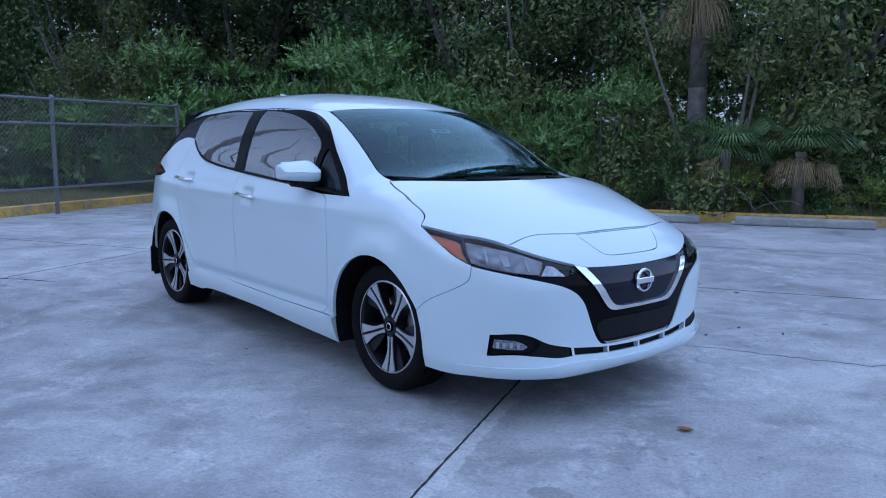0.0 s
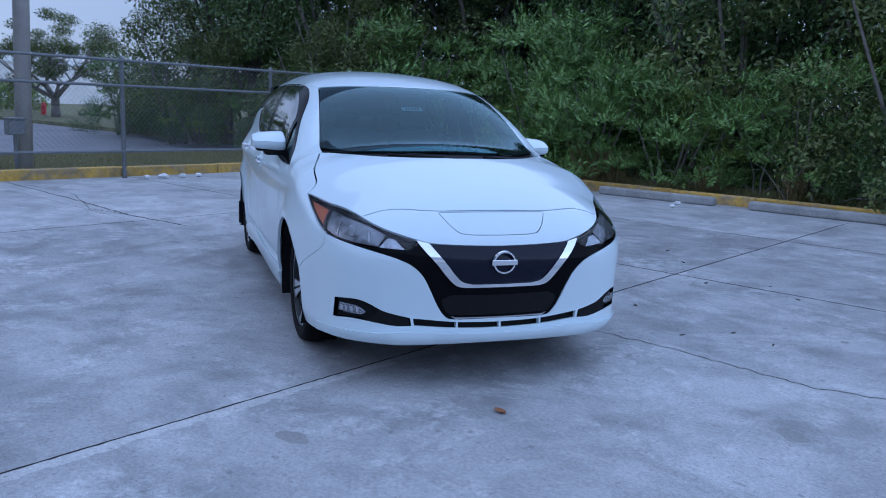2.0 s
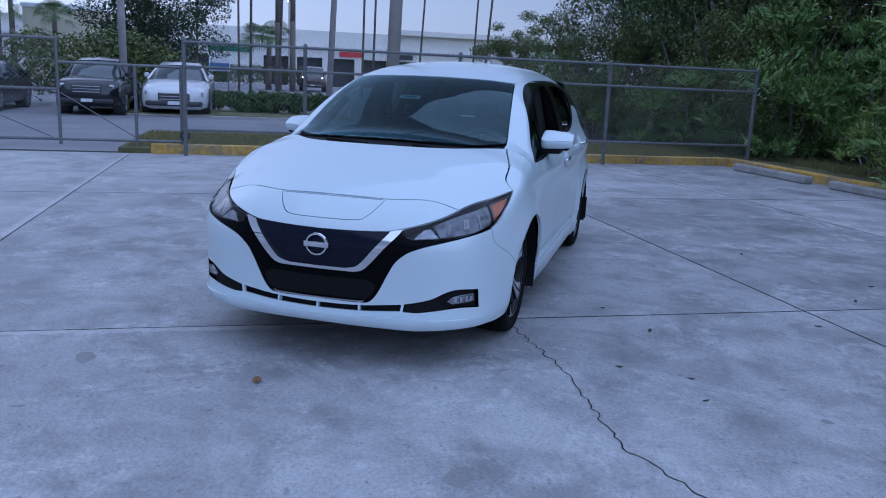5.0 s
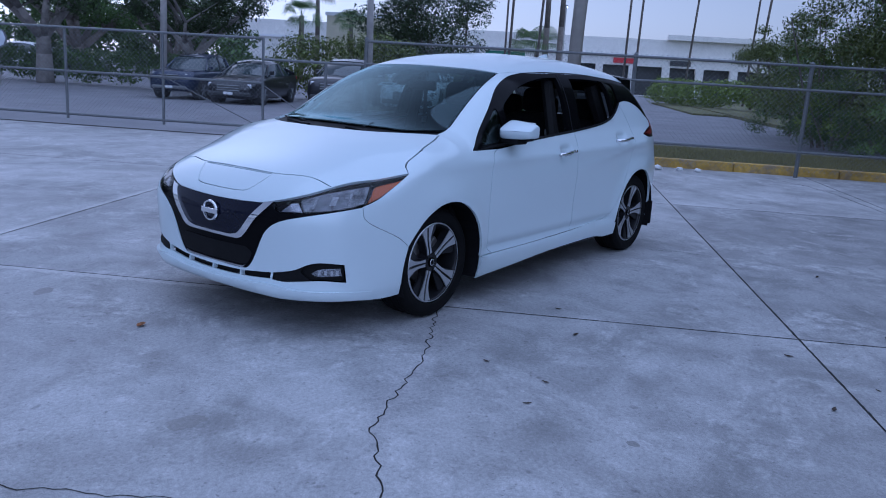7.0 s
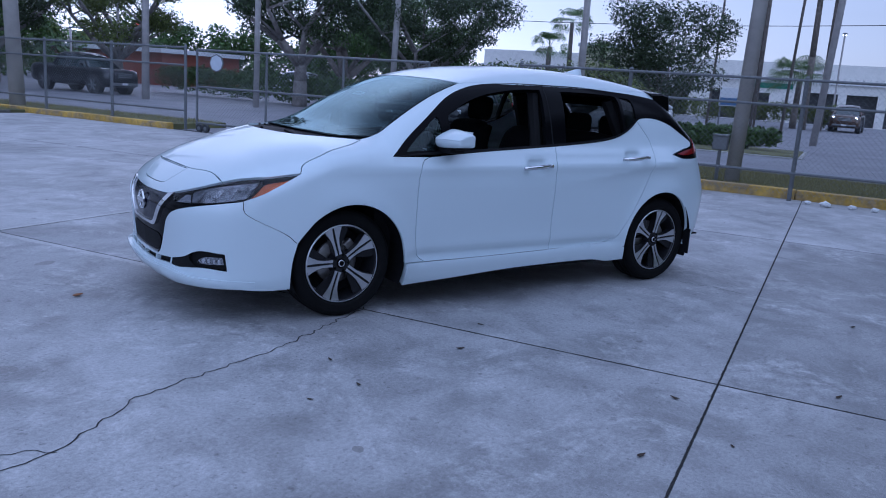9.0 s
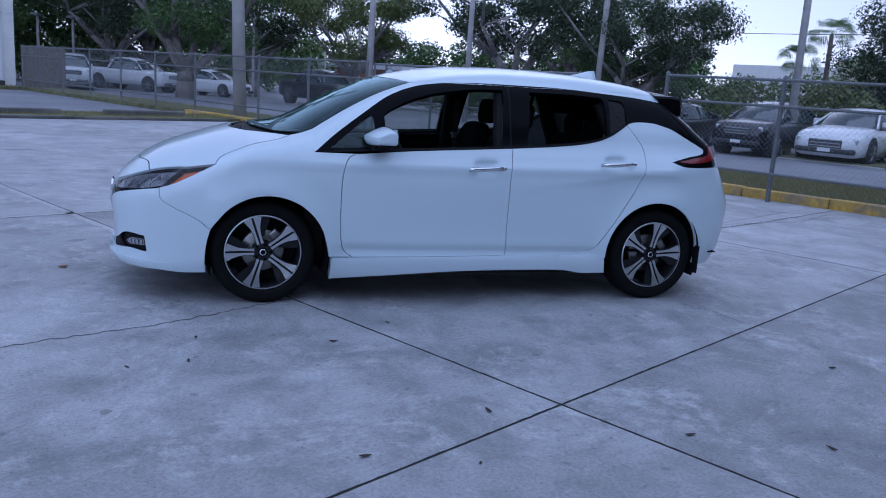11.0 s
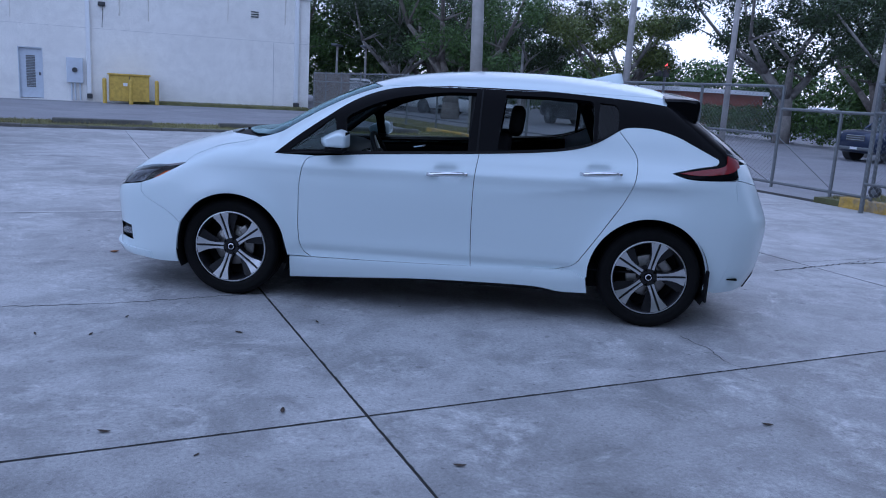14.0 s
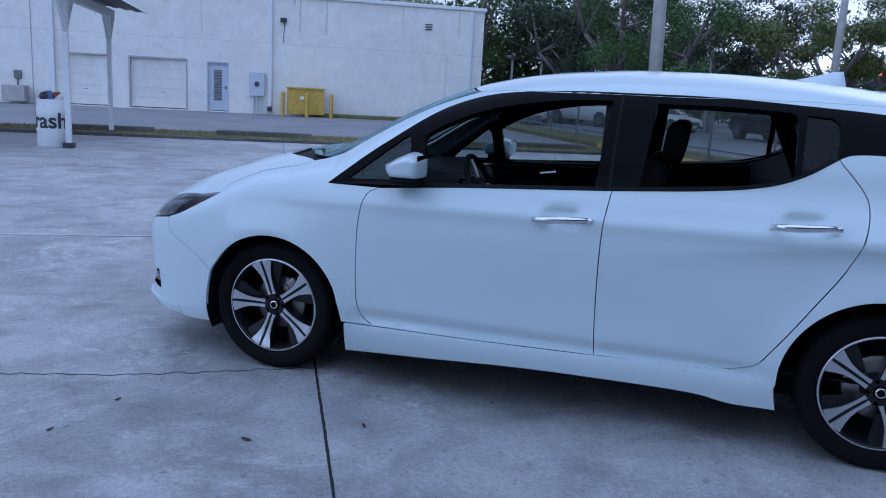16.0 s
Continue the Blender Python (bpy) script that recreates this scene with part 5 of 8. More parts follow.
C = {
    "paint": paint_material(),
    "gloss": plain("gloss_black_trim", (0.004, 0.004, 0.005), 0.12, vary=0.05, Specular_IOR_Level=0.05),
    "plastic": plain("black_plastic", (0.009, 0.009, 0.010), 0.6, vary=0.15, scale=30, bump=0.1, Specular_IOR_Level=0.12),
    "chrome": plain("chrome", (0.75, 0.76, 0.78), 0.09, 1.0, vary=0.02),
    "rubber": plain("tyre_rubber", (0.006, 0.006, 0.0065), 0.75, vary=0.2, scale=15, bump=0.15, Specular_IOR_Level=0.12),
    "machined": plain("machined_alloy", (0.62, 0.63, 0.65), 0.28, 0.9, vary=0.04, scale=60),
    "alloy_dark": plain("dark_alloy_paint", (0.014, 0.014, 0.016), 0.3, 0.0, vary=0.05, Specular_IOR_Level=0.25),
    "amber": plain("amber_reflector", (0.48, 0.10, 0.012), 0.15, vary=0.1),
    "red": plain("red_lamp_lens", (0.17, 0.006, 0.008), 0.12, vary=0.1),
    "lamp": plain("lamp_reflector", (0.36, 0.37, 0.40), 0.18, 0.9, vary=0.5, scale=60),
    "facet": plain("dim_lamp_facet", (0.26, 0.265, 0.28), 0.2, 0.8, vary=0.5, scale=80),
    "smoke": plain("smoky_lamp_insert", (0.18, 0.185, 0.20), 0.22, 0.6, vary=0.7, scale=26),
    "lamp_dark": plain("lamp_housing", (0.012, 0.012, 0.014), 0.3, 0.0, Specular_IOR_Level=0.15),
    "disc": plain("brake_steel", (0.30, 0.29, 0.28), 0.4, 0.9, scale=40),
    "cloth": plain("black_seat_cloth", (0.010, 0.010, 0.011), 0.95, vary=0.2, scale=40, bump=0.2, Specular_IOR_Level=0.1),
    "trim": plain("dark_interior_plastic", (0.012, 0.012, 0.013), 0.65, vary=0.1, scale=30, Specular_IOR_Level=0.25),
    "silver": plain("satin_silver_trim", (0.5, 0.5, 0.52), 0.3, 0.9),
    "paper": plain("white_sticker", (0.8, 0.8, 0.78), 0.6, vary=0.03),
    "ink": plain("dark_print", (0.05, 0.05, 0.07), 0.6),
    "blue": plain("dark_blue_grille", (0.006, 0.007, 0.018), 0.12, vary=0.25, scale=60, Specular_IOR_Level=0.22),
    "screen": glass_material("windscreen_glass", (0.24, 0.33, 0.35), (0.62, 0.82, 0.88), 1.7),
    "glass": glass_material("side_glass", (0.78, 0.84, 0.83), ior=3.3),
    "privacy": glass_material("dark_glass", (0.10, 0.11, 0.115), (1, 1, 1), 1.3),
    "tip": glass_material("quarter_glass", (0.30, 0.36, 0.37), (0.85, 1, 1), 1.5),
    "clear": glass_material("clear_lens", (0.85, 0.86, 0.88), (1, 1, 1), 1.42),
}

car = tagged(empty("car"), "white electric five-door hatchback with black pillars and alloy wheels", "car")
PAINT = C["paint"]
BOTH = (1, -1)

# lines that neighbouring panels share
def conv(points, source, target):
    """The same places of the body in another view's coordinates."""
    p = onto(source, np.array(points, float))
    if target == "side":
        q = p[:, [0, 2]]
    elif target == "top":
        q = p[:, [0, 1]]
    elif target == "hoop":
        q = np.stack([p[:, 0], np.degrees(np.arctan2(p[:, 2] - 1.0, p[:, 1]))], 1)
    elif target == "nose":
        q = np.stack([np.degrees(np.arctan2(p[:, 1], p[:, 0] - NOSE_X)), p[:, 2]], 1)
    else:
        q = np.stack([np.degrees(np.arctan2(p[:, 1], TAIL_X - p[:, 0])), p[:, 2]], 1)
    return [tuple(v) for v in q]


def fine(points, step=0.05):
    """More points along the same smooth line."""
    return [tuple(v) for v in curve_through(points, step)]


def mirror(points):
    """The line on the other side, run the other way (nose, tail)."""
    return [(-a, b) for a, b in points[::-1]]


def arc(cx, cz, r, a0, a1, n=9):
    return [(cx + r * math.cos(radians(a0 + (a1 - a0) * k / (n - 1))), cz + r * math.sin(radians(a0 + (a1 - a0) * k / (n - 1)))) for k in range(n)]


DOOR_FRONT = [(0.80, 0.955), (0.855, 0.92), (0.885, 0.80), (0.89, 0.60), (0.885, 0.45), (0.86, 0.35), (0.80, 0.305)]
DOOR_MID = [(-0.235, 1.03), (-0.215, 0.85), (-0.215, 0.55), (-0.225, 0.32)]
DOOR_REAR = [(-0.78, 0.345), (-0.87, 0.38), (-0.93, 0.46), (-1.05, 0.645), (-1.15, 0.80), (-1.20, 0.93), (-1.21, 1.04), (-1.18, 1.11), (-1.09, 1.215)]
BELT = [(1.06, 0.955), (0.80, 0.968), (0.4, 0.99), (-0.235, 1.03), (-0.6, 1.06), (-0.82, 1.092), (-0.96, 1.14), (-1.09, 1.22)]
ROOF_EDGE = [(1.06, 0.955), (0.92, 1.075), (0.78, 1.18), (0.60, 1.305), (0.44, 1.375), (0.27, 1.412), (0.0, 1.432), (-0.3, 1.436), (-0.62, 1.436), (-0.95, 1.42), (-1.2, 1.405), (-1.38, 1.385)]
QUARTER_TOP = [(-1.09, 1.22), (-1.13, 1.238), (-1.22, 1.245), (-1.32, 1.238), (-1.45, 1.203), (-1.58, 1.142), (-1.71, 1.08)]
HOOD_FRONT = [(0, 0.83), (17.9, 0.827), (30.6, 0.828), (38.0, 0.791)]  # nose
LAMP_TOP = [(38.0, 0.791), (49.1, 0.825), (62.0, 0.858)]  # nose
NOSE_LOW = [(38.0, 0.791), (31, 0.750), (24.3, 0.716), (20.0, 0.697)]  # nose
GRILLE_TOP = [(20.0, 0.697), (17.3, 0.690), (9, 0.683), (0, 0.680)]  # nose
LAMP_LOW = [(23.0, 0.672), (26, 0.661), (33, 0.671), (40.1, 0.687), (46.5, 0.707), (51, 0.742), (55, 0.785), (62.0, 0.858)]  # nose
BUMPER_TOP = [(0, 0.332), (12.4, 0.331), (14.9, 0.350), (16.8, 0.402), (19.0, 0.492), (20.7, 0.55), (23.5, 0.598), (27.5, 0.631), (33.5, 0.660), (40, 0.684), (46.5, 0.704)]  # nose
TIP = conv([LAMP_TOP[-1]], "nose", "side")[0]
HOOD_TOP = [*conv([TIP], "side", "top"), (1.60, 0.775), (1.48, 0.763), (1.35, 0.728), (1.20, 0.683)]  # top
HOOD_CUT = conv(fine(HOOD_TOP), "top", "side")  # side
LAMP_END = conv([(46.5, 0.704)], "nose", "side")[0]
WING_SEAM = [LAMP_END, (LAMP_END[0] - 0.02, 0.63), (1.74, 0.53), (1.665, 0.47)]  # side

# doors
panel("front_door", "side", outline("side", DOOR_FRONT, [(0.80, 0.305), (0.3, 0.31), (-0.225, 0.32)], DOOR_MID[::-1], [(-0.235, 1.03), (0.4, 0.99), (0.80, 0.955)]), PAINT, car, grid=0.022, sides=BOTH)
panel("rear_door", "side", outline("side", DOOR_MID, [(-0.225, 0.32), (-0.5, 0.33), (-0.78, 0.345)], DOOR_REAR, BELT[:2:-1]), PAINT, car, grid=0.022, sides=BOTH)
panel("front_wing", "side", outline("side",
      HOOD_CUT, [HOOD_CUT[-1], (1.06, 0.957)], [(1.06, 0.957), (0.80, 0.957)], DOOR_FRONT, [(0.80, 0.305), (0.955, 0.31)],
      [(0.955, 0.31), *arc(1.325, 0.325, 0.36, 172, 33, 9), (1.665, 0.47)], WING_SEAM[::-1], conv(LAMP_LOW[4:], "nose", "side")), PAINT, car, grid=0.028, sides=BOTH)
panel("rear_quarter", "side", outline("side",
      DOOR_REAR, QUARTER_TOP, [(-1.71, 1.08), (-1.70, 1.045), (-1.57, 1.02), (-1.42, 0.985)],
      [(-1.42, 0.985), (-1.55, 0.955), (-1.83, 0.955)], [(-1.83, 0.955), (-1.86, 0.7), (-1.84, 0.45), (-1.76, 0.25)], [(-1.76, 0.25), (-1.69, 0.26)],
      arc(-1.325, 0.33, 0.37, 190, -6, 13), [(-0.945, 0.29), (-0.86, 0.30), (-0.78, 0.345)]), PAINT, car, grid=0.028, sides=BOTH)
panel("side_sill", "side", outline("side", [(0.94, 0.305), (0.80, 0.306), (0.3, 0.312), (-0.225, 0.322), (-0.78, 0.346), (-0.95, 0.303)], [(-0.95, 0.303), (-0.97, 0.205)],
      [(-0.97, 0.205), (-0.80, 0.20), (-0.65, 0.222), (-0.4, 0.225), (0.1, 0.215), (0.6, 0.185), (0.945, 0.165)], [(0.945, 0.165), (0.94, 0.305)]), PAINT, car, lift=0.012, depth=0.06, sides=BOTH)
half = [(0.545, 0.0), (0.53, 0.25), (0.475, 0.45), (0.42, 0.56)], [(0.42, 0.56), (0.2, 0.60), (0.0, 0.615), (-0.5, 0.62), (-1.0, 0.595), (-1.40, 0.555)], [(-1.40, 0.555), (-1.45, 0.3), (-1.46, 0.0)]
flip = lambda parts: [[(x, -y) for x, y in s[::-1]] for s in parts[::-1]]  # noqa: E731
panel("roof", "top", outline("top", *half, *flip(half)), PAINT, car, gap=0.001, grid=0.05)
RAIL = [(0.42, 0.56), (0.2, 0.60), (0.0, 0.615), (-0.5, 0.62), (-1.0, 0.595), (-1.40, 0.555)]  # top
rail_top = conv(fine(RAIL), "top", "hoop")
roof_edge = conv(fine(ROOF_EDGE), "side", "hoop")
screen_edge = conv(fine([(0.42, 0.56), (0.62, 0.592), (0.9, 0.64), (1.1, 0.675), (1.20, 0.683)]), "top", "hoop")
panel("roof_rail", "hoop", outline("hoop", roof_edge, [roof_edge[-1], rail_top[-1]], rail_top[::-1], screen_edge, conv(fine([HOOD_CUT[-1], (1.06, 0.957)]), "side", "hoop")), PAINT, car, gap=-0.003, lift=-0.0012, grid=0.028, sides=BOTH)
half = conv(HOOD_FRONT, "nose", "top"), conv(LAMP_TOP, "nose", "top"), HOOD_TOP, [HOOD_TOP[-1], (1.27, 0.60), (1.44, 0.455), (1.53, 0.25), (1.56, 0.0)]
panel("bonnet", "top", outline("top", *half, *flip(half)), PAINT, car, grid=0.035)
half = [(1.43, 0.0), (1.405, 0.25), (1.31, 0.47), (1.20, 0.60), (1.12, 0.67)], [(1.12, 0.67), (0.9, 0.632), (0.62, 0.585), (0.43, 0.55)], [(0.43, 0.55), (0.48, 0.45), (0.535, 0.25), (0.55, 0.0)]
screen_line = outline("top", *half, *flip(half))
panel("windscreen", "top", screen_line, C["screen"], car, gap=0.004, lift=-0.001, depth=0, grid=0.05)
half = [(1.36, 0.0), (1.335, 0.25), (1.25, 0.46), (1.10, 0.64)], [(1.10, 0.64), (0.9, 0.612), (0.64, 0.570), (0.49, 0.54)], [(0.49, 0.54), (0.53, 0.40), (0.57, 0.2), (0.575, 0.14)], [(0.575, 0.14), (0.70, 0.09)], [(0.70, 0.09), (0.705, 0.0)]
panel("screen_border", "top", screen_line, C["gloss"], car, gap=0.0, lift=-0.006, depth=0, grid=0.04, holes=[outline("top", *half, *flip(half))])
half = [(1.575, 0.0), (1.545, 0.26), (1.45, 0.475), (1.27, 0.63), (1.17, 0.69)], [(1.17, 0.69), (1.1, 0.68)], [(1.1, 0.68), (1.29, 0.45), (1.38, 0.24), (1.40, 0.0)]
panel("scuttle", "top", outline("top", *half, *flip(half)), C["plastic"], car, lift=-0.016, depth=0.05)

# side windows: a black frame with openings, and panes
WIN_FRONT = outline("side", [(0.60, 0.997), (0.62, 1.19)], [(0.62, 1.19), (0.585, 1.224), (0.44, 1.297), (0.265, 1.350), (0.02, 1.388), (-0.19, 1.398)], [(-0.19, 1.398), (-0.16, 1.036)], [(-0.16, 1.036), (0.2, 1.014), (0.60, 0.997)])
WIN_REAR = outline("side", [(-0.345, 1.055), (-0.38, 1.395)], [(-0.38, 1.395), (-0.65, 1.397), (-0.905, 1.388)], [(-0.905, 1.388), (-0.93, 1.35), (-0.932, 1.135)], [(-0.932, 1.135), (-0.8, 1.098), (-0.6, 1.078), (-0.345, 1.055)])
WIN_BACK = outline("side", [(-0.965, 1.380), (-1.055, 1.374)], [(-1.055, 1.374), (-1.085, 1.34), (-1.085, 1.228)], [(-1.085, 1.228), (-1.03, 1.188), (-0.958, 1.158)], [(-0.958, 1.158), (-0.965, 1.380)])
WIN_TIP = outline("side", [(0.96, 0.985), (0.72, 1.185)], [(0.72, 1.185), (0.69, 1.18), (0.665, 1.0)], [(0.665, 1.0), (0.96, 0.985)])
HATCH_SIDE = [(-1.71, 1.08), (-1.77, 1.12), (-1.70, 1.20), (-1.55, 1.32), (-1.44, 1.395), (-1.38, 1.385)]
panel("window_frame", "side", outline("side", ROOF_EDGE, HATCH_SIDE[::-1], QUARTER_TOP[::-1], BELT[::-1]), C["gloss"], car, gap=0.001, depth=0.03, grid=0.03, holes=[WIN_FRONT, WIN_REAR, WIN_BACK, WIN_TIP], sides=BOTH)
for name, hole, kinds in (("front_pane", WIN_FRONT, (("glass", -1),)), ("rear_pane", WIN_REAR, (("glass", -1),)), ("quarter_light", WIN_BACK, (("privacy", 1), ("glass", -1))), ("front_light", WIN_TIP, (("tip", 1), ("tip", -1)))):
    for kind, s in kinds:
        if s < 0 and kind == "glass":
            # shut panes that cover the edge of the frame
            panel(name, "side", hole, C[kind], car, gap=-0.018, lift=0.002, depth=0, sides=(s,))
        else:
            panel(name, "side", hole, C[kind], car, gap=-0.003, lift=-0.006, depth=0, sides=(s,))
panel("door_divider", "side", outline("side", [(-0.215, 1.03), (-0.225, 1.43)], [(-0.225, 1.43), (-0.235, 1.43)], [(-0.235, 1.43), (-0.228, 1.03)], [(-0.228, 1.03), (-0.215, 1.03)]), C["plastic"], car, gap=0, lift=0.001, depth=0, sides=BOTH)
panel("window_seal", "side", outline("side", [(1.03, 0.957), *BELT[1:]], [(-1.09, 1.22), (-1.085, 1.228)], [(-1.085, 1.228), (-0.96, 1.153), (-0.82, 1.106), (-0.6, 1.074), (-0.235, 1.044), (0.4, 1.004), (0.80, 0.982), (1.03, 0.957)]), C["plastic"], car, gap=0, lift=0.005, depth=0.01, sides=BOTH)

# nose
LID = outline("nose", [(17.3, 0.822), (12.8, 0.753), (9.6, 0.731), (0, 0.727)], mirror([(17.3, 0.822), (12.8, 0.753), (9.6, 0.731), (0, 0.727)]), [(-17.3, 0.822), (0, 0.824), (17.3, 0.822)])
panel("nose_panel", "nose", outline("nose", HOOD_FRONT, NOSE_LOW, GRILLE_TOP, mirror(GRILLE_TOP), mirror(NOSE_LOW), mirror(HOOD_FRONT)), PAINT, car, holes=[LID], gap=0.0018)
panel("charge_lid", "nose", LID, PAINT, car, gap=0.0016)
seam_n, arch_n = conv(WING_SEAM, "side", "nose"), conv([(1.665, 0.47), (1.69, 0.36), (1.69, 0.205)], "side", "nose")
low = [arch_n[-1], (52, 0.200), (44, 0.212), (36, 0.226), (26, 0.23), (13, 0.236), (0, 0.238)]
bump = [BUMPER_TOP, seam_n, arch_n, low]
FOG = outline("nose", [(42.2, 0.411), (42.8, 0.316)], [(42.8, 0.316), (37, 0.326), (31.5, 0.316), (26.5, 0.302), (22.9, 0.303)], [(22.9, 0.303), (23.3, 0.341)], [(23.3, 0.341), (26.6, 0.355), (29.8, 0.374), (33.2, 0.407), (36.5, 0.420), (42.2, 0.411)])
FOG_R = FOG * (-1, 1)
SLIT = outline("nose", [(22.5, 0.338), (12, 0.318), (0, 0.312), (-12, 0.318), (-22.5, 0.338)], [(-22.5, 0.338), (-22.2, 0.305)], [(-22.2, 0.305), (-12, 0.291), (0, 0.286), (12, 0.291), (22.2, 0.305)], [(22.2, 0.305), (22.5, 0.338)])
panel("front_bumper", "nose", outline("nose", *bump, *[mirror(s) for s in bump[::-1]]), PAINT, car, holes=[FOG, FOG_R, SLIT], grid=0.028, gap=0.0008)
LIP_TOP = [(50, 0.258), (40, 0.270), (30, 0.272), (22.4, 0.281), (12, 0.270), (0, 0.266)]
LIP_LOW = [(0, 0.236), (26, 0.229), (40, 0.217), (50, 0.205)]
panel("lip", "nose", outline("nose", LIP_TOP, mirror(LIP_TOP), [(-50, 0.258), (-50, 0.205)], mirror(LIP_LOW), LIP_LOW, [(50, 0.205), (50, 0.258)]), PAINT, car, depth=0.04, shape=lambda p, q: p + grad(p) * (0.003 + 0.026 * np.clip((48 - np.abs(q[:, 0])) / 22, 0, 1) ** 1.5)[:, None])
CHROME = [(22.6, 0.704), (20.4, 0.661), (17.5, 0.606), (14.8, 0.543), (12.7, 0.502), (10.9, 0.489), (8.2, 0.486), (0, 0.486)]
surround = [(46.5, 0.7055), *LAMP_LOW[4::-1]], [LAMP_LOW[0], (23.2, 0.69), (22.6, 0.704)], CHROME
panel("grille_surround", "nose", outline("nose", *surround, *[mirror(s) for s in surround[::-1]], [(-46.5, 0.7055), (-46.5, 0.704)], mirror(BUMPER_TOP), BUMPER_TOP, [(46.5, 0.704), (46.5, 0.7055)]), C["gloss"], car, lift=-0.006, depth=0.02, gap=0.0)
MOUTH = [(13.4, 0.452), (15.9, 0.425), (14.6, 0.368), (12.4, 0.349), (0, 0.347)]
panel("lower_grille", "nose", outline("nose", MOUTH, mirror(MOUTH), [(-13.4, 0.452), (0, 0.449), (13.4, 0.452)]), C["plastic"], car, lift=-0.003, depth=0.0)
MOUTH_LOW = [(-13.2, 0.347), (-11.6, 0.340), (0, 0.338), (11.6, 0.340), (13.2, 0.347)]
panel("mouth_trim", "nose", outline("nose", MOUTH_LOW, [(13.2, 0.347), (12.3, 0.3335)], [(12.3, 0.3335), (0, 0.3325), (-12.3, 0.3335)], [(-12.3, 0.3335), (-13.2, 0.347)]), C["silver"], car, gap=0, lift=0.001, depth=0.01)
inner = [(19.4, 0.692), (15.4, 0.613), (12.5, 0.545), (10.8, 0.516), (9.0, 0.506), (7.6, 0.502), (0, 0.501)]
panel("chrome_strip", "nose", outline("nose", CHROME, mirror(CHROME), [(-22.6, 0.704), (-19.4, 0.692)], [(-a, b) for a, b in inner], inner[::-1], [(19.4, 0.692), (22.6, 0.704)]), C["chrome"], car, lift=0.006, depth=0.02, gap=0.0, grid=0.02)
panel("grille_panel", "nose", outline("nose", [(19.4, 0.692), (9, 0.683), (0, 0.680)], mirror([(19.4, 0.692), (9, 0.683), (0, 0.680)]), [(-a, b) for a, b in inner], inner[::-1]), C["blue"], car, lift=-0.004, depth=0.02, gap=0.0)

# emblem: a ring and a bar
emblem = empty("emblem", pose(2.2835, 0, 0.606, 0, 0, 0))
emblem.parent = car
bm = bmesh.new()
for r0, r1, x in ((0.047, 0.060, 0.0),):
    ring = []
    for k in range(40):
        a = 2 * math.pi * k / 40
        ring.append([bm.verts.new((x + d, r * math.cos(a), r * 0.95 * math.sin(a))) for r, d in ((r0, 0), (r0 + 0.002, 0.009), (r1 - 0.003, 0.009), (r1, 0))])
    for k in range(40):
        for i in range(3):
            bm.faces.new((ring[k][i], ring[(k + 1) % 40][i], ring[(k + 1) % 40][i + 1], ring[k][i + 1]))
bmesh.ops.recalc_face_normals(bm, faces=bm.faces)
part("ring", bm, C["chrome"], emblem)
bm = bmesh.new()
box(bm, -0.002, 0.012, -0.066, 0.066, -0.0135, 0.0135, 0.003)
part("bar", bm, C["chrome"], emblem)

# slit fins
for a in (-11.6, 0.0, 11.6):
    panel("fin", "nose", outline("nose", [(a - 0.25, 0.335), (a + 0.25, 0.335)], [(a + 0.25, 0.335), (a + 0.25, 0.285)], [(a + 0.25, 0.285), (a - 0.25, 0.285)], [(a - 0.25, 0.285), (a - 0.25, 0.335)], step=0.008), PAINT, car, gap=0, lift=-0.002, depth=0.03, grid=0.02)
panel("slit_back", "nose", SLIT, C["plastic"], car, gap=-0.01, lift=-0.03, depth=0)

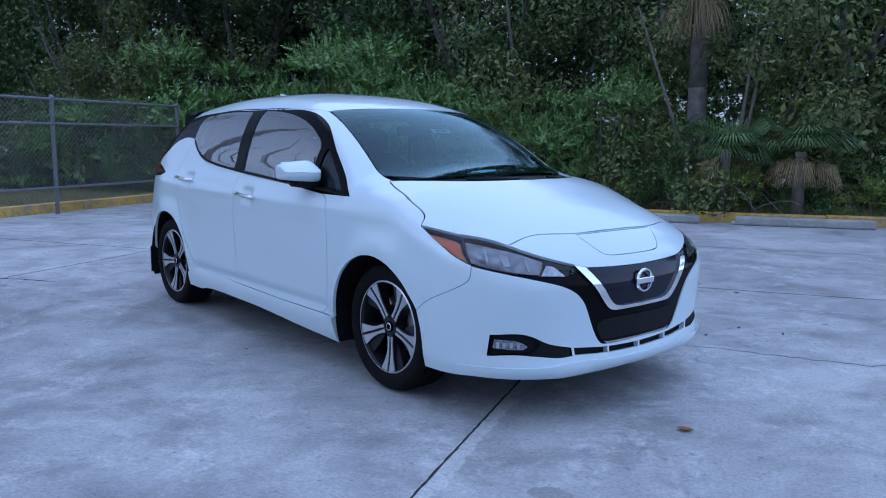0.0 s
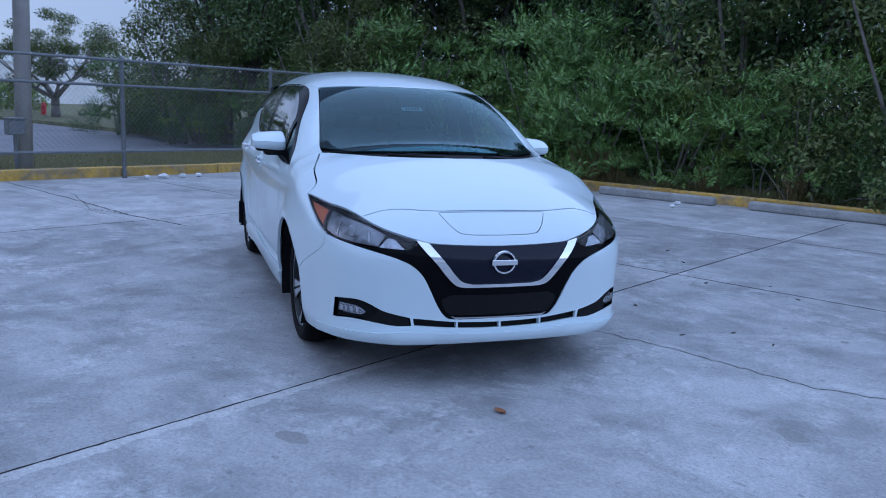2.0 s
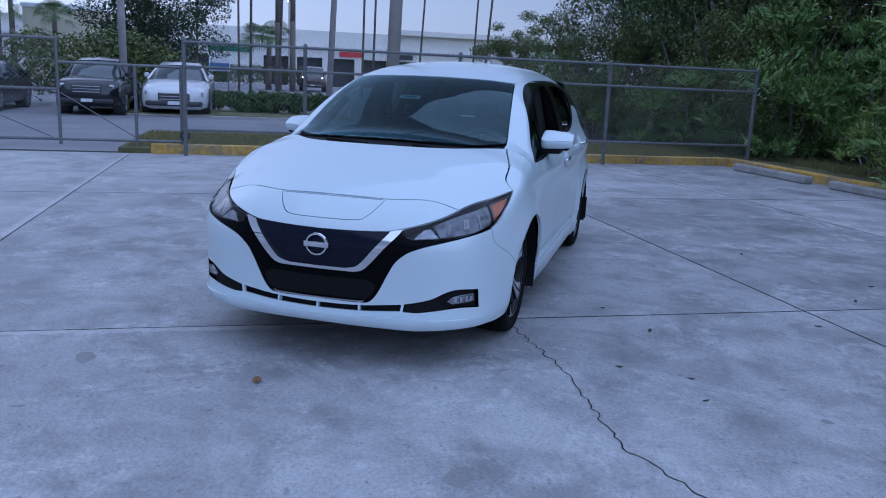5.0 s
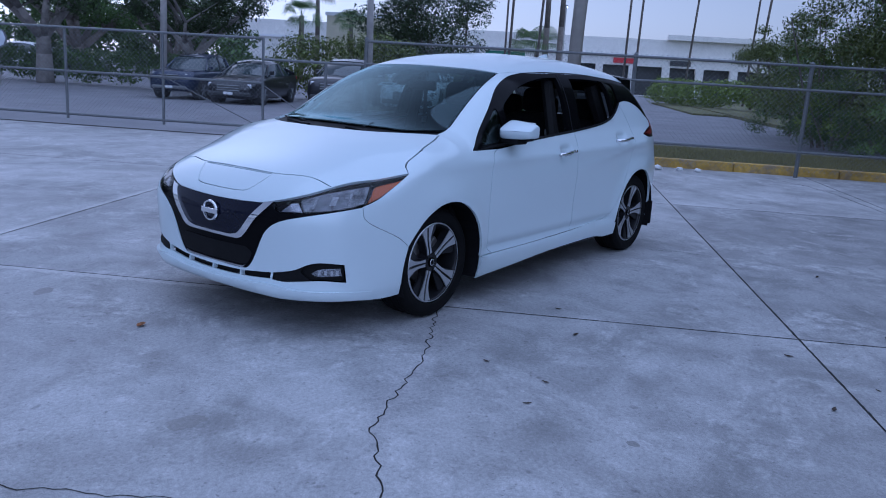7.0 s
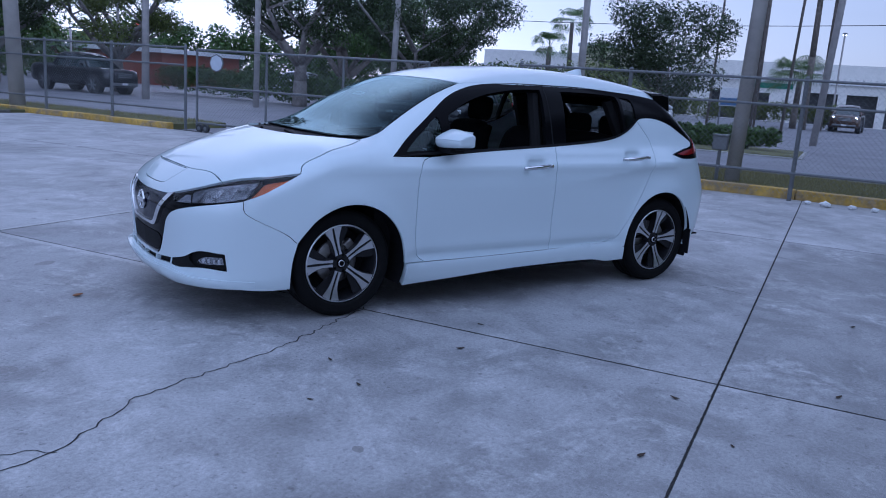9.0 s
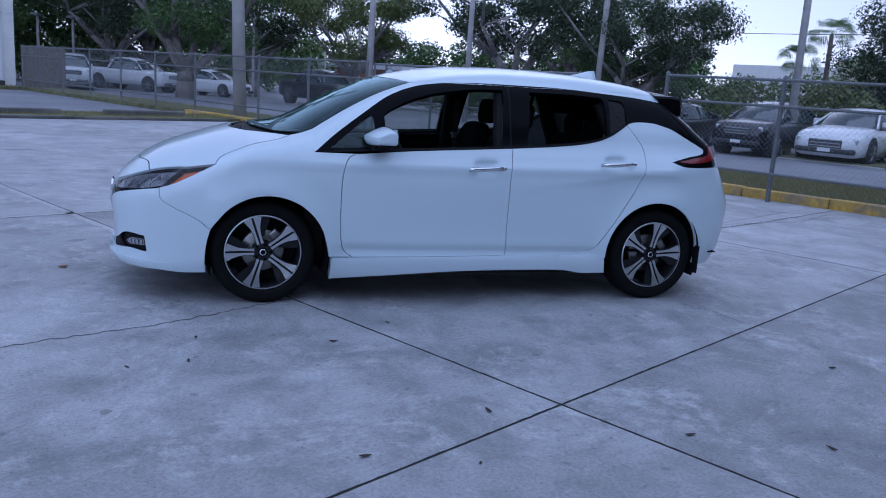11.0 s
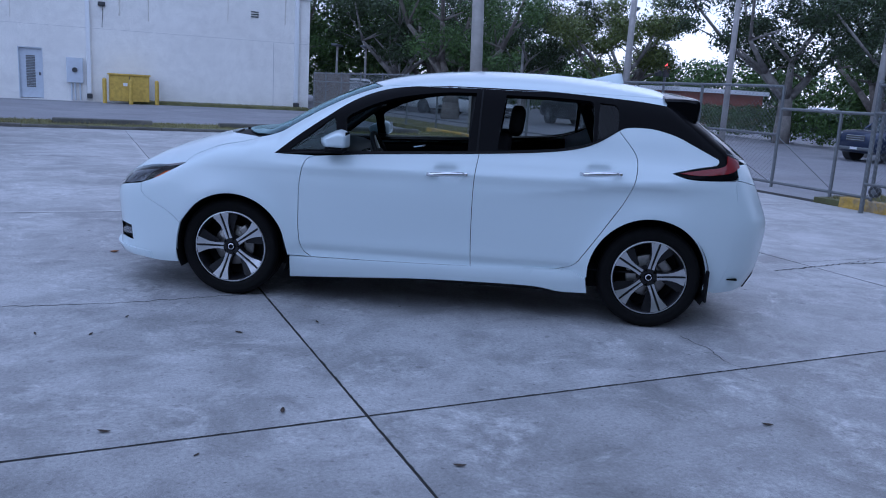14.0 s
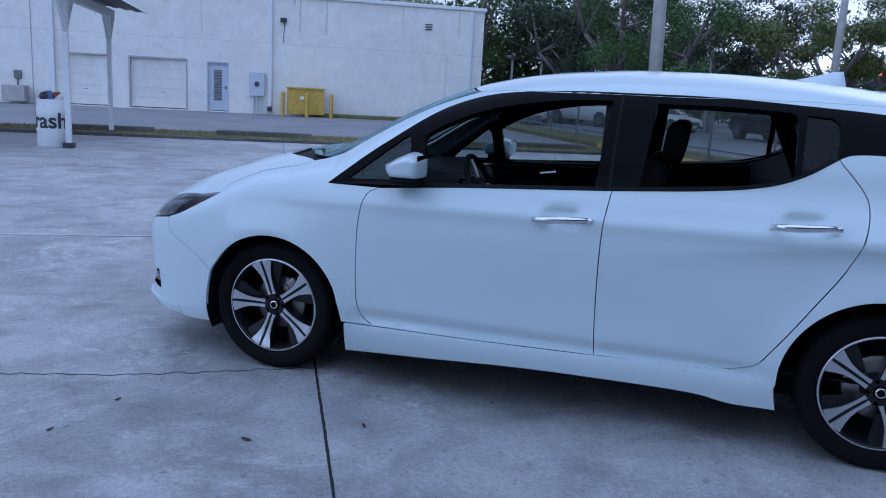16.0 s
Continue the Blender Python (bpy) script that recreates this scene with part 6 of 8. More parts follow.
# lamps
LENS = outline("nose", LAMP_TOP[::-1], [*NOSE_LOW[:3], (22.4, 0.708)], [(22.4, 0.708), (21.9, 0.69), LAMP_LOW[0]], LAMP_LOW)
for s in BOTH:
    lamp = empty("headlight")
    lamp.parent = car
    panel("housing", "nose", LENS, C["lamp_dark"], lamp, gap=0.003, lift=-0.045, depth=-0.03, sides=(s,))
    panel("lens", "nose", LENS, C["clear"], lamp, gap=0.002, lift=0.0, depth=0.0, sides=(s,))
    panel("turn_signal", "nose", outline("nose", [(48.3, 0.722), (50.2, 0.80), (51.5, 0.815)], [(51.5, 0.815), (60.4, 0.847)], [(60.4, 0.847), (55.0, 0.788), (52, 0.752), (48.3, 0.722)]), C["amber"], lamp, gap=0, lift=-0.032, depth=0.01, sides=(s,), label="amber reflector")
    panel("low_beam", "nose", outline("nose", [(25.0, 0.668), (31.0, 0.676)], [(31.0, 0.676), (29.4, 0.716)], [(29.4, 0.716), (27.6, 0.712)], [(27.6, 0.712), (25.0, 0.668)]), C["lamp"], lamp, gap=0, lift=-0.012, depth=0.02, sides=(s,), label="bright faceted reflector")
    panel("insert", "nose", outline("nose", [(31.4, 0.680), (40, 0.697), (47.0, 0.722)], [(47.0, 0.722), (48.8, 0.806)], [(48.8, 0.806), (42, 0.788), (36, 0.767), (30.0, 0.731)], [(30.0, 0.731), (31.4, 0.680)]), C["smoke"], lamp, gap=0, lift=-0.013, depth=0.01, sides=(s,))
    for a, wide, low, high in ((33.4, 0.5, 0.692, 0.742), (37.8, 1.6, 0.715, 0.760), (42.6, 0.5, 0.715, 0.775)):
        panel("facet", "nose", outline("nose", [(a, low), (a + wide, low + 0.003)], [(a + wide, low + 0.003), (a + wide + 0.8, high)], [(a + wide + 0.8, high), (a + 0.6, high - 0.003)], [(a + 0.6, high - 0.003), (a, low)], step=0.01), C["facet"], lamp, gap=0, lift=-0.010, depth=0.008, sides=(s,))
    panel("divider", "nose", outline("nose", [(47.2, 0.722), (49.3, 0.812)], [(49.3, 0.812), (49.9, 0.814)], [(49.9, 0.814), (47.9, 0.722)], [(47.9, 0.722), (47.2, 0.722)], step=0.01), C["lamp_dark"], lamp, gap=0, lift=-0.003, depth=0.04, grid=0.02, sides=(s,))
    fog = empty("fog_lamp")
    fog.parent = car
    panel("bezel", "nose", FOG, C["plastic"], fog, gap=0.001, lift=-0.022, depth=-0.02, sides=(s,))
    panel("wing_blade", "nose", outline("nose", [(23.2, 0.305), (26.5, 0.304), (31.5, 0.318), (34, 0.322)], [(34, 0.322), (31.2, 0.36), (31.6, 0.386)], [(31.6, 0.386), (29.6, 0.370), (26.6, 0.352), (23.6, 0.338)], [(23.6, 0.338), (23.2, 0.305)]), C["plastic"], fog, gap=0.001, lift=-0.004, depth=0.02, sides=(s,))
    spot = outline("nose", [(33.8, 0.357), (35.2, 0.376), (37.4, 0.385), (41.4, 0.387)], [(41.4, 0.387), (41.8, 0.349)], [(41.8, 0.349), (37.4, 0.344), (34.8, 0.345), (33.8, 0.357)])
    panel("fog_reflector", "nose", spot, C["lamp"], fog, gap=0, lift=-0.018, depth=0.01, sides=(s,))
    for a in (35.6, 37.2, 38.8, 40.2):
        panel("fog_facet", "nose", outline("nose", [(a, 0.352), (a + 0.7, 0.352)], [(a + 0.7, 0.352), (a + 0.7, 0.378)], [(a + 0.7, 0.378), (a, 0.376)], [(a, 0.376), (a, 0.352)], step=0.01), C["chrome"], fog, gap=0, lift=-0.013, depth=0.006, grid=0.01, sides=(s,))
    panel("fog_lens", "nose", spot, C["clear"], fog, gap=0, lift=-0.006, depth=0.0, sides=(s,))
    rear = empty("tail_light")
    rear.parent = car
    edge = [(-1.42, 0.985), (-1.57, 1.02), (-1.70, 1.045), (-1.71, 1.08)], [(-1.71, 1.08), (-1.77, 1.118), (-1.86, 1.085)], [(-1.86, 1.085), (-1.87, 0.985)], [(-1.87, 0.985), (-1.80, 0.957), (-1.55, 0.957), (-1.42, 0.985)]
    panel("tail_housing", "side", outline("side", *edge), C["gloss"], rear, gap=0.002, lift=-0.002, depth=0.02, sides=(s,))
    panel("red_lens", "side", outline("side", [(-1.47, 0.988), (-1.60, 1.012), (-1.745, 1.04), (-1.77, 1.10)], [(-1.77, 1.10), (-1.845, 1.075)], [(-1.845, 1.075), (-1.855, 1.035)], [(-1.855, 1.035), (-1.78, 1.0), (-1.6, 0.98), (-1.47, 0.988)]), C["red"], rear, gap=0, lift=0.004, depth=0.008, sides=(s,), label="red plastic lens")

# tail
panel("rear_bumper", "tail", outline("tail", conv([(-1.83, 0.955), (-1.86, 0.7), (-1.84, 0.45), (-1.76, 0.25)], "side", "tail")[::-1], [conv([(-1.83, 0.955)], "side", "tail")[0], (25, 0.90), (0, 0.88)], mirror([conv([(-1.83, 0.955)], "side", "tail")[0], (25, 0.90), (0, 0.88)]), mirror(conv([(-1.83, 0.955), (-1.86, 0.7), (-1.84, 0.45), (-1.76, 0.25)], "side", "tail")[::-1]), [mirror(conv([(-1.76, 0.25)], "side", "tail"))[0], (0, 0.28), conv([(-1.76, 0.25)], "side", "tail")[0]]), PAINT, car, grid=0.05, gap=-0.002, lift=-0.0006)
gate = [(44, 0.957), (43.5, 1.05)], [(43.5, 1.05), (0, 1.06)]
panel("tailgate", "tail", outline("tail", [(0, 0.885), (25, 0.905), (44, 0.957)], *gate, *[mirror(s) for s in gate[::-1]], [(-44, 0.957), (-25, 0.905), (0, 0.885)]), PAINT, car, grid=0.05)
rear_glass = [(40, 1.075), (42, 1.12), (47, 1.25), (52, 1.34)], [(52, 1.34), (0, 1.40)]
panel("rear_screen", "tail", outline("tail", [(0, 1.065), (40, 1.075)], *rear_glass, *[mirror(s) for s in rear_glass[::-1]], [(-40, 1.075), (0, 1.065)]), C["privacy"], car, depth=0, grid=0.06)
bm = bmesh.new()
rows = []
for y in (-0.61, -0.585, -0.5, -0.25, 0, 0.25, 0.5, 0.585, 0.61):
    e = 0.022 * (abs(y) / 0.6) ** 2
    out = 0.05 if abs(y) > 0.6 else 0.015 if abs(y) > 0.55 else 0.0
    low = 0.012 if abs(y) > 0.6 else 0.0
    rows.append([bm.verts.new(c) for c in ((-1.37, y, 1.484 - e * 2.6 - low), (-1.50, y, 1.470 - e * 1.8 - low), (-1.60 + out, y, 1.452 - e * 1.3 - low), (-1.61 + out, y, 1.425 - e), (-1.60 + out * 0.4, y, 1.30), (-1.48, y, 1.30))])
for a, b in zip(rows, rows[1:]):
    for i in range(6):
        bm.faces.new((a[i], a[(i + 1) % 6], b[(i + 1) % 6], b[i]))
bm.faces.new(rows[0])
bm.faces.new(rows[-1][::-1])
bmesh.ops.recalc_face_normals(bm, faces=bm.faces)
part("spoiler", bm, C["gloss"], car, "gloss black roof spoiler")
bm = bmesh.new()
rows = []
for x, h, w in ((-0.95, 0.0, 0.006), (-1.03, 0.025, 0.02), (-1.12, 0.06, 0.02), (-1.165, 0.068, 0.014), (-1.185, 0.0, 0.012)):
    zt = float(spline(np.array([x]), TOP)[0])
    rows.append([bm.verts.new(c) for c in ((x, -w * 1.5, zt - 0.01), (x, -w * 0.35, zt + h), (x, w * 0.35, zt + h), (x, w * 1.5, zt - 0.01))])
for a, b in zip(rows, rows[1:]):
    for i in range(3):
        bm.faces.new((a[i], a[i + 1], b[i + 1], b[i]))
part("antenna_fin", bm, PAINT, car, smooth=True)

low_rear = [(28, 0.335), (30, 0.30), (31, 0.25)], [(31, 0.25), (20, 0.23), (0, 0.23)]
panel("rear_diffuser", "tail", outline("tail", [(0, 0.36), (20, 0.355), (28, 0.335)], *low_rear, *[mirror(p) for p in low_rear[::-1]], [(-28, 0.335), (-20, 0.355), (0, 0.36)]), C["plastic"], car, gap=0, lift=0.006, depth=0.03, grid=0.05)

# under the body
bm = bmesh.new()
box(bm, -1.2, 2.0, -0.60, 0.60, 0.19, 0.34)
box(bm, -1.88, -1.2, -0.60, 0.60, 0.27, 0.34)
box(bm, -0.93, 0.93, -0.80, 0.80, 0.19, 0.335)
box(bm, 1.0, 2.02, -0.58, 0.58, 0.22, 0.76)
box(bm, 0.98, 1.1, -0.72, 0.72, 0.3, 0.92)
box(bm, -1.9, -1.2, -0.58, 0.58, 0.3, 0.88)
part("underbody", bm, C["plastic"], car)
for wx, r in ((1.325, 0.372), (-1.325, 0.382)):
    for s in BOTH:
        verts, faces = [], []
        n = 24
        for k in range(n + 1):
            a = radians(-25 + 230 * k / n)
            verts += [(wx + r * math.cos(a), s * y, max(0.18, 0.33 + r * math.sin(a))) for y in (0.86, 0.58)]
        faces = [(2 * k, 2 * k + 1, 2 * k + 3, 2 * k + 2) for k in range(n)]
        back = len(verts)
        verts.append((wx, s * 0.58, 0.33))
        faces += [(2 * k + 1, 2 * k + 3, back) for k in range(n)]
        raw_mesh("arch_liner", verts, faces, C["plastic"], car)
        if wx < 0:
            bm = bmesh.new()
            box(bm, -1.706, -1.691, 0.66, 0.872, 0.20, 0.40, 0.004)
            bmesh.ops.transform(bm, verts=bm.verts, matrix=Matrix.Diagonal((1, s, 1, 1)))
            part("mud_flap", bm, C["plastic"], car)

# handles
for s in BOTH:
    for hx, hz in ((0.08, 0.888), (-0.86, 0.95)):
        handle = empty("door_handle")
        handle.parent = car
        bm = bmesh.new()
        rows = []
        for k in range(9):
            t = k / 8
            x, z = hx - 0.235 * t, hz + 0.014 * t
            y = float(onto("side", np.array([[x, z]]))[0, 1]) if k in (0,) else float(half_width(np.array([x]), np.array([z - 0.06]))[0])
            out = 0.012 + 0.022 * math.sin(math.pi * min(1, t * 1.15 + 0.03)) ** 0.6
            h = 0.016 * (0.45 + 0.55 * math.sin(math.pi * (0.08 + 0.84 * t)) ** 0.5)
            rows.append([bm.verts.new((x, s * (y + o), z + d)) for o, d in ((out - 0.012, -h), (out, -h * 0.5), (out + 0.002, h * 0.3), (out - 0.004, h), (out - 0.014, h * 0.6))])
        for a, b in zip(rows, rows[1:]):
            for i in range(5):
                bm.faces.new((a[i], a[(i + 1) % 5], b[(i + 1) % 5], b[i]))
        bm.faces.new(rows[0][::-1])
        bm.faces.new(rows[-1])
        bmesh.ops.recalc_face_normals(bm, faces=bm.faces)
        part("grip", bm, C["chrome"], handle, smooth=True)
        bm = bmesh.new()
        y = float(half_width(np.array([hx - 0.25]), np.array([hz - 0.06]))[0])
        box(bm, hx - 0.256, hx - 0.234, y - 0.01, y + 0.014, hz + 0.003, hz + 0.025, 0.006)
        bmesh.ops.transform(bm, verts=bm.verts, matrix=Matrix.Diagonal((1, s, 1, 1)))
        part("lock_cap", bm, C["chrome"], handle)

# mirrors
for s in BOTH:
    wing = empty("door_mirror")
    wing.parent = car
    bm = bmesh.new()
    bmesh.ops.create_cube(bm, size=1)
    bmesh.ops.subdivide_edges(bm, edges=bm.edges, cuts=11, use_grid_fill=True)
    for v in bm.verts:
        c = v.co * 2
        n = max(abs(c.x), abs(c.y), abs(c.z))
        d = c.normalized() if c.length else c
        k = (abs(d.x) ** 8 + abs(d.y) ** 8 + abs(d.z) ** 8) ** (-1 / 8)
        c = d * k * n
        # flat at the back and below, peaked above, drawn in towards a blunt point ahead
        ahead, outer = (c.x + 1) / 2, (c.y + 1) / 2
        top = float(spline(np.array([ahead]), ((0, 0.040), (0.3, 0.060), (0.62, 0.040), (0.88, 0.012), (1, -0.004)))[0])
        low = float(spline(np.array([ahead]), ((0, -0.055), (0.85, -0.055), (1, -0.030)))[0])
        z = 1.070 + (top * c.z * (1 - 0.34 * outer**2) if c.z > 0 else -low * c.z * (1 - 0.22 * outer**2))
        v.co = (0.575 + 0.185 * ahead - 0.06 * ahead * outer**2, s * (0.905 + 0.098 * c.y), z)
    part("shell", bm, PAINT, wing, smooth=True)
    bm = bmesh.new()
    box(bm, 0.5775, 0.5815, 0.838, 0.965, 1.034, 1.120, 0.0015)
    bmesh.ops.transform(bm, verts=bm.verts, matrix=Matrix.Diagonal((1, s, 1, 1)))
    part("mirror_glass", bm, plain("mirror_silver", (0.8, 0.82, 0.84), 0.02, 1.0, vary=0.01), wing)
    bm = bmesh.new()
    box(bm, 0.60, 0.72, 0.79, 0.93, 0.985, 1.022, 0.012)
    box(bm, 0.60, 0.69, 0.85, 0.975, 1.008, 1.028, 0.008)
    bmesh.ops.transform(bm, verts=bm.verts, matrix=Matrix.Diagonal((1, s, 1, 1)))
    part("arm", bm, C["plastic"], wing)

# wipers
for a, b, c in (((1.46, 0.50), (1.47, 0.20), (1.43, -0.24)), ((1.52, -0.06), (1.42, -0.35), (1.20, -0.62))):
    pts = [Vector(onto("top", np.array([p]))[0]) + Vector((0.0, 0, -0.010)) for p in (a, b, c)]
    wiper = empty("wiper")
    wiper.parent = car
    bm = bmesh.new()
    cone(bm, pts[0], pts[1], 0.010, 0.008, 8)
    part("arm", bm, C["plastic"], wiper)
    bm = bmesh.new()
    q = pts[0].lerp(pts[1], 0.35)
    cone(bm, q + Vector((0.0, 0, -0.006)), pts[2], 0.010, 0.006, 8)
    part("blade", bm, C["plastic"], wiper)

# seat belts
for s in BOTH:
    belt = empty("seat_belt")
    belt.parent = car
    bm = bmesh.new()
    box(bm, -0.285, -0.24, 0.575 * s - 0.002, 0.575 * s + 0.002, 0.72, 1.30)
    part("strap", bm, plain("grey_webbing", (0.06, 0.06, 0.065), 0.9, vary=0.2, scale=80), belt)
    bm = bmesh.new()
    box(bm, -0.29, -0.235, 0.575 * s - 0.008, 0.575 * s + 0.008, 0.985, 1.03, 0.005)
    part("tongue", bm, C["silver"], belt)

# sticker and sensor box behind the windscreen
at = onto("top", np.array([[0.84, -0.04]]))[0]
slope = grad(at[None])[0]
turn = Vector(slope).to_track_quat("Z", "X").to_matrix().to_4x4()
m = Matrix.Translation(at - slope * 0.009) @ turn
bm = bmesh.new()
box(bm, -0.022, 0.022, -0.068, 0.068, -0.001, 0.0)
bmesh.ops.transform(bm, verts=bm.verts, matrix=m)
part("sticker", bm, C["paper"], car, "white paper sticker with a dark number")
bm = bmesh.new()
for k in range(5):
    box(bm, -0.010, 0.010, -0.045 + 0.019 * k, -0.033 + 0.019 * k, 0.0005, 0.0012)
bmesh.ops.transform(bm, verts=bm.verts, matrix=m)
part("sticker_print", bm, C["ink"], car)
at = onto("top", np.array([[0.68, 0.0]]))[0]
bm = bmesh.new()
box(bm, -0.10, 0.10, -0.075, 0.075, -0.05, -0.012, 0.012)
bmesh.ops.transform(bm, verts=bm.verts, matrix=Matrix.Translation(at) @ turn)
part("camera_cover", bm, C["trim"], car)
bm = bmesh.new()
box(bm, 0.50, 0.53, -0.12, 0.12, 1.265, 1.33, 0.012)
part("rear_view_mirror", bm, C["trim"], car)


# ---- inside the car ----
for s in BOTH:
    panel("door_lining", "side", outline("side", [(0.85, 0.36), (0.85, 0.955)], [(0.85, 0.955), (0.4, 0.985), (-0.235, 1.02), (-0.6, 1.05), (-0.86, 1.085)], [(-0.86, 1.085), (-0.95, 0.36)], [(-0.95, 0.36), (0.85, 0.36)]), C["trim"], car, lift=-0.085, depth=-0.05, sides=(s,))
    bm = bmesh.new()
    box(bm, -0.12, 0.3, 0.66, 0.76, 0.80, 0.86, 0.02)
    box(bm, -0.8, -0.45, 0.66, 0.75, 0.84, 0.90, 0.02)
    bmesh.ops.transform(bm, verts=bm.verts, matrix=Matrix.Diagonal((1, s, 1, 1)))
    part("armrest", bm, C["trim"], car)
    bm = bmesh.new()
    cone(bm, (0.36, s * 0.735, 0.93), (0.26, s * 0.73, 0.945), 0.008, 0.012, 8)
    part("door_release", bm, C["chrome"], car)
    for a, b, w in (((0.62, 0.58, 1.26), (0.98, 0.66, 1.0), 0.025), ((-0.20, 0.57, 1.38), (-0.20, 0.68, 0.9), 0.045), ((-0.98, 0.53, 1.36), (-1.15, 0.60, 1.0), 0.06)):
        bm = bmesh.new()
        cone(bm, (a[0], s * a[1], a[2]), (b[0], s * b[1], b[2]), w, w, 8)
        part("pillar_lining", bm, C["trim"], car)
bm = bmesh.new()
rows = []
for y in (-0.68, -0.4, 0, 0.4, 0.68):
    hood_up = 0.05 * math.exp(-(((y - 0.37) / 0.2) ** 2))
    rows.append([bm.verts.new(c) for c in ((1.12, y, 0.95), (0.98, y, 1.0 + hood_up * 0.3), (0.78, y, 0.99 + hood_up), (0.66, y, 0.95 + hood_up), (0.63, y, 0.86), (0.70, y, 0.70), (0.95, y, 0.60))])
for a, b in zip(rows, rows[1:]):
    for i in range(6):
        bm.faces.new((a[i], a[i + 1], b[i + 1], b[i]))
part("dashboard", bm, C["trim"], car, smooth=True)
bm = bmesh.new()
box(bm, 0.615, 0.635, -0.12, 0.12, 0.80, 0.95, 0.006)
part("centre_display", bm, C["gloss"], car)
for k in range(4):
    bm = bmesh.new()
    box(bm, 0.606, 0.618, -0.115, 0.115, 0.792 + 0.045 * k, 0.796 + 0.045 * k)
    part("display_trim", bm, C["silver"], car)
bm = bmesh.new()
box(bm, -0.3, 0.62, -0.11, 0.11, 0.34, 0.62, 0.03)
part("centre_console", bm, C["trim"], car)
bm = bmesh.new()
box(bm, -1.9, 0.95, -0.78, 0.78, 0.335, 0.345)
box(bm, -1.85, -1.15, -0.6, 0.6, 0.6, 0.9)
part("cabin_floor", bm, C["cloth"], car)
bm = bmesh.new()
box(bm, -1.2, 0.2, -0.46, 0.46, 1.428, 1.434)
part("headliner", bm, plain("grey_headliner", (0.10, 0.10, 0.10), 0.9), car)

steer = empty("steering_wheel", Matrix.Translation((0.44, 0.37, 0.93)) @ Matrix.Rotation(radians(-66), 4, "Y"))
steer.parent = car
v, f = [], []
for k in range(36):
    a = 2 * math.pi * k / 36
    for j in range(8):
        b = 2 * math.pi * j / 8
        r = 0.175 + 0.016 * math.cos(b)
        v.append((r * math.cos(a), r * math.sin(a), 0.016 * math.sin(b)))
for k in range(36):
    for j in range(8):
        f.append((k * 8 + j, k * 8 + (j + 1) % 8, ((k + 1) % 36) * 8 + (j + 1) % 8, ((k + 1) % 36) * 8 + j))
raw_mesh("rim", v, f, C["trim"], steer, True)
bm = bmesh.new()
box(bm, -0.07, 0.07, -0.075, 0.075, -0.03, 0.012, 0.02)
part("hub", bm, C["trim"], steer)
for a in (0, 180, 270):
    bm = bmesh.new()
    box(bm, 0.05, 0.17, -0.022, 0.022, -0.008, 0.006, 0.004, Matrix.Rotation(radians(a + 90), 4, "Z"))
    part("spoke", bm, C["silver"], steer)
bm = bmesh.new()
cone(bm, (0, 0, -0.02), (0, 0, -0.3), 0.04, 0.05, 12)
part("column", bm, C["trim"], steer)


def soft_block(bm, x0, x1, y0, y1, z0, z1, lean=0.0, power=4.0):
    """A rounded cushion."""
    bmesh.ops.create_cube(bm, size=2)
    bmesh.ops.subdivide_edges(bm, edges=bm.edges[:], cuts=5, use_grid_fill=True)
    for v in bm.verts:
        c = v.co.copy()
        n = max(abs(t) for t in c)
        d = c.normalized()
        c = d * n * sum(abs(t) ** power for t in d) ** (-1 / power)
        v.co = ((x0 + x1) / 2 + (x1 - x0) / 2 * c.x + lean * (c.z + 1) / 2, (y0 + y1) / 2 + (y1 - y0) / 2 * c.y, (z0 + z1) / 2 + (z1 - z0) / 2 * c.z)
    return bm


for y in (0.37, -0.37):
    seat = empty("front_seat")
    seat.parent = car
    part("seat_cushion", soft_block(bmesh.new(), -0.28, 0.24, y - 0.25, y + 0.25, 0.42, 0.60), C["cloth"], seat, smooth=True)
    part("seat_back", soft_block(bmesh.new(), -0.30, -0.14, y - 0.25, y + 0.25, 0.52, 1.14, -0.16), C["cloth"], seat, smooth=True)
    part("head_rest", soft_block(bmesh.new(), -0.50, -0.40, y - 0.13, y + 0.13, 1.13, 1.32, -0.02), C["cloth"], seat, smooth=True)
seat = empty("rear_seat")
seat.parent = car
part("seat_cushion", soft_block(bmesh.new(), -1.05, -0.52, -0.64, 0.64, 0.42, 0.64), C["cloth"], seat, smooth=True)
part("seat_back", soft_block(bmesh.new(), -1.10, -0.95, -0.64, 0.64, 0.55, 1.10, -0.14), C["cloth"], seat, smooth=True)
for y in (0.37, 0, -0.37):
    part("head_rest", soft_block(bmesh.new(), -1.26, -1.17, y - 0.12, y + 0.12, 1.06, 1.24), C["cloth"], seat, smooth=True)


# ---- wheels ----
def lathe(profile, sides=56):
    """A ring from (radius, depth) pairs round the y axis."""
    verts, faces = [], []
    n = len(profile)
    for k in range(sides):
        a = 2 * math.pi * k / sides
        verts += [(r * math.cos(a), d, r * math.sin(a)) for r, d in profile]
    for k in range(sides):
        for i in range(n - 1):
            a, b = k * n + i, ((k + 1) % sides) * n + i
            faces.append((a, a + 1, b + 1, b))
    return verts, faces


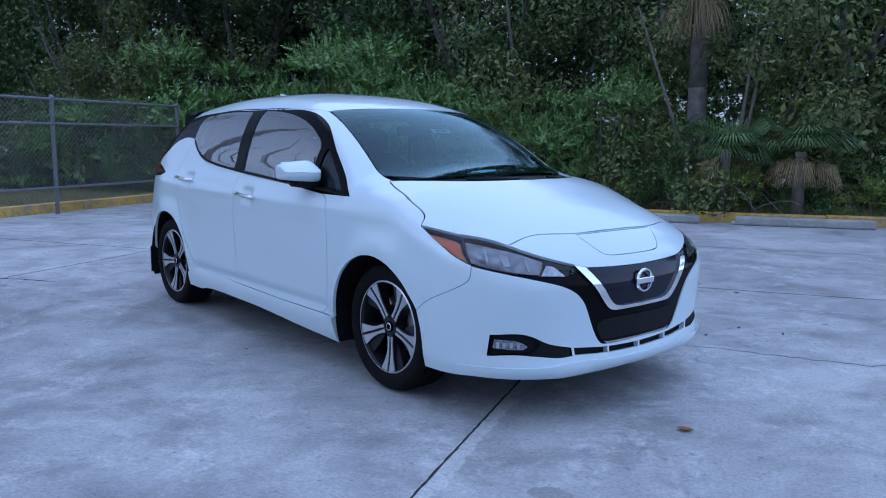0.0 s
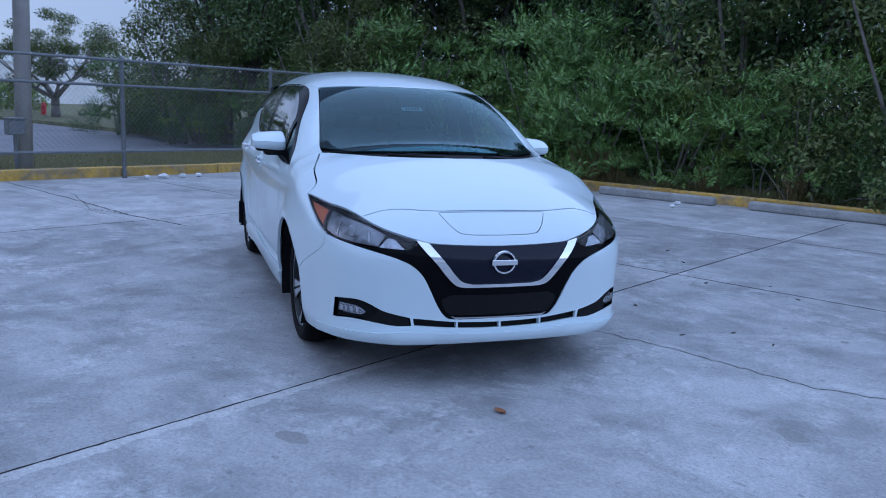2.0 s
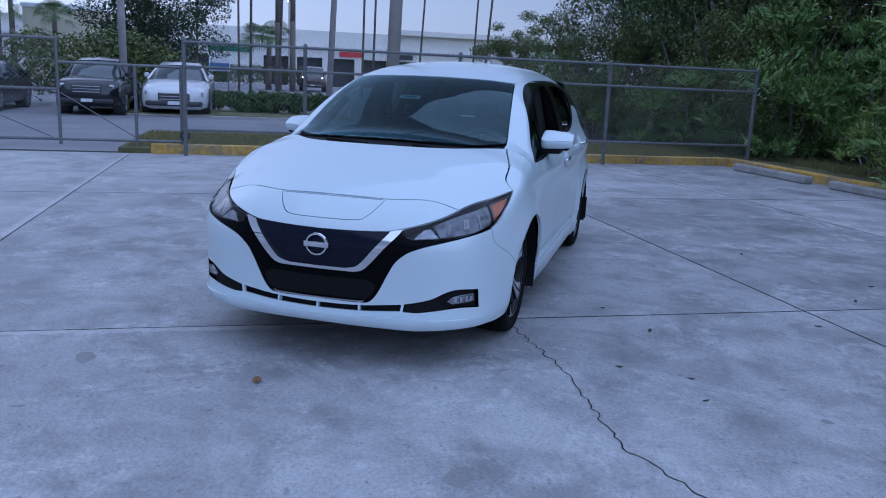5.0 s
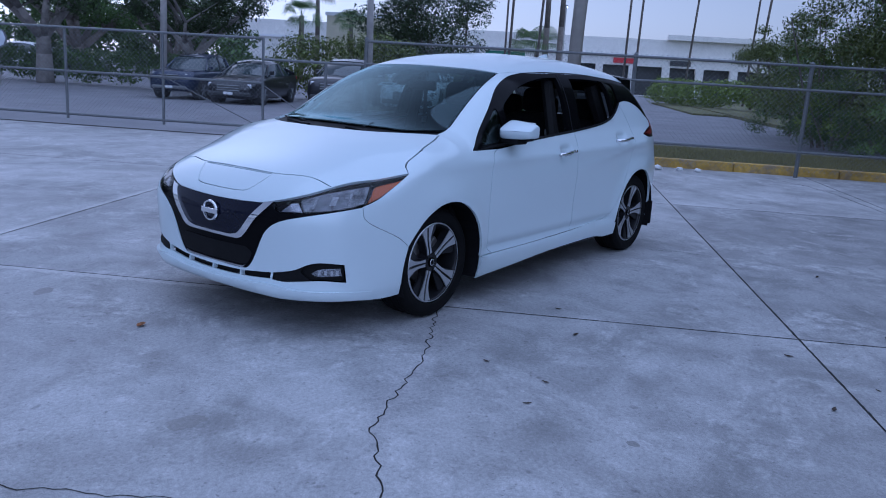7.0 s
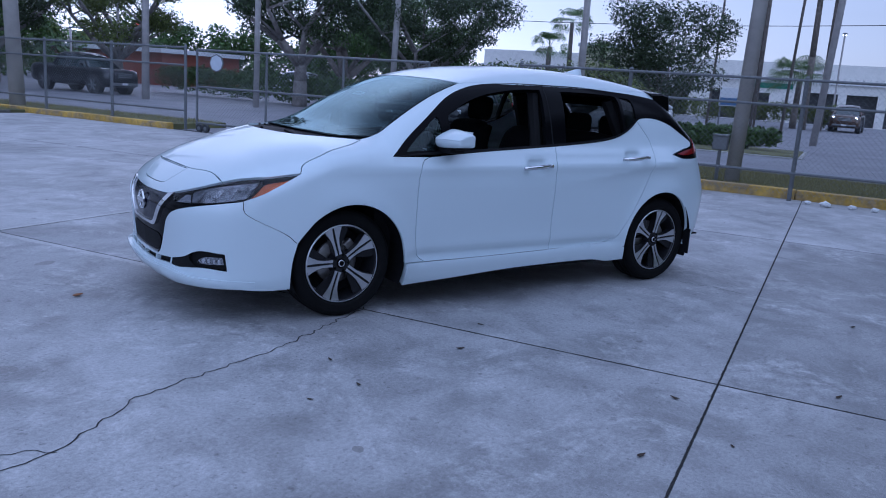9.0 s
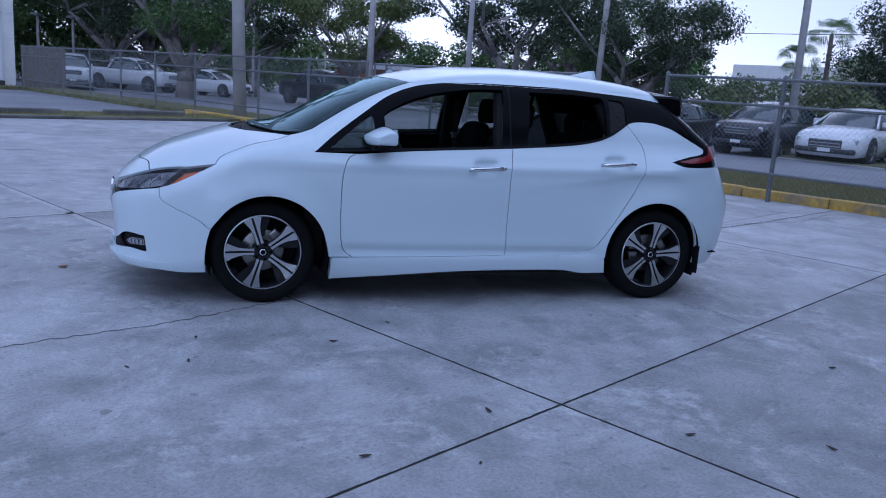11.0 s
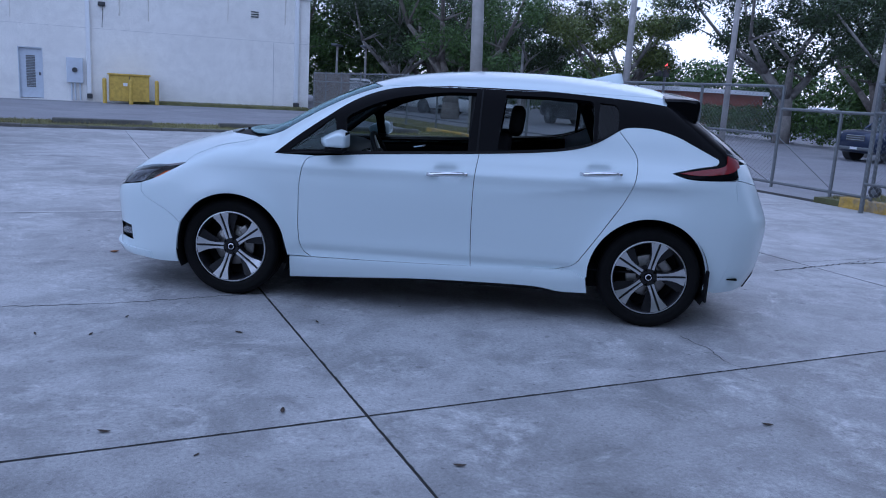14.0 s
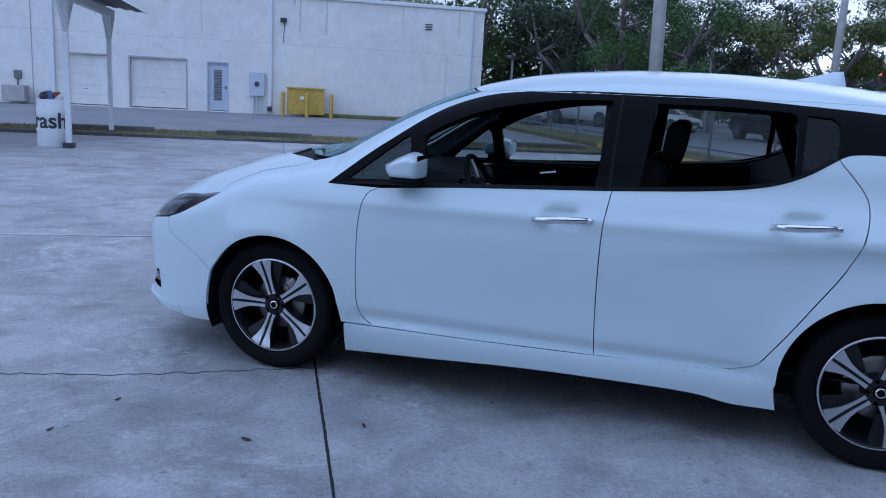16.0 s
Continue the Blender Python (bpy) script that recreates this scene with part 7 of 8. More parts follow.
def blade(bm, m, stations, inner=0, outer=1, drop=0.035):
    """A solid bar along r between two edges: stations of (r, edge 0, edge 1, depth)."""
    rows = []
    for r, e0, e1, d in stations:
        rows.append([bm.verts.new(m @ Vector(c)) for c in ((r, d, e0), (r, d, e1), (r, d - drop, e1), (r, d - drop, e0))])
    for a, b in zip(rows, rows[1:]):
        for i in range(4):
            bm.faces.new((a[i], a[(i + 1) % 4], b[(i + 1) % 4], b[i]))
    bm.faces.new(rows[0])
    bm.faces.new(rows[-1][::-1])


def wheel(x, y, turn):
    side = 1 if y > 0 else -1
    w = empty("wheel", pose(x, y, 0.322, 0, 0, 0 if side > 0 else 180))
    w.parent = car
    v, f = lathe([(0.234, -0.20), (0.27, -0.215), (0.305, -0.205), (0.322, -0.18), (0.3235, -0.15), (0.318, -0.147), (0.318, -0.142), (0.3235, -0.139), (0.3235, -0.1), (0.318, -0.097), (0.318, -0.092), (0.3235, -0.089), (0.3235, -0.05), (0.318, -0.047), (0.318, -0.042), (0.3225, -0.039), (0.319, -0.018), (0.305, 0.004), (0.288, 0.011), (0.282, 0.0095), (0.266, 0.011), (0.252, 0.007), (0.244, 0.004), (0.238, -0.004), (0.232, -0.03)], 72)
    raw_mesh("tyre", v, f, C["rubber"], w, True)
    v, f = lathe([(0.2345, -0.007), (0.2305, -0.003), (0.224, -0.005), (0.218, -0.016), (0.213, -0.06), (0.205, -0.19)], 72)
    raw_mesh("rim", v, f, C["alloy_dark"], w, True)
    v, f = lathe([(0.2355, -0.006), (0.2315, 0.0), (0.2265, -0.001)], 72)
    raw_mesh("rim_lip", v, f, C["machined"], w, True)
    v, f = lathe([(0.03, -0.085), (0.128, -0.085), (0.134, -0.09), (0.134, -0.105)], 40)
    raw_mesh("brake_disc", v, f, C["disc"], w, True)
    v, f = lathe([(0.01, -0.13), (0.20, -0.13)], 40)
    raw_mesh("hub_plate", v, f, C["plastic"], w)
    bm = bmesh.new()
    box(bm, -0.06, 0.06, -0.11, -0.06, 0.09, 0.15, 0.012, Matrix.Rotation(radians(-50 * side), 4, "Y"))
    part("brake_caliper", bm, C["disc"], w)
    bm = bmesh.new()
    cone(bm, (0, -0.07, 0), (0, -0.022, 0), 0.07, 0.056, 30)
    part("hub", bm, C["alloy_dark"], w)
    bm = bmesh.new()
    cone(bm, (0, -0.024, 0), (0, -0.013, 0), 0.029, 0.026, 24)
    part("centre_cap", bm, C["gloss"], w)
    v, f = lathe([(0.015, -0.0125), (0.021, -0.012), (0.0215, -0.016)], 24)
    raw_mesh("cap_ring", v, f, C["chrome"], w, True)
    for k in range(5):
        a = radians(72 * k + turn)
        m = Matrix.Rotation(a, 4, "Y")
        nut = m @ Matrix.Rotation(radians(36), 4, "Y")
        bm = bmesh.new()
        cone(bm, nut @ Vector((0.047, -0.04, 0)), nut @ Vector((0.047, -0.022, 0)), 0.009, 0.009, 6)
        part("wheel_nut", bm, C["disc"], w)
        for s in (1, -1):
            # machined face: narrow at the hub, flaring to the rim, with a dark groove between the pair
            edge = [(0.050, 0.0045, 0.0215, -0.022), (0.075, 0.006, 0.0195, -0.021), (0.11, 0.0068, 0.0205, -0.020), (0.145, 0.0072, 0.0265, -0.017), (0.175, 0.0072, 0.0385, -0.012), (0.198, 0.0068, 0.050, -0.007), (0.2165, 0.006, 0.0585, -0.004)]
            bm = bmesh.new()
            blade(bm, m, [(r * 1.047, s * e0, s * e1 * 1.03, d) for r, e0, e1, d in edge], drop=0.005)
            bmesh.ops.recalc_face_normals(bm, faces=bm.faces)
            part("spoke_face", bm, C["machined"], w)
        bm = bmesh.new()
        blade(bm, m, [(0.045, -0.026, 0.026, -0.028), (0.09, -0.023, 0.023, -0.027), (0.145, -0.029, 0.029, -0.023), (0.185, -0.043, 0.043, -0.017), (0.2267, -0.063, 0.063, -0.0095)], drop=0.05)
        bmesh.ops.recalc_face_normals(bm, faces=bm.faces)
        part("spoke", bm, C["alloy_dark"], w)
        # dark turbine panel on one flank
        bm = bmesh.new()
        t = side * 1.0
        blade(bm, m, [(0.09, t * 0.02, t * 0.035, -0.045), (0.13, t * 0.024, t * 0.062, -0.038), (0.175, t * 0.036, t * 0.095, -0.028), (0.219, t * 0.054, t * 0.105, -0.02)], drop=0.012)
        bmesh.ops.recalc_face_normals(bm, faces=bm.faces)
        part("spoke_web", bm, C["alloy_dark"], w)
    return w


for wx, wy, turn in ((1.35, 0.815, 0), (-1.35, 0.825, 41), (1.35, -0.815, 20), (-1.35, -0.825, 5)):
    wheel(wx, wy, turn)

# ---- parked cars beyond the fence ----
def body_paint(name, colour, metal=0.3):
    n = Nodes(name)
    flake = n.noise(300, 2)
    n.link(n.ramp(flake, (0.3, tuple(c * 0.8 for c in colour)), (0.7, tuple(c * 1.15 for c in colour))), "Base Color")
    n.set(Roughness=0.3, Metallic=metal, Coat_Weight=1.0, Coat_Roughness=0.03, Specular_IOR_Level=0.3)
    return n.mat


KINDS = {
    # stations along the car from the nose: place, bottom, shoulder, top of the lower body, half-width; then the cabin: place, height, half-width
    "sedan": ([(2.35, 0.35, 0.55, 0.62, 0.62), (2.25, 0.22, 0.62, 0.72, 0.80), (1.9, 0.2, 0.68, 0.84, 0.88), (1.0, 0.2, 0.75, 0.96, 0.90), (-0.2, 0.2, 0.80, 0.98, 0.91), (-1.4, 0.2, 0.84, 1.02, 0.90), (-2.1, 0.22, 0.86, 1.06, 0.86), (-2.38, 0.3, 0.80, 1.0, 0.72)],
              [(1.05, 0.95, 0.72), (0.35, 1.36, 0.62), (-0.3, 1.45, 0.60), (-0.9, 1.42, 0.59), (-1.85, 1.04, 0.62)], 0.33, (1.45, -1.35)),
    "suv": ([(2.35, 0.42, 0.70, 0.82, 0.66), (2.25, 0.3, 0.78, 0.95, 0.84), (1.9, 0.26, 0.84, 1.04, 0.92), (1.0, 0.26, 0.92, 1.12, 0.94), (-0.3, 0.26, 0.96, 1.12, 0.95), (-1.5, 0.26, 1.0, 1.14, 0.94), (-2.15, 0.3, 1.0, 1.16, 0.90), (-2.38, 0.4, 0.9, 1.1, 0.8)],
            [(1.15, 1.1, 0.76), (0.45, 1.58, 0.66), (-0.4, 1.70, 0.64), (-1.3, 1.66, 0.63), (-2.2, 1.16, 0.68)], 0.37, (1.45, -1.35)),
    "pickup": ([(2.75, 0.5, 0.85, 1.0, 0.74), (2.68, 0.36, 0.9, 1.08, 0.90), (2.3, 0.34, 0.95, 1.16, 0.97), (1.2, 0.34, 1.0, 1.2, 0.98), (0.0, 0.34, 1.05, 1.2, 0.98), (-1.2, 0.34, 1.08, 1.22, 0.98), (-2.6, 0.38, 1.08, 1.24, 0.97), (-2.75, 0.45, 1.0, 1.22, 0.94)],
               [(1.3, 1.18, 0.80), (0.75, 1.70, 0.70), (0.0, 1.84, 0.68), (-0.85, 1.82, 0.68), (-1.1, 1.22, 0.78)], 0.40, (1.75, -1.75)),
}


def parked_car(kind, colour, label, paint, lights=False):
    lower, cabin, wheel_r, axles = KINDS[kind]
    thing = tagged(empty("parked_" + kind), label, "truck" if kind == "pickup" else "car", "parked cars")
    nose, tail = lower[0][0], lower[-1][0]
    xs = np.linspace(nose, tail, 30)
    curves = [spline(xs, [(r[0], r[k]) for r in lower]) for k in range(1, 5)]
    bm = bmesh.new()
    rows = []
    for x, zb, zs, zt, w in zip(xs, *curves):
        ring = [(0.75 * w, zb - 0.02), (0.97 * w, zb + 0.05), (w, 0.5 * (zb + zs)), (0.985 * w, zs), (0.93 * w, zt - 0.05), (0.8 * w, zt), (0.4 * w, zt + 0.025), (0, zt + 0.03)]
        ring = ring + [(-y, z) for y, z in ring[-2::-1]]
        rows.append([bm.verts.new((x, y, z)) for y, z in ring])
    for a, b in zip(rows, rows[1:]):
        for i in range(len(a) - 1):
            bm.faces.new((a[i], a[i + 1], b[i + 1], b[i]))
        bm.faces.new((a[-1], a[0], b[0], b[-1]))
    bm.faces.new(rows[0])
    bm.faces.new(rows[-1][::-1])
    bmesh.ops.recalc_face_normals(bm, faces=bm.faces)
    part("body", bm, paint, thing, smooth=True)
    # cabin: glass all round, then roof skin and pillars over it
    bm = bmesh.new()
    cx = np.linspace(cabin[0][0], cabin[-1][0], 14)
    ch, cw = spline(cx, [(r[0], r[1]) for r in cabin]), spline(cx, [(r[0], r[2]) for r in cabin])
    base = spline(cx, [(r[0], r[3]) for r in lower]) - 0.03
    bw = spline(cx, [(r[0], r[4]) for r in lower]) * 0.93
    rows = [[bm.verts.new(c) for c in ((x, b, z0), (x, w, max(z0, h - 0.06)), (x, w * 0.85, h), (x, 0, h + 0.02), (x, -w * 0.85, h), (x, -w, max(z0, h - 0.06)), (x, -b, z0))] for x, h, w, z0, b in zip(cx, ch, cw, base, bw)]
    for a, b in zip(rows, rows[1:]):
        for i in range(6):
            bm.faces.new((a[i], a[i + 1], b[i + 1], b[i]))
    bmesh.ops.recalc_face_normals(bm, faces=bm.faces)
    part("glazing", bm, GLASS_DARK, thing, smooth=True)
    bm = bmesh.new()
    i0 = int(np.argmax(ch > max(ch) - 0.14))
    i1 = len(cx) - 1 - int(np.argmax(ch[::-1] > max(ch) - 0.2))
    rows = [[bm.verts.new(c) for c in ((cx[i], cw[i] + 0.012, ch[i] - 0.07), (cx[i], cw[i] * 0.86, ch[i] + 0.012), (cx[i], 0, ch[i] + 0.034), (cx[i], -cw[i] * 0.86, ch[i] + 0.012), (cx[i], -cw[i] - 0.012, ch[i] - 0.07))] for i in range(i0, i1 + 1)]
    for a, b in zip(rows, rows[1:]):
        for i in range(4):
            bm.faces.new((a[i], a[i + 1], b[i + 1], b[i]))
    bmesh.ops.recalc_face_normals(bm, faces=bm.faces)
    part("roof", bm, paint, thing, smooth=True)
    for s in (1, -1):
        for i, j, w in ((0, i0, 0.035), (len(cx) - 1, i1, 0.07)):
            bm = bmesh.new()
            cone(bm, (cx[i], s * bw[i] * 0.97, base[i] + 0.03), (cx[j], s * (cw[j] + 0.0), ch[j] - 0.05), w, w * 0.8, 8)
            part("pillar", bm, paint, thing)
        mid = (cx[i0] + cx[i1]) / 2 - 0.1
        bm = bmesh.new()
        k = int(np.argmin(abs(cx - mid)))
        cone(bm, (mid, s * bw[k], base[k]), (mid, s * (cw[k] + 0.008), ch[k] - 0.06), 0.04, 0.035, 8)
        part("pillar", bm, M["dark"], thing)
        bm = bmesh.new()
        box(bm, cx[1] - 0.22, cx[1] - 0.08, s * (bw[1] + 0.04) - 0.07, s * (bw[1] + 0.04) + 0.07, base[1] + 0.07, base[1] + 0.2, 0.03)
        part("door_mirror", bm, paint, thing)
        hz = lower[1][3] - 0.10
        bm = bmesh.new()
        box(bm, lower[1][0] - 0.28, lower[1][0] + 0.02, s * 0.62 - 0.14, s * 0.62 + 0.14, hz - 0.09, hz + 0.07, 0.04)
        part("headlight", bm, M["glow"] if lights else LAMP_GLASS, thing)
        bm = bmesh.new()
        box(bm, tail - 0.01, tail + 0.25, s * 0.66 - 0.1, s * 0.66 + 0.1, lower[-1][2] - 0.02, lower[-1][2] + 0.16, 0.03)
        part("tail_light", bm, M["sign_red"], thing)
        for ax in axles:
            k = int(np.argmin(abs(xs - ax)))
            w = curves[3][k]
            # a dark disc flush with the side stands for the shaded arch hollow
            bm = bmesh.new()
            cone(bm, (ax, s * (w - 0.3), wheel_r + 0.03), (ax, s * (w + 0.004), wheel_r + 0.03), wheel_r + 0.06, wheel_r + 0.06, 28)
            part("arch_shade_disc", bm, M["dark"], thing)
            wheel = empty("wheel", pose(ax, s * (w - 0.01), wheel_r))
            wheel.parent = thing
            bm = bmesh.new()
            cone(bm, (0, -0.12, 0), (0, 0.03, 0) if s > 0 else (0, 0.12, 0), wheel_r, wheel_r, 28) if s > 0 else cone(bm, (0, -0.03, 0), (0, 0.12, 0), wheel_r, wheel_r, 28)
            part("tyre", bm, M["dark"], wheel)
            bm = bmesh.new()
            for q in range(6):
                a = q * math.pi / 3
                cone(bm, (0.03 * math.cos(a), s * 0.036, 0.03 * math.sin(a)), (wheel_r * 0.66 * math.cos(a), s * 0.034, wheel_r * 0.66 * math.sin(a)), 0.03, 0.035, 6)
            part("hubcap", bm, M["steel"], wheel)
    bm = bmesh.new()
    gz = lower[1][3] - 0.14
    box(bm, nose - 0.10, nose + 0.012, -0.42, 0.42, gz - 0.17, gz + 0.06, 0.03)
    part("grille", bm, M["dark"], thing)
    for z in (gz - 0.12, gz - 0.04, gz + 0.04):
        bm = bmesh.new()
        box(bm, nose - 0.02, nose + 0.022, -0.38, 0.38, z - 0.012, z + 0.012)
        part("grille_bar", bm, LAMP_GLASS, thing)
    bm = bmesh.new()
    box(bm, nose - 0.25, nose + 0.03, -0.74, 0.74, lower[1][1] + 0.06, lower[1][1] + 0.2, 0.05)
    part("bumper", bm, M["dark"] if kind != "pickup" else M["steel"], thing)
    bm = bmesh.new()
    box(bm, nose + 0.03, nose + 0.04, -0.16, 0.16, lower[1][1] + 0.10, lower[1][1] + 0.19)
    part("plate", bm, M["white"], thing)
    if kind == "pickup":
        bm = bmesh.new()
        box(bm, -2.62, -1.2, -0.8, 0.8, 1.19, 1.262)
        part("bed", bm, M["dark"], thing)
    return thing


# the teal in the base colour stands in part for reflected sky
GLASS_DARK = plain("dark_car_window", (0.03, 0.045, 0.05), 0.04, vary=0.1, Specular_IOR_Level=1.0)
LAMP_GLASS = plain("car_lamp_silver", (0.6, 0.62, 0.65), 0.15, 0.6)
PAINTS = {
    "blue": body_paint("dark_blue_paint", (0.012, 0.022, 0.06)),
    "black": body_paint("black_paint", (0.012, 0.013, 0.018)),
    "white": body_paint("white_fleet_paint", (0.72, 0.73, 0.74), 0.0),
    "brown": body_paint("brown_paint", (0.08, 0.05, 0.035)),
}
for kind, colour, u, v, turn, text in (
    ("pickup", "blue", -21.0, -11.4, -2, "dark blue pickup truck parked behind the fence"),
    ("sedan", "black", -20.4, -9.2, -1, "black four-door sedan parked behind the fence"),
    ("suv", "black", -20.6, -6.0, 0, "black crossover car parked behind the fence"),
    ("sedan", "white", -21.6, -3.75, 0, "white sedan parked behind the fence"),
    ("pickup", "black", -20.6, -28.6, 88, "black crew-cab pickup standing by the road"),
    ("pickup", "white", -12.2, -38.4, 70, "white pickup truck standing behind the fence"),
    ("pickup", "white", -16.0, -39.5, 115, "white pickup truck seen beyond the fence"),
    ("sedan", "white", -18.8, -36.0, 110, "white sedan parked across the road"),
    ("suv", "white", -41, -31, 90, "white car in the far lot"),
    ("sedan", "black", -38, -27, 90, "dark car in the far lot"),
):
    s = 0.80 if colour == "blue" else 1.08 if (u, v) == (-21.6, -3.75) else 0.94
    parked_car(kind, colour, text, PAINTS[colour]).matrix_basis = LOT_M @ pose(u, v, -0.045, 0, 0, turn) @ Matrix.Diagonal((s, s, s, 1))
parked_car("pickup", "brown", "brown pickup with lit headlights on the far drive", PAINTS["brown"], True).matrix_basis = LOT_M @ pose(-58, 2.9, -0.045, 0, 0, -4)

# traffic light, gate sign, pole box, hydrants
signal = tagged(empty("traffic_light", LOT_M @ pose(-36.3, -41.5, 0)), "red traffic light over the far road", "traffic light")
bm = bmesh.new()
cone(bm, (0, 0, 0), (0, 0, 5.4), 0.1, 0.08, 8)
cone(bm, (0, 0, 5.3), (3.0, 2.0, 5.3), 0.06, 0.05, 8)
part("mast", bm, M["steel"], signal)
for x, y in ((0.0, 0.1), (1.5, 1.1)):
    bm = bmesh.new()
    box(bm, x - 0.2, x + 0.2, y - 0.15, y + 0.15, 3.1, 4.2, 0.03)
    part("case", bm, M["dark"], signal)
    bm = bmesh.new()
    bmesh.ops.create_icosphere(bm, subdivisions=2, radius=0.17)
    bmesh.ops.translate(bm, verts=bm.verts, vec=(x + 0.16, y + 0.16, 3.9))
    part("red_lamp", bm, M["glow_red"], signal, "glowing red lamp")
disk = tagged(empty("gate_sign", LOT_M @ pose(-8.02 + 0.06, -9.5, 1.50)), "pale octagonal sign plate on the gate", "sign")
bm = bmesh.new()
cone(bm, (-0.01, 0, 0), (0.01, 0, 0), 0.19, 0.19, 8)
part("plate", bm, M["steel"], disk)
bm = bmesh.new()
cone(bm, (0.011, 0, 0), (0.016, 0, 0), 0.165, 0.165, 8)
part("face", bm, M["door"], disk)
box_thing = tagged(empty("pole_box", LOT_M @ pose(-8.72, 0.78, 0)), "small grey electric box fixed to the pole", "box")
bm = bmesh.new()
box(bm, -0.1, 0.1, -0.12, 0.12, 0.62, 0.85, 0.015)
part("case", bm, M["steel"], box_thing)
bm = bmesh.new()
box(bm, -0.1, 0.12, -0.13, 0.13, 0.85, 0.88, 0.008)
part("lid", bm, M["steel"], box_thing)
bm = bmesh.new()
cone(bm, (0, 0, 0.05), (0, 0, 0.62), 0.03, 0.03, 8)
part("conduit", bm, M["steel"], box_thing)
for u, v in ((-36.2, 12.6), (-36.4, 13.3)):
    hydrant = tagged(empty("hydrant", LOT_M @ pose(u, v, 0)), "red fire hydrant on the far verge", "hydrant", "hydrants")
    bm = bmesh.new()
    cone(bm, (0, 0, 0), (0, 0, 0.55), 0.12, 0.11, 12)
    cone(bm, (0, 0, 0.55), (0, 0, 0.7), 0.13, 0.04, 12)
    part("barrel", bm, M["sign_red"], hydrant)
    bm = bmesh.new()
    cone(bm, (-0.2, 0, 0.42), (0.2, 0, 0.42), 0.05, 0.05, 8)
    part("outlet", bm, M["sign_red"], hydrant)
panel_sign = tagged(empty("lot_sign", LOT_M @ pose(-45.0, -3.53, 0) @ Matrix.Diagonal((1.7, 1.7, 1.7, 1))), "small white and blue sign board on posts", "sign")
bm = bmesh.new()
box(bm, -0.04, 0.04, -0.36, 0.36, 0.72, 1.35, 0.01)
part("board", bm, M["white"], panel_sign)
bm = bmesh.new()
box(bm, 0.04, 0.05, -0.33, 0.33, 0.75, 1.0)
part("band", bm, M["blue"], panel_sign)
for v in (-0.3, 0.3):
    bm = bmesh.new()
    cone(bm, (0, v, 0), (0, v, 0.76), 0.03, 0.03, 8)
    part("post", bm, M["steel"], panel_sign)

# ---- grass on the verges ----
def grass_patch(name, u0, u1, v0, v1, count, height, seed, label="short rough grass on the verge"):
    rng = np.random.default_rng(seed)
    base = np.stack([rng.uniform(u0, u1, count), rng.uniform(v0, v1, count), np.full(count, 0.06)], 1)
    a = rng.uniform(0, 6.28, count)
    side = np.stack([np.cos(a), np.sin(a), np.zeros(count)], 1) * 0.006
    tip = base + np.stack([rng.normal(0, 0.35, count), rng.normal(0, 0.35, count), 0.5 + rng.random(count)], 1) * height
    verts = np.stack([base - side, base + side, tip], 1).reshape(-1, 3)
    mesh = bpy.data.meshes.new(name)
    mesh.vertices.add(3 * count)
    mesh.vertices.foreach_set("co", verts.ravel())
    mesh.loops.add(3 * count)
    mesh.loops.foreach_set("vertex_index", np.arange(3 * count))
    mesh.polygons.add(count)
    mesh.polygons.foreach_set("loop_start", np.arange(count) * 3)
    mesh.update(calc_edges=True)
    mesh.materials.append(M["grass"])
    ob = new(name, mesh)
    ob.matrix_basis = LOT_M
    return tagged(ob, label, "grass", kind="stuff")


grass_patch("verge_grass", -11.6, -8.2, -3.5, 8.4, 60000, 0.07, 1)
grass_patch("verge_grass", -8.0, 9.0, 8.5, 9.4, 26000, 0.13, 2, "long grass and weeds behind the kerb")
grass_patch("verge_grass", -10.2, -8.3, -26, -11.2, 12000, 0.07, 3)
grass_patch("verge_grass", -8.0, 12.0, -17.5, -15.75, 16000, 0.06, 4)
grass_patch("verge_grass", -8.0, 0.2, -34.05, -33.35, 6000, 0.07, 5)

# ---- litter, leaves and stains on the slab ----
def stain(x, y, rx, ry, turn, seed, tone):
    rng = random.Random(seed)
    bm = bmesh.new()
    ring = []
    for k in range(28):
        a = 2 * math.pi * k / 28
        r = 1 + 0.3 * noise.noise(Vector((math.cos(a) * 1.6, math.sin(a) * 1.6, seed))) + rng.uniform(-0.06, 0.06)
        ring.append(bm.verts.new((rx * r * math.cos(a), ry * r * math.sin(a), 0.0)))
    bm.faces.new(ring)
    ob = tagged(link_mesh("oil_stain", bm, tone), "dark oily stain soaked into the concrete", "stain", kind="structure")
    ob.matrix_basis = pose(x, y, 0.0011, 0, 0, turn)


TONE = concrete_material("stained_concrete", (0.27, 0.265, 0.26), (0.34, 0.335, 0.33), 0.75)
for k, (x, y, rx, ry) in enumerate(((3.16, 1.0, 0.085, 0.05), (2.67, -1.06, 0.08, 0.05), (2.08, 2.40, 0.03, 0.022), (-1.68, 2.28, 0.025, 0.018), (0.79, 0.95, 0.04, 0.022), (0.93, 0.69, 0.035, 0.022))):
    stain(x, y, rx, ry, 37 * k, k + 3, TONE)

LEAF_BROWN = plain("fallen_leaf", (0.24, 0.11, 0.045), 0.8, vary=0.4, scale=30)
LEAF_DARK = plain("dark_dead_leaf", (0.05, 0.035, 0.025), 0.85, vary=0.3, scale=30)


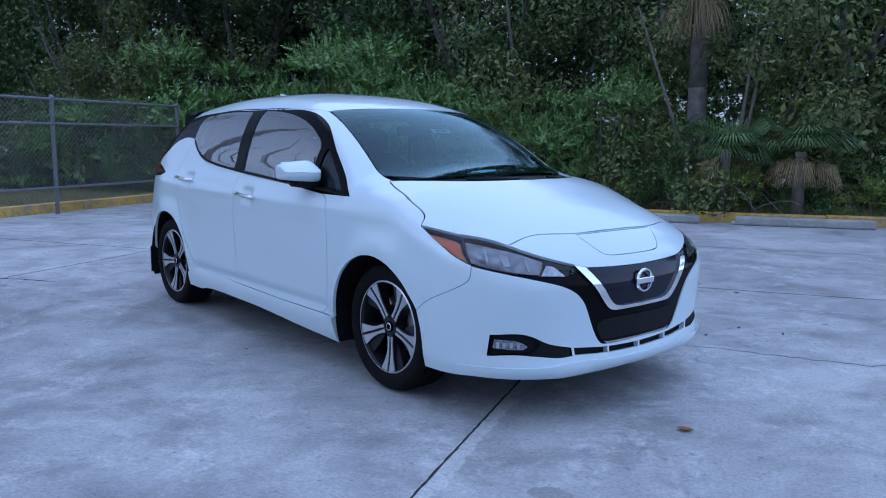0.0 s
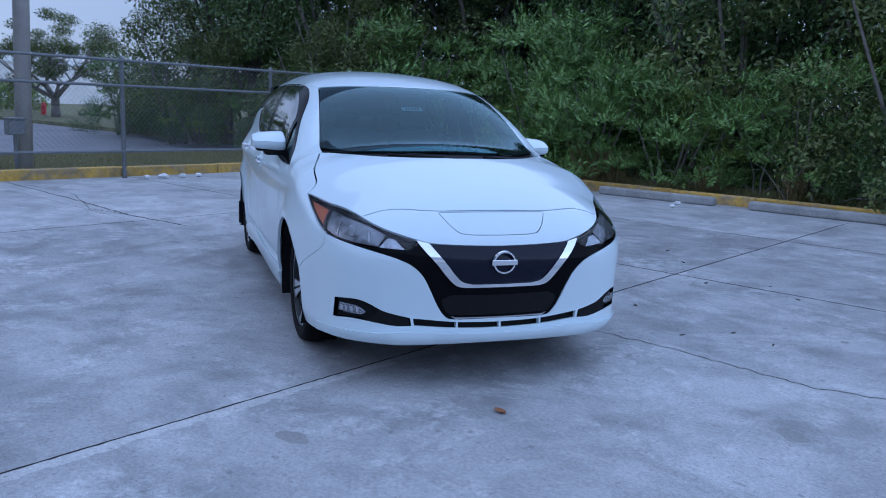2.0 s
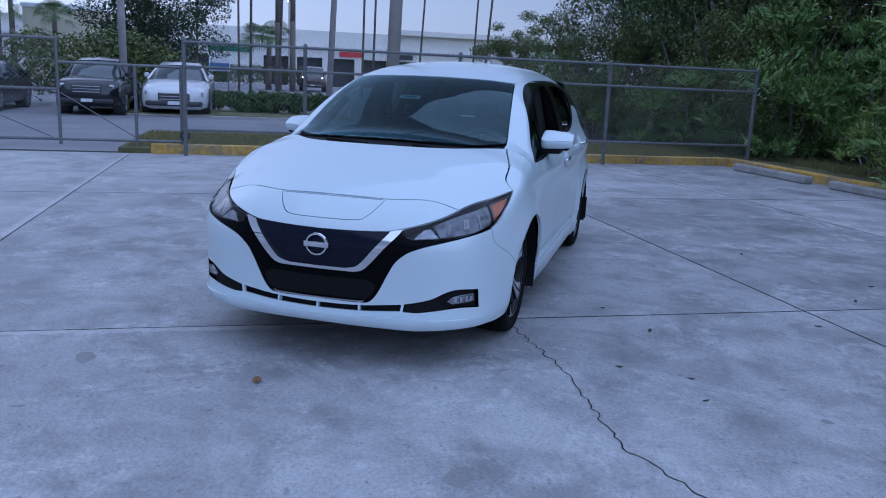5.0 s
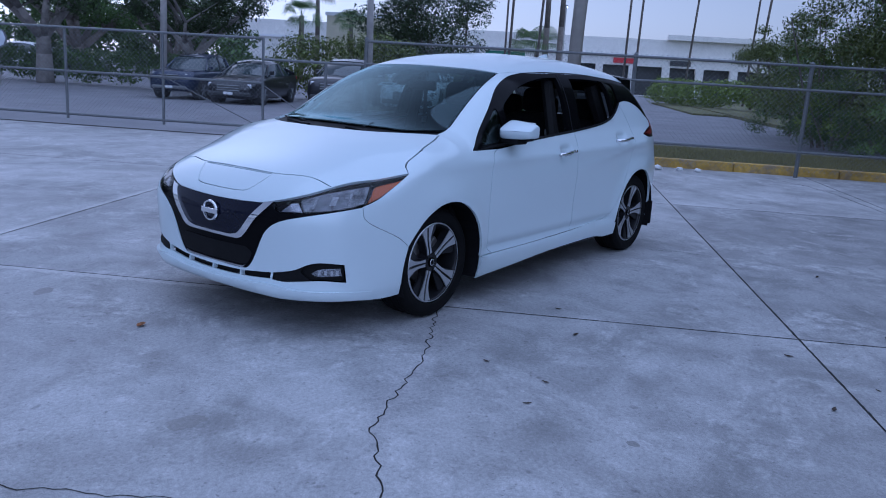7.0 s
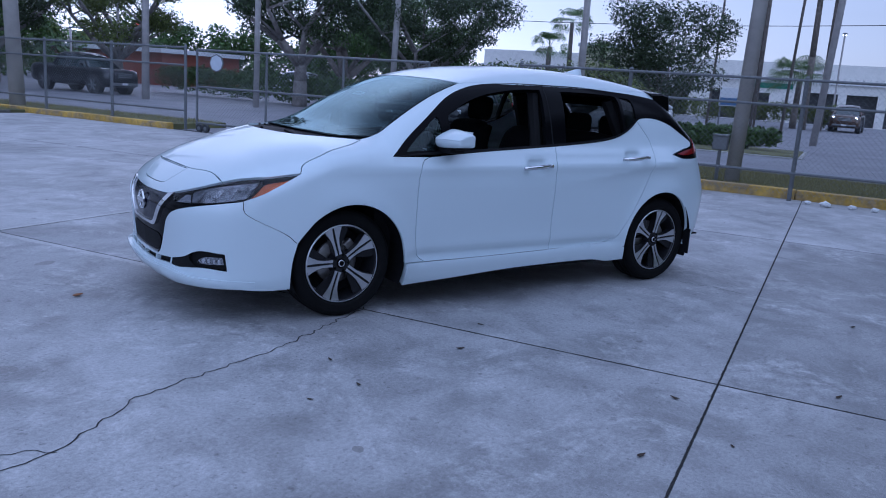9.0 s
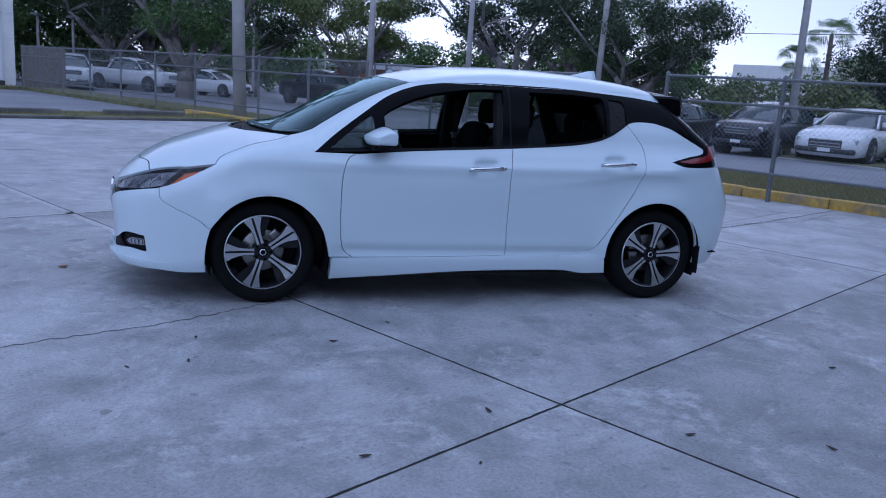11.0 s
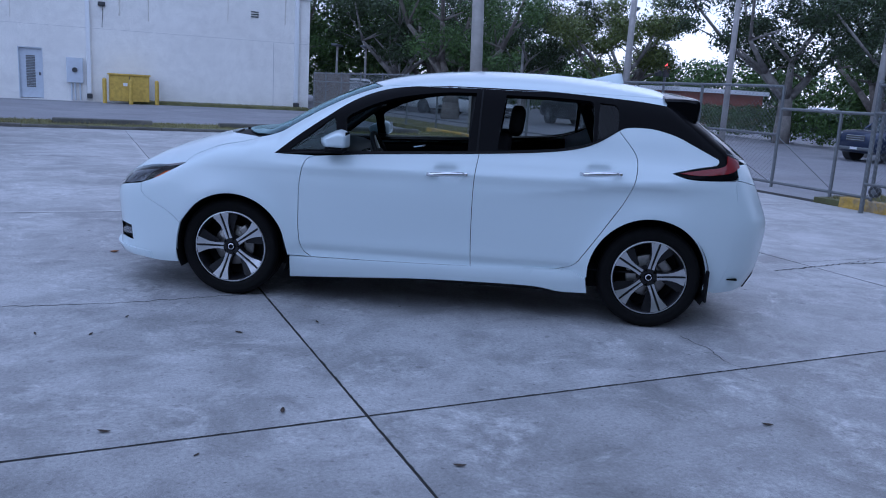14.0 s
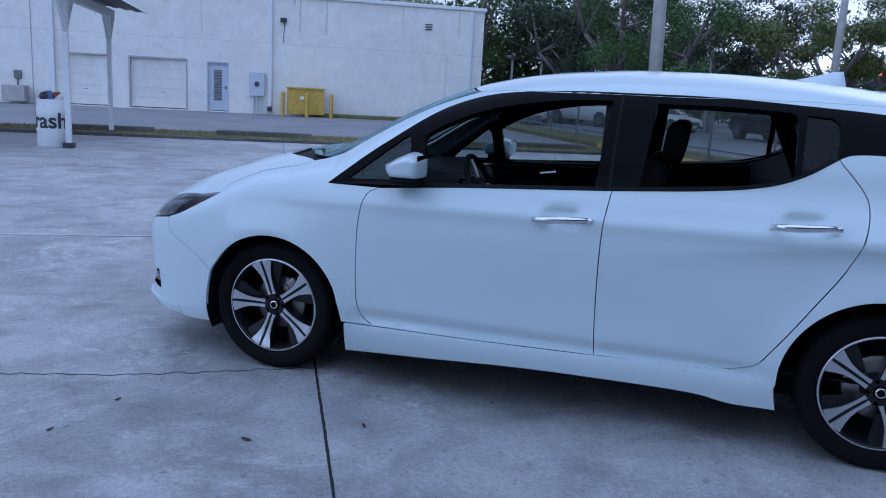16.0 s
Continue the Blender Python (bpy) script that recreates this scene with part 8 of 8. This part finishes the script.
def fallen_leaf(length, width, material, seed):
    rng = random.Random(seed)
    bm = bmesh.new()
    rows = []
    for k in range(7):
        t = k / 6
        w = width * math.sin(math.pi * min(1, 0.06 + 0.94 * t)) ** 0.8
        curl = 0.25 * length * (t - 0.5) ** 2 * 2
        rows.append([bm.verts.new((length * (t - 0.5), s * w, curl + abs(s) * w * 0.5 + 0.002)) for s in (-1, 0, 1)])
    for a, b in zip(rows, rows[1:]):
        for i in range(2):
            bm.faces.new((a[i], a[i + 1], b[i + 1], b[i]))
    return tagged(link_mesh("fallen_leaf", bm, material), "dry curled brown leaf lying on the concrete", "leaf", "fallen leaves")


kinds = [fallen_leaf(0.07, 0.02, LEAF_BROWN, 1), fallen_leaf(0.055, 0.010, LEAF_DARK, 2), fallen_leaf(0.042, 0.007, LEAF_DARK, 3)]
used = [False] * 3
spots = ((0, 2.63, -0.135), (1, -0.317, 2.96), (1, 1.02, 1.59), (1, 0.478, 2.6), (1, -0.873, 3.17), (2, 1.737, 1.463), (2, 2.043, 1.885), (2, 1.766, 1.82), (1, -1.679, 2.28), (2, 0.65, 1.275), (1, 1.1, 2.95))
for k, x, y in spots:
    put(kinds, used, k, pose(x, y, 0.0, 0, 0, 131 * x + 40))
rng = random.Random(77)
for n in range(85):
    u, v = rng.uniform(-7.4, 8), rng.uniform(-9, 7.4) if n % 3 else rng.uniform(5.6, 7.5)
    s = rng.uniform(0.28, 0.6)
    at = lot(u, v)
    put(kinds, used, 2 if rng.random() < 0.7 else 1, pose(at.x, at.y, 0.0, 0, 0, rng.uniform(0, 360)) @ Matrix.Diagonal((s, s, s, 1)))


def litter(x, y, size, seed, z=0.0):
    bm = bmesh.new()
    bmesh.ops.create_icosphere(bm, subdivisions=2, radius=size)
    for v in bm.verts:
        v.co *= 1 + 0.55 * noise.noise(v.co * (2.2 / size) + Vector((seed, 0, 0)))
        v.co.z = v.co.z * 0.6 + size * 0.5
    ob = tagged(link_mesh("crumpled_paper", bm, M["white"]), "crumpled white paper litter by the kerb", "litter", "litter")
    ob.matrix_basis = pose(x, y, z, 0, 0, 50 * seed)


for k, (x, y, s) in enumerate(((-7.75, -1.5, 0.08), (-7.95, -1.2, 0.06), (-8.1, -0.95, 0.055), (-7.7, -1.75, 0.05), (-4.4, 5.8, 0.05), (-4.1, 5.5, 0.04), (-1.85, 8.0, 0.04))):
    litter(x, y, s, k)
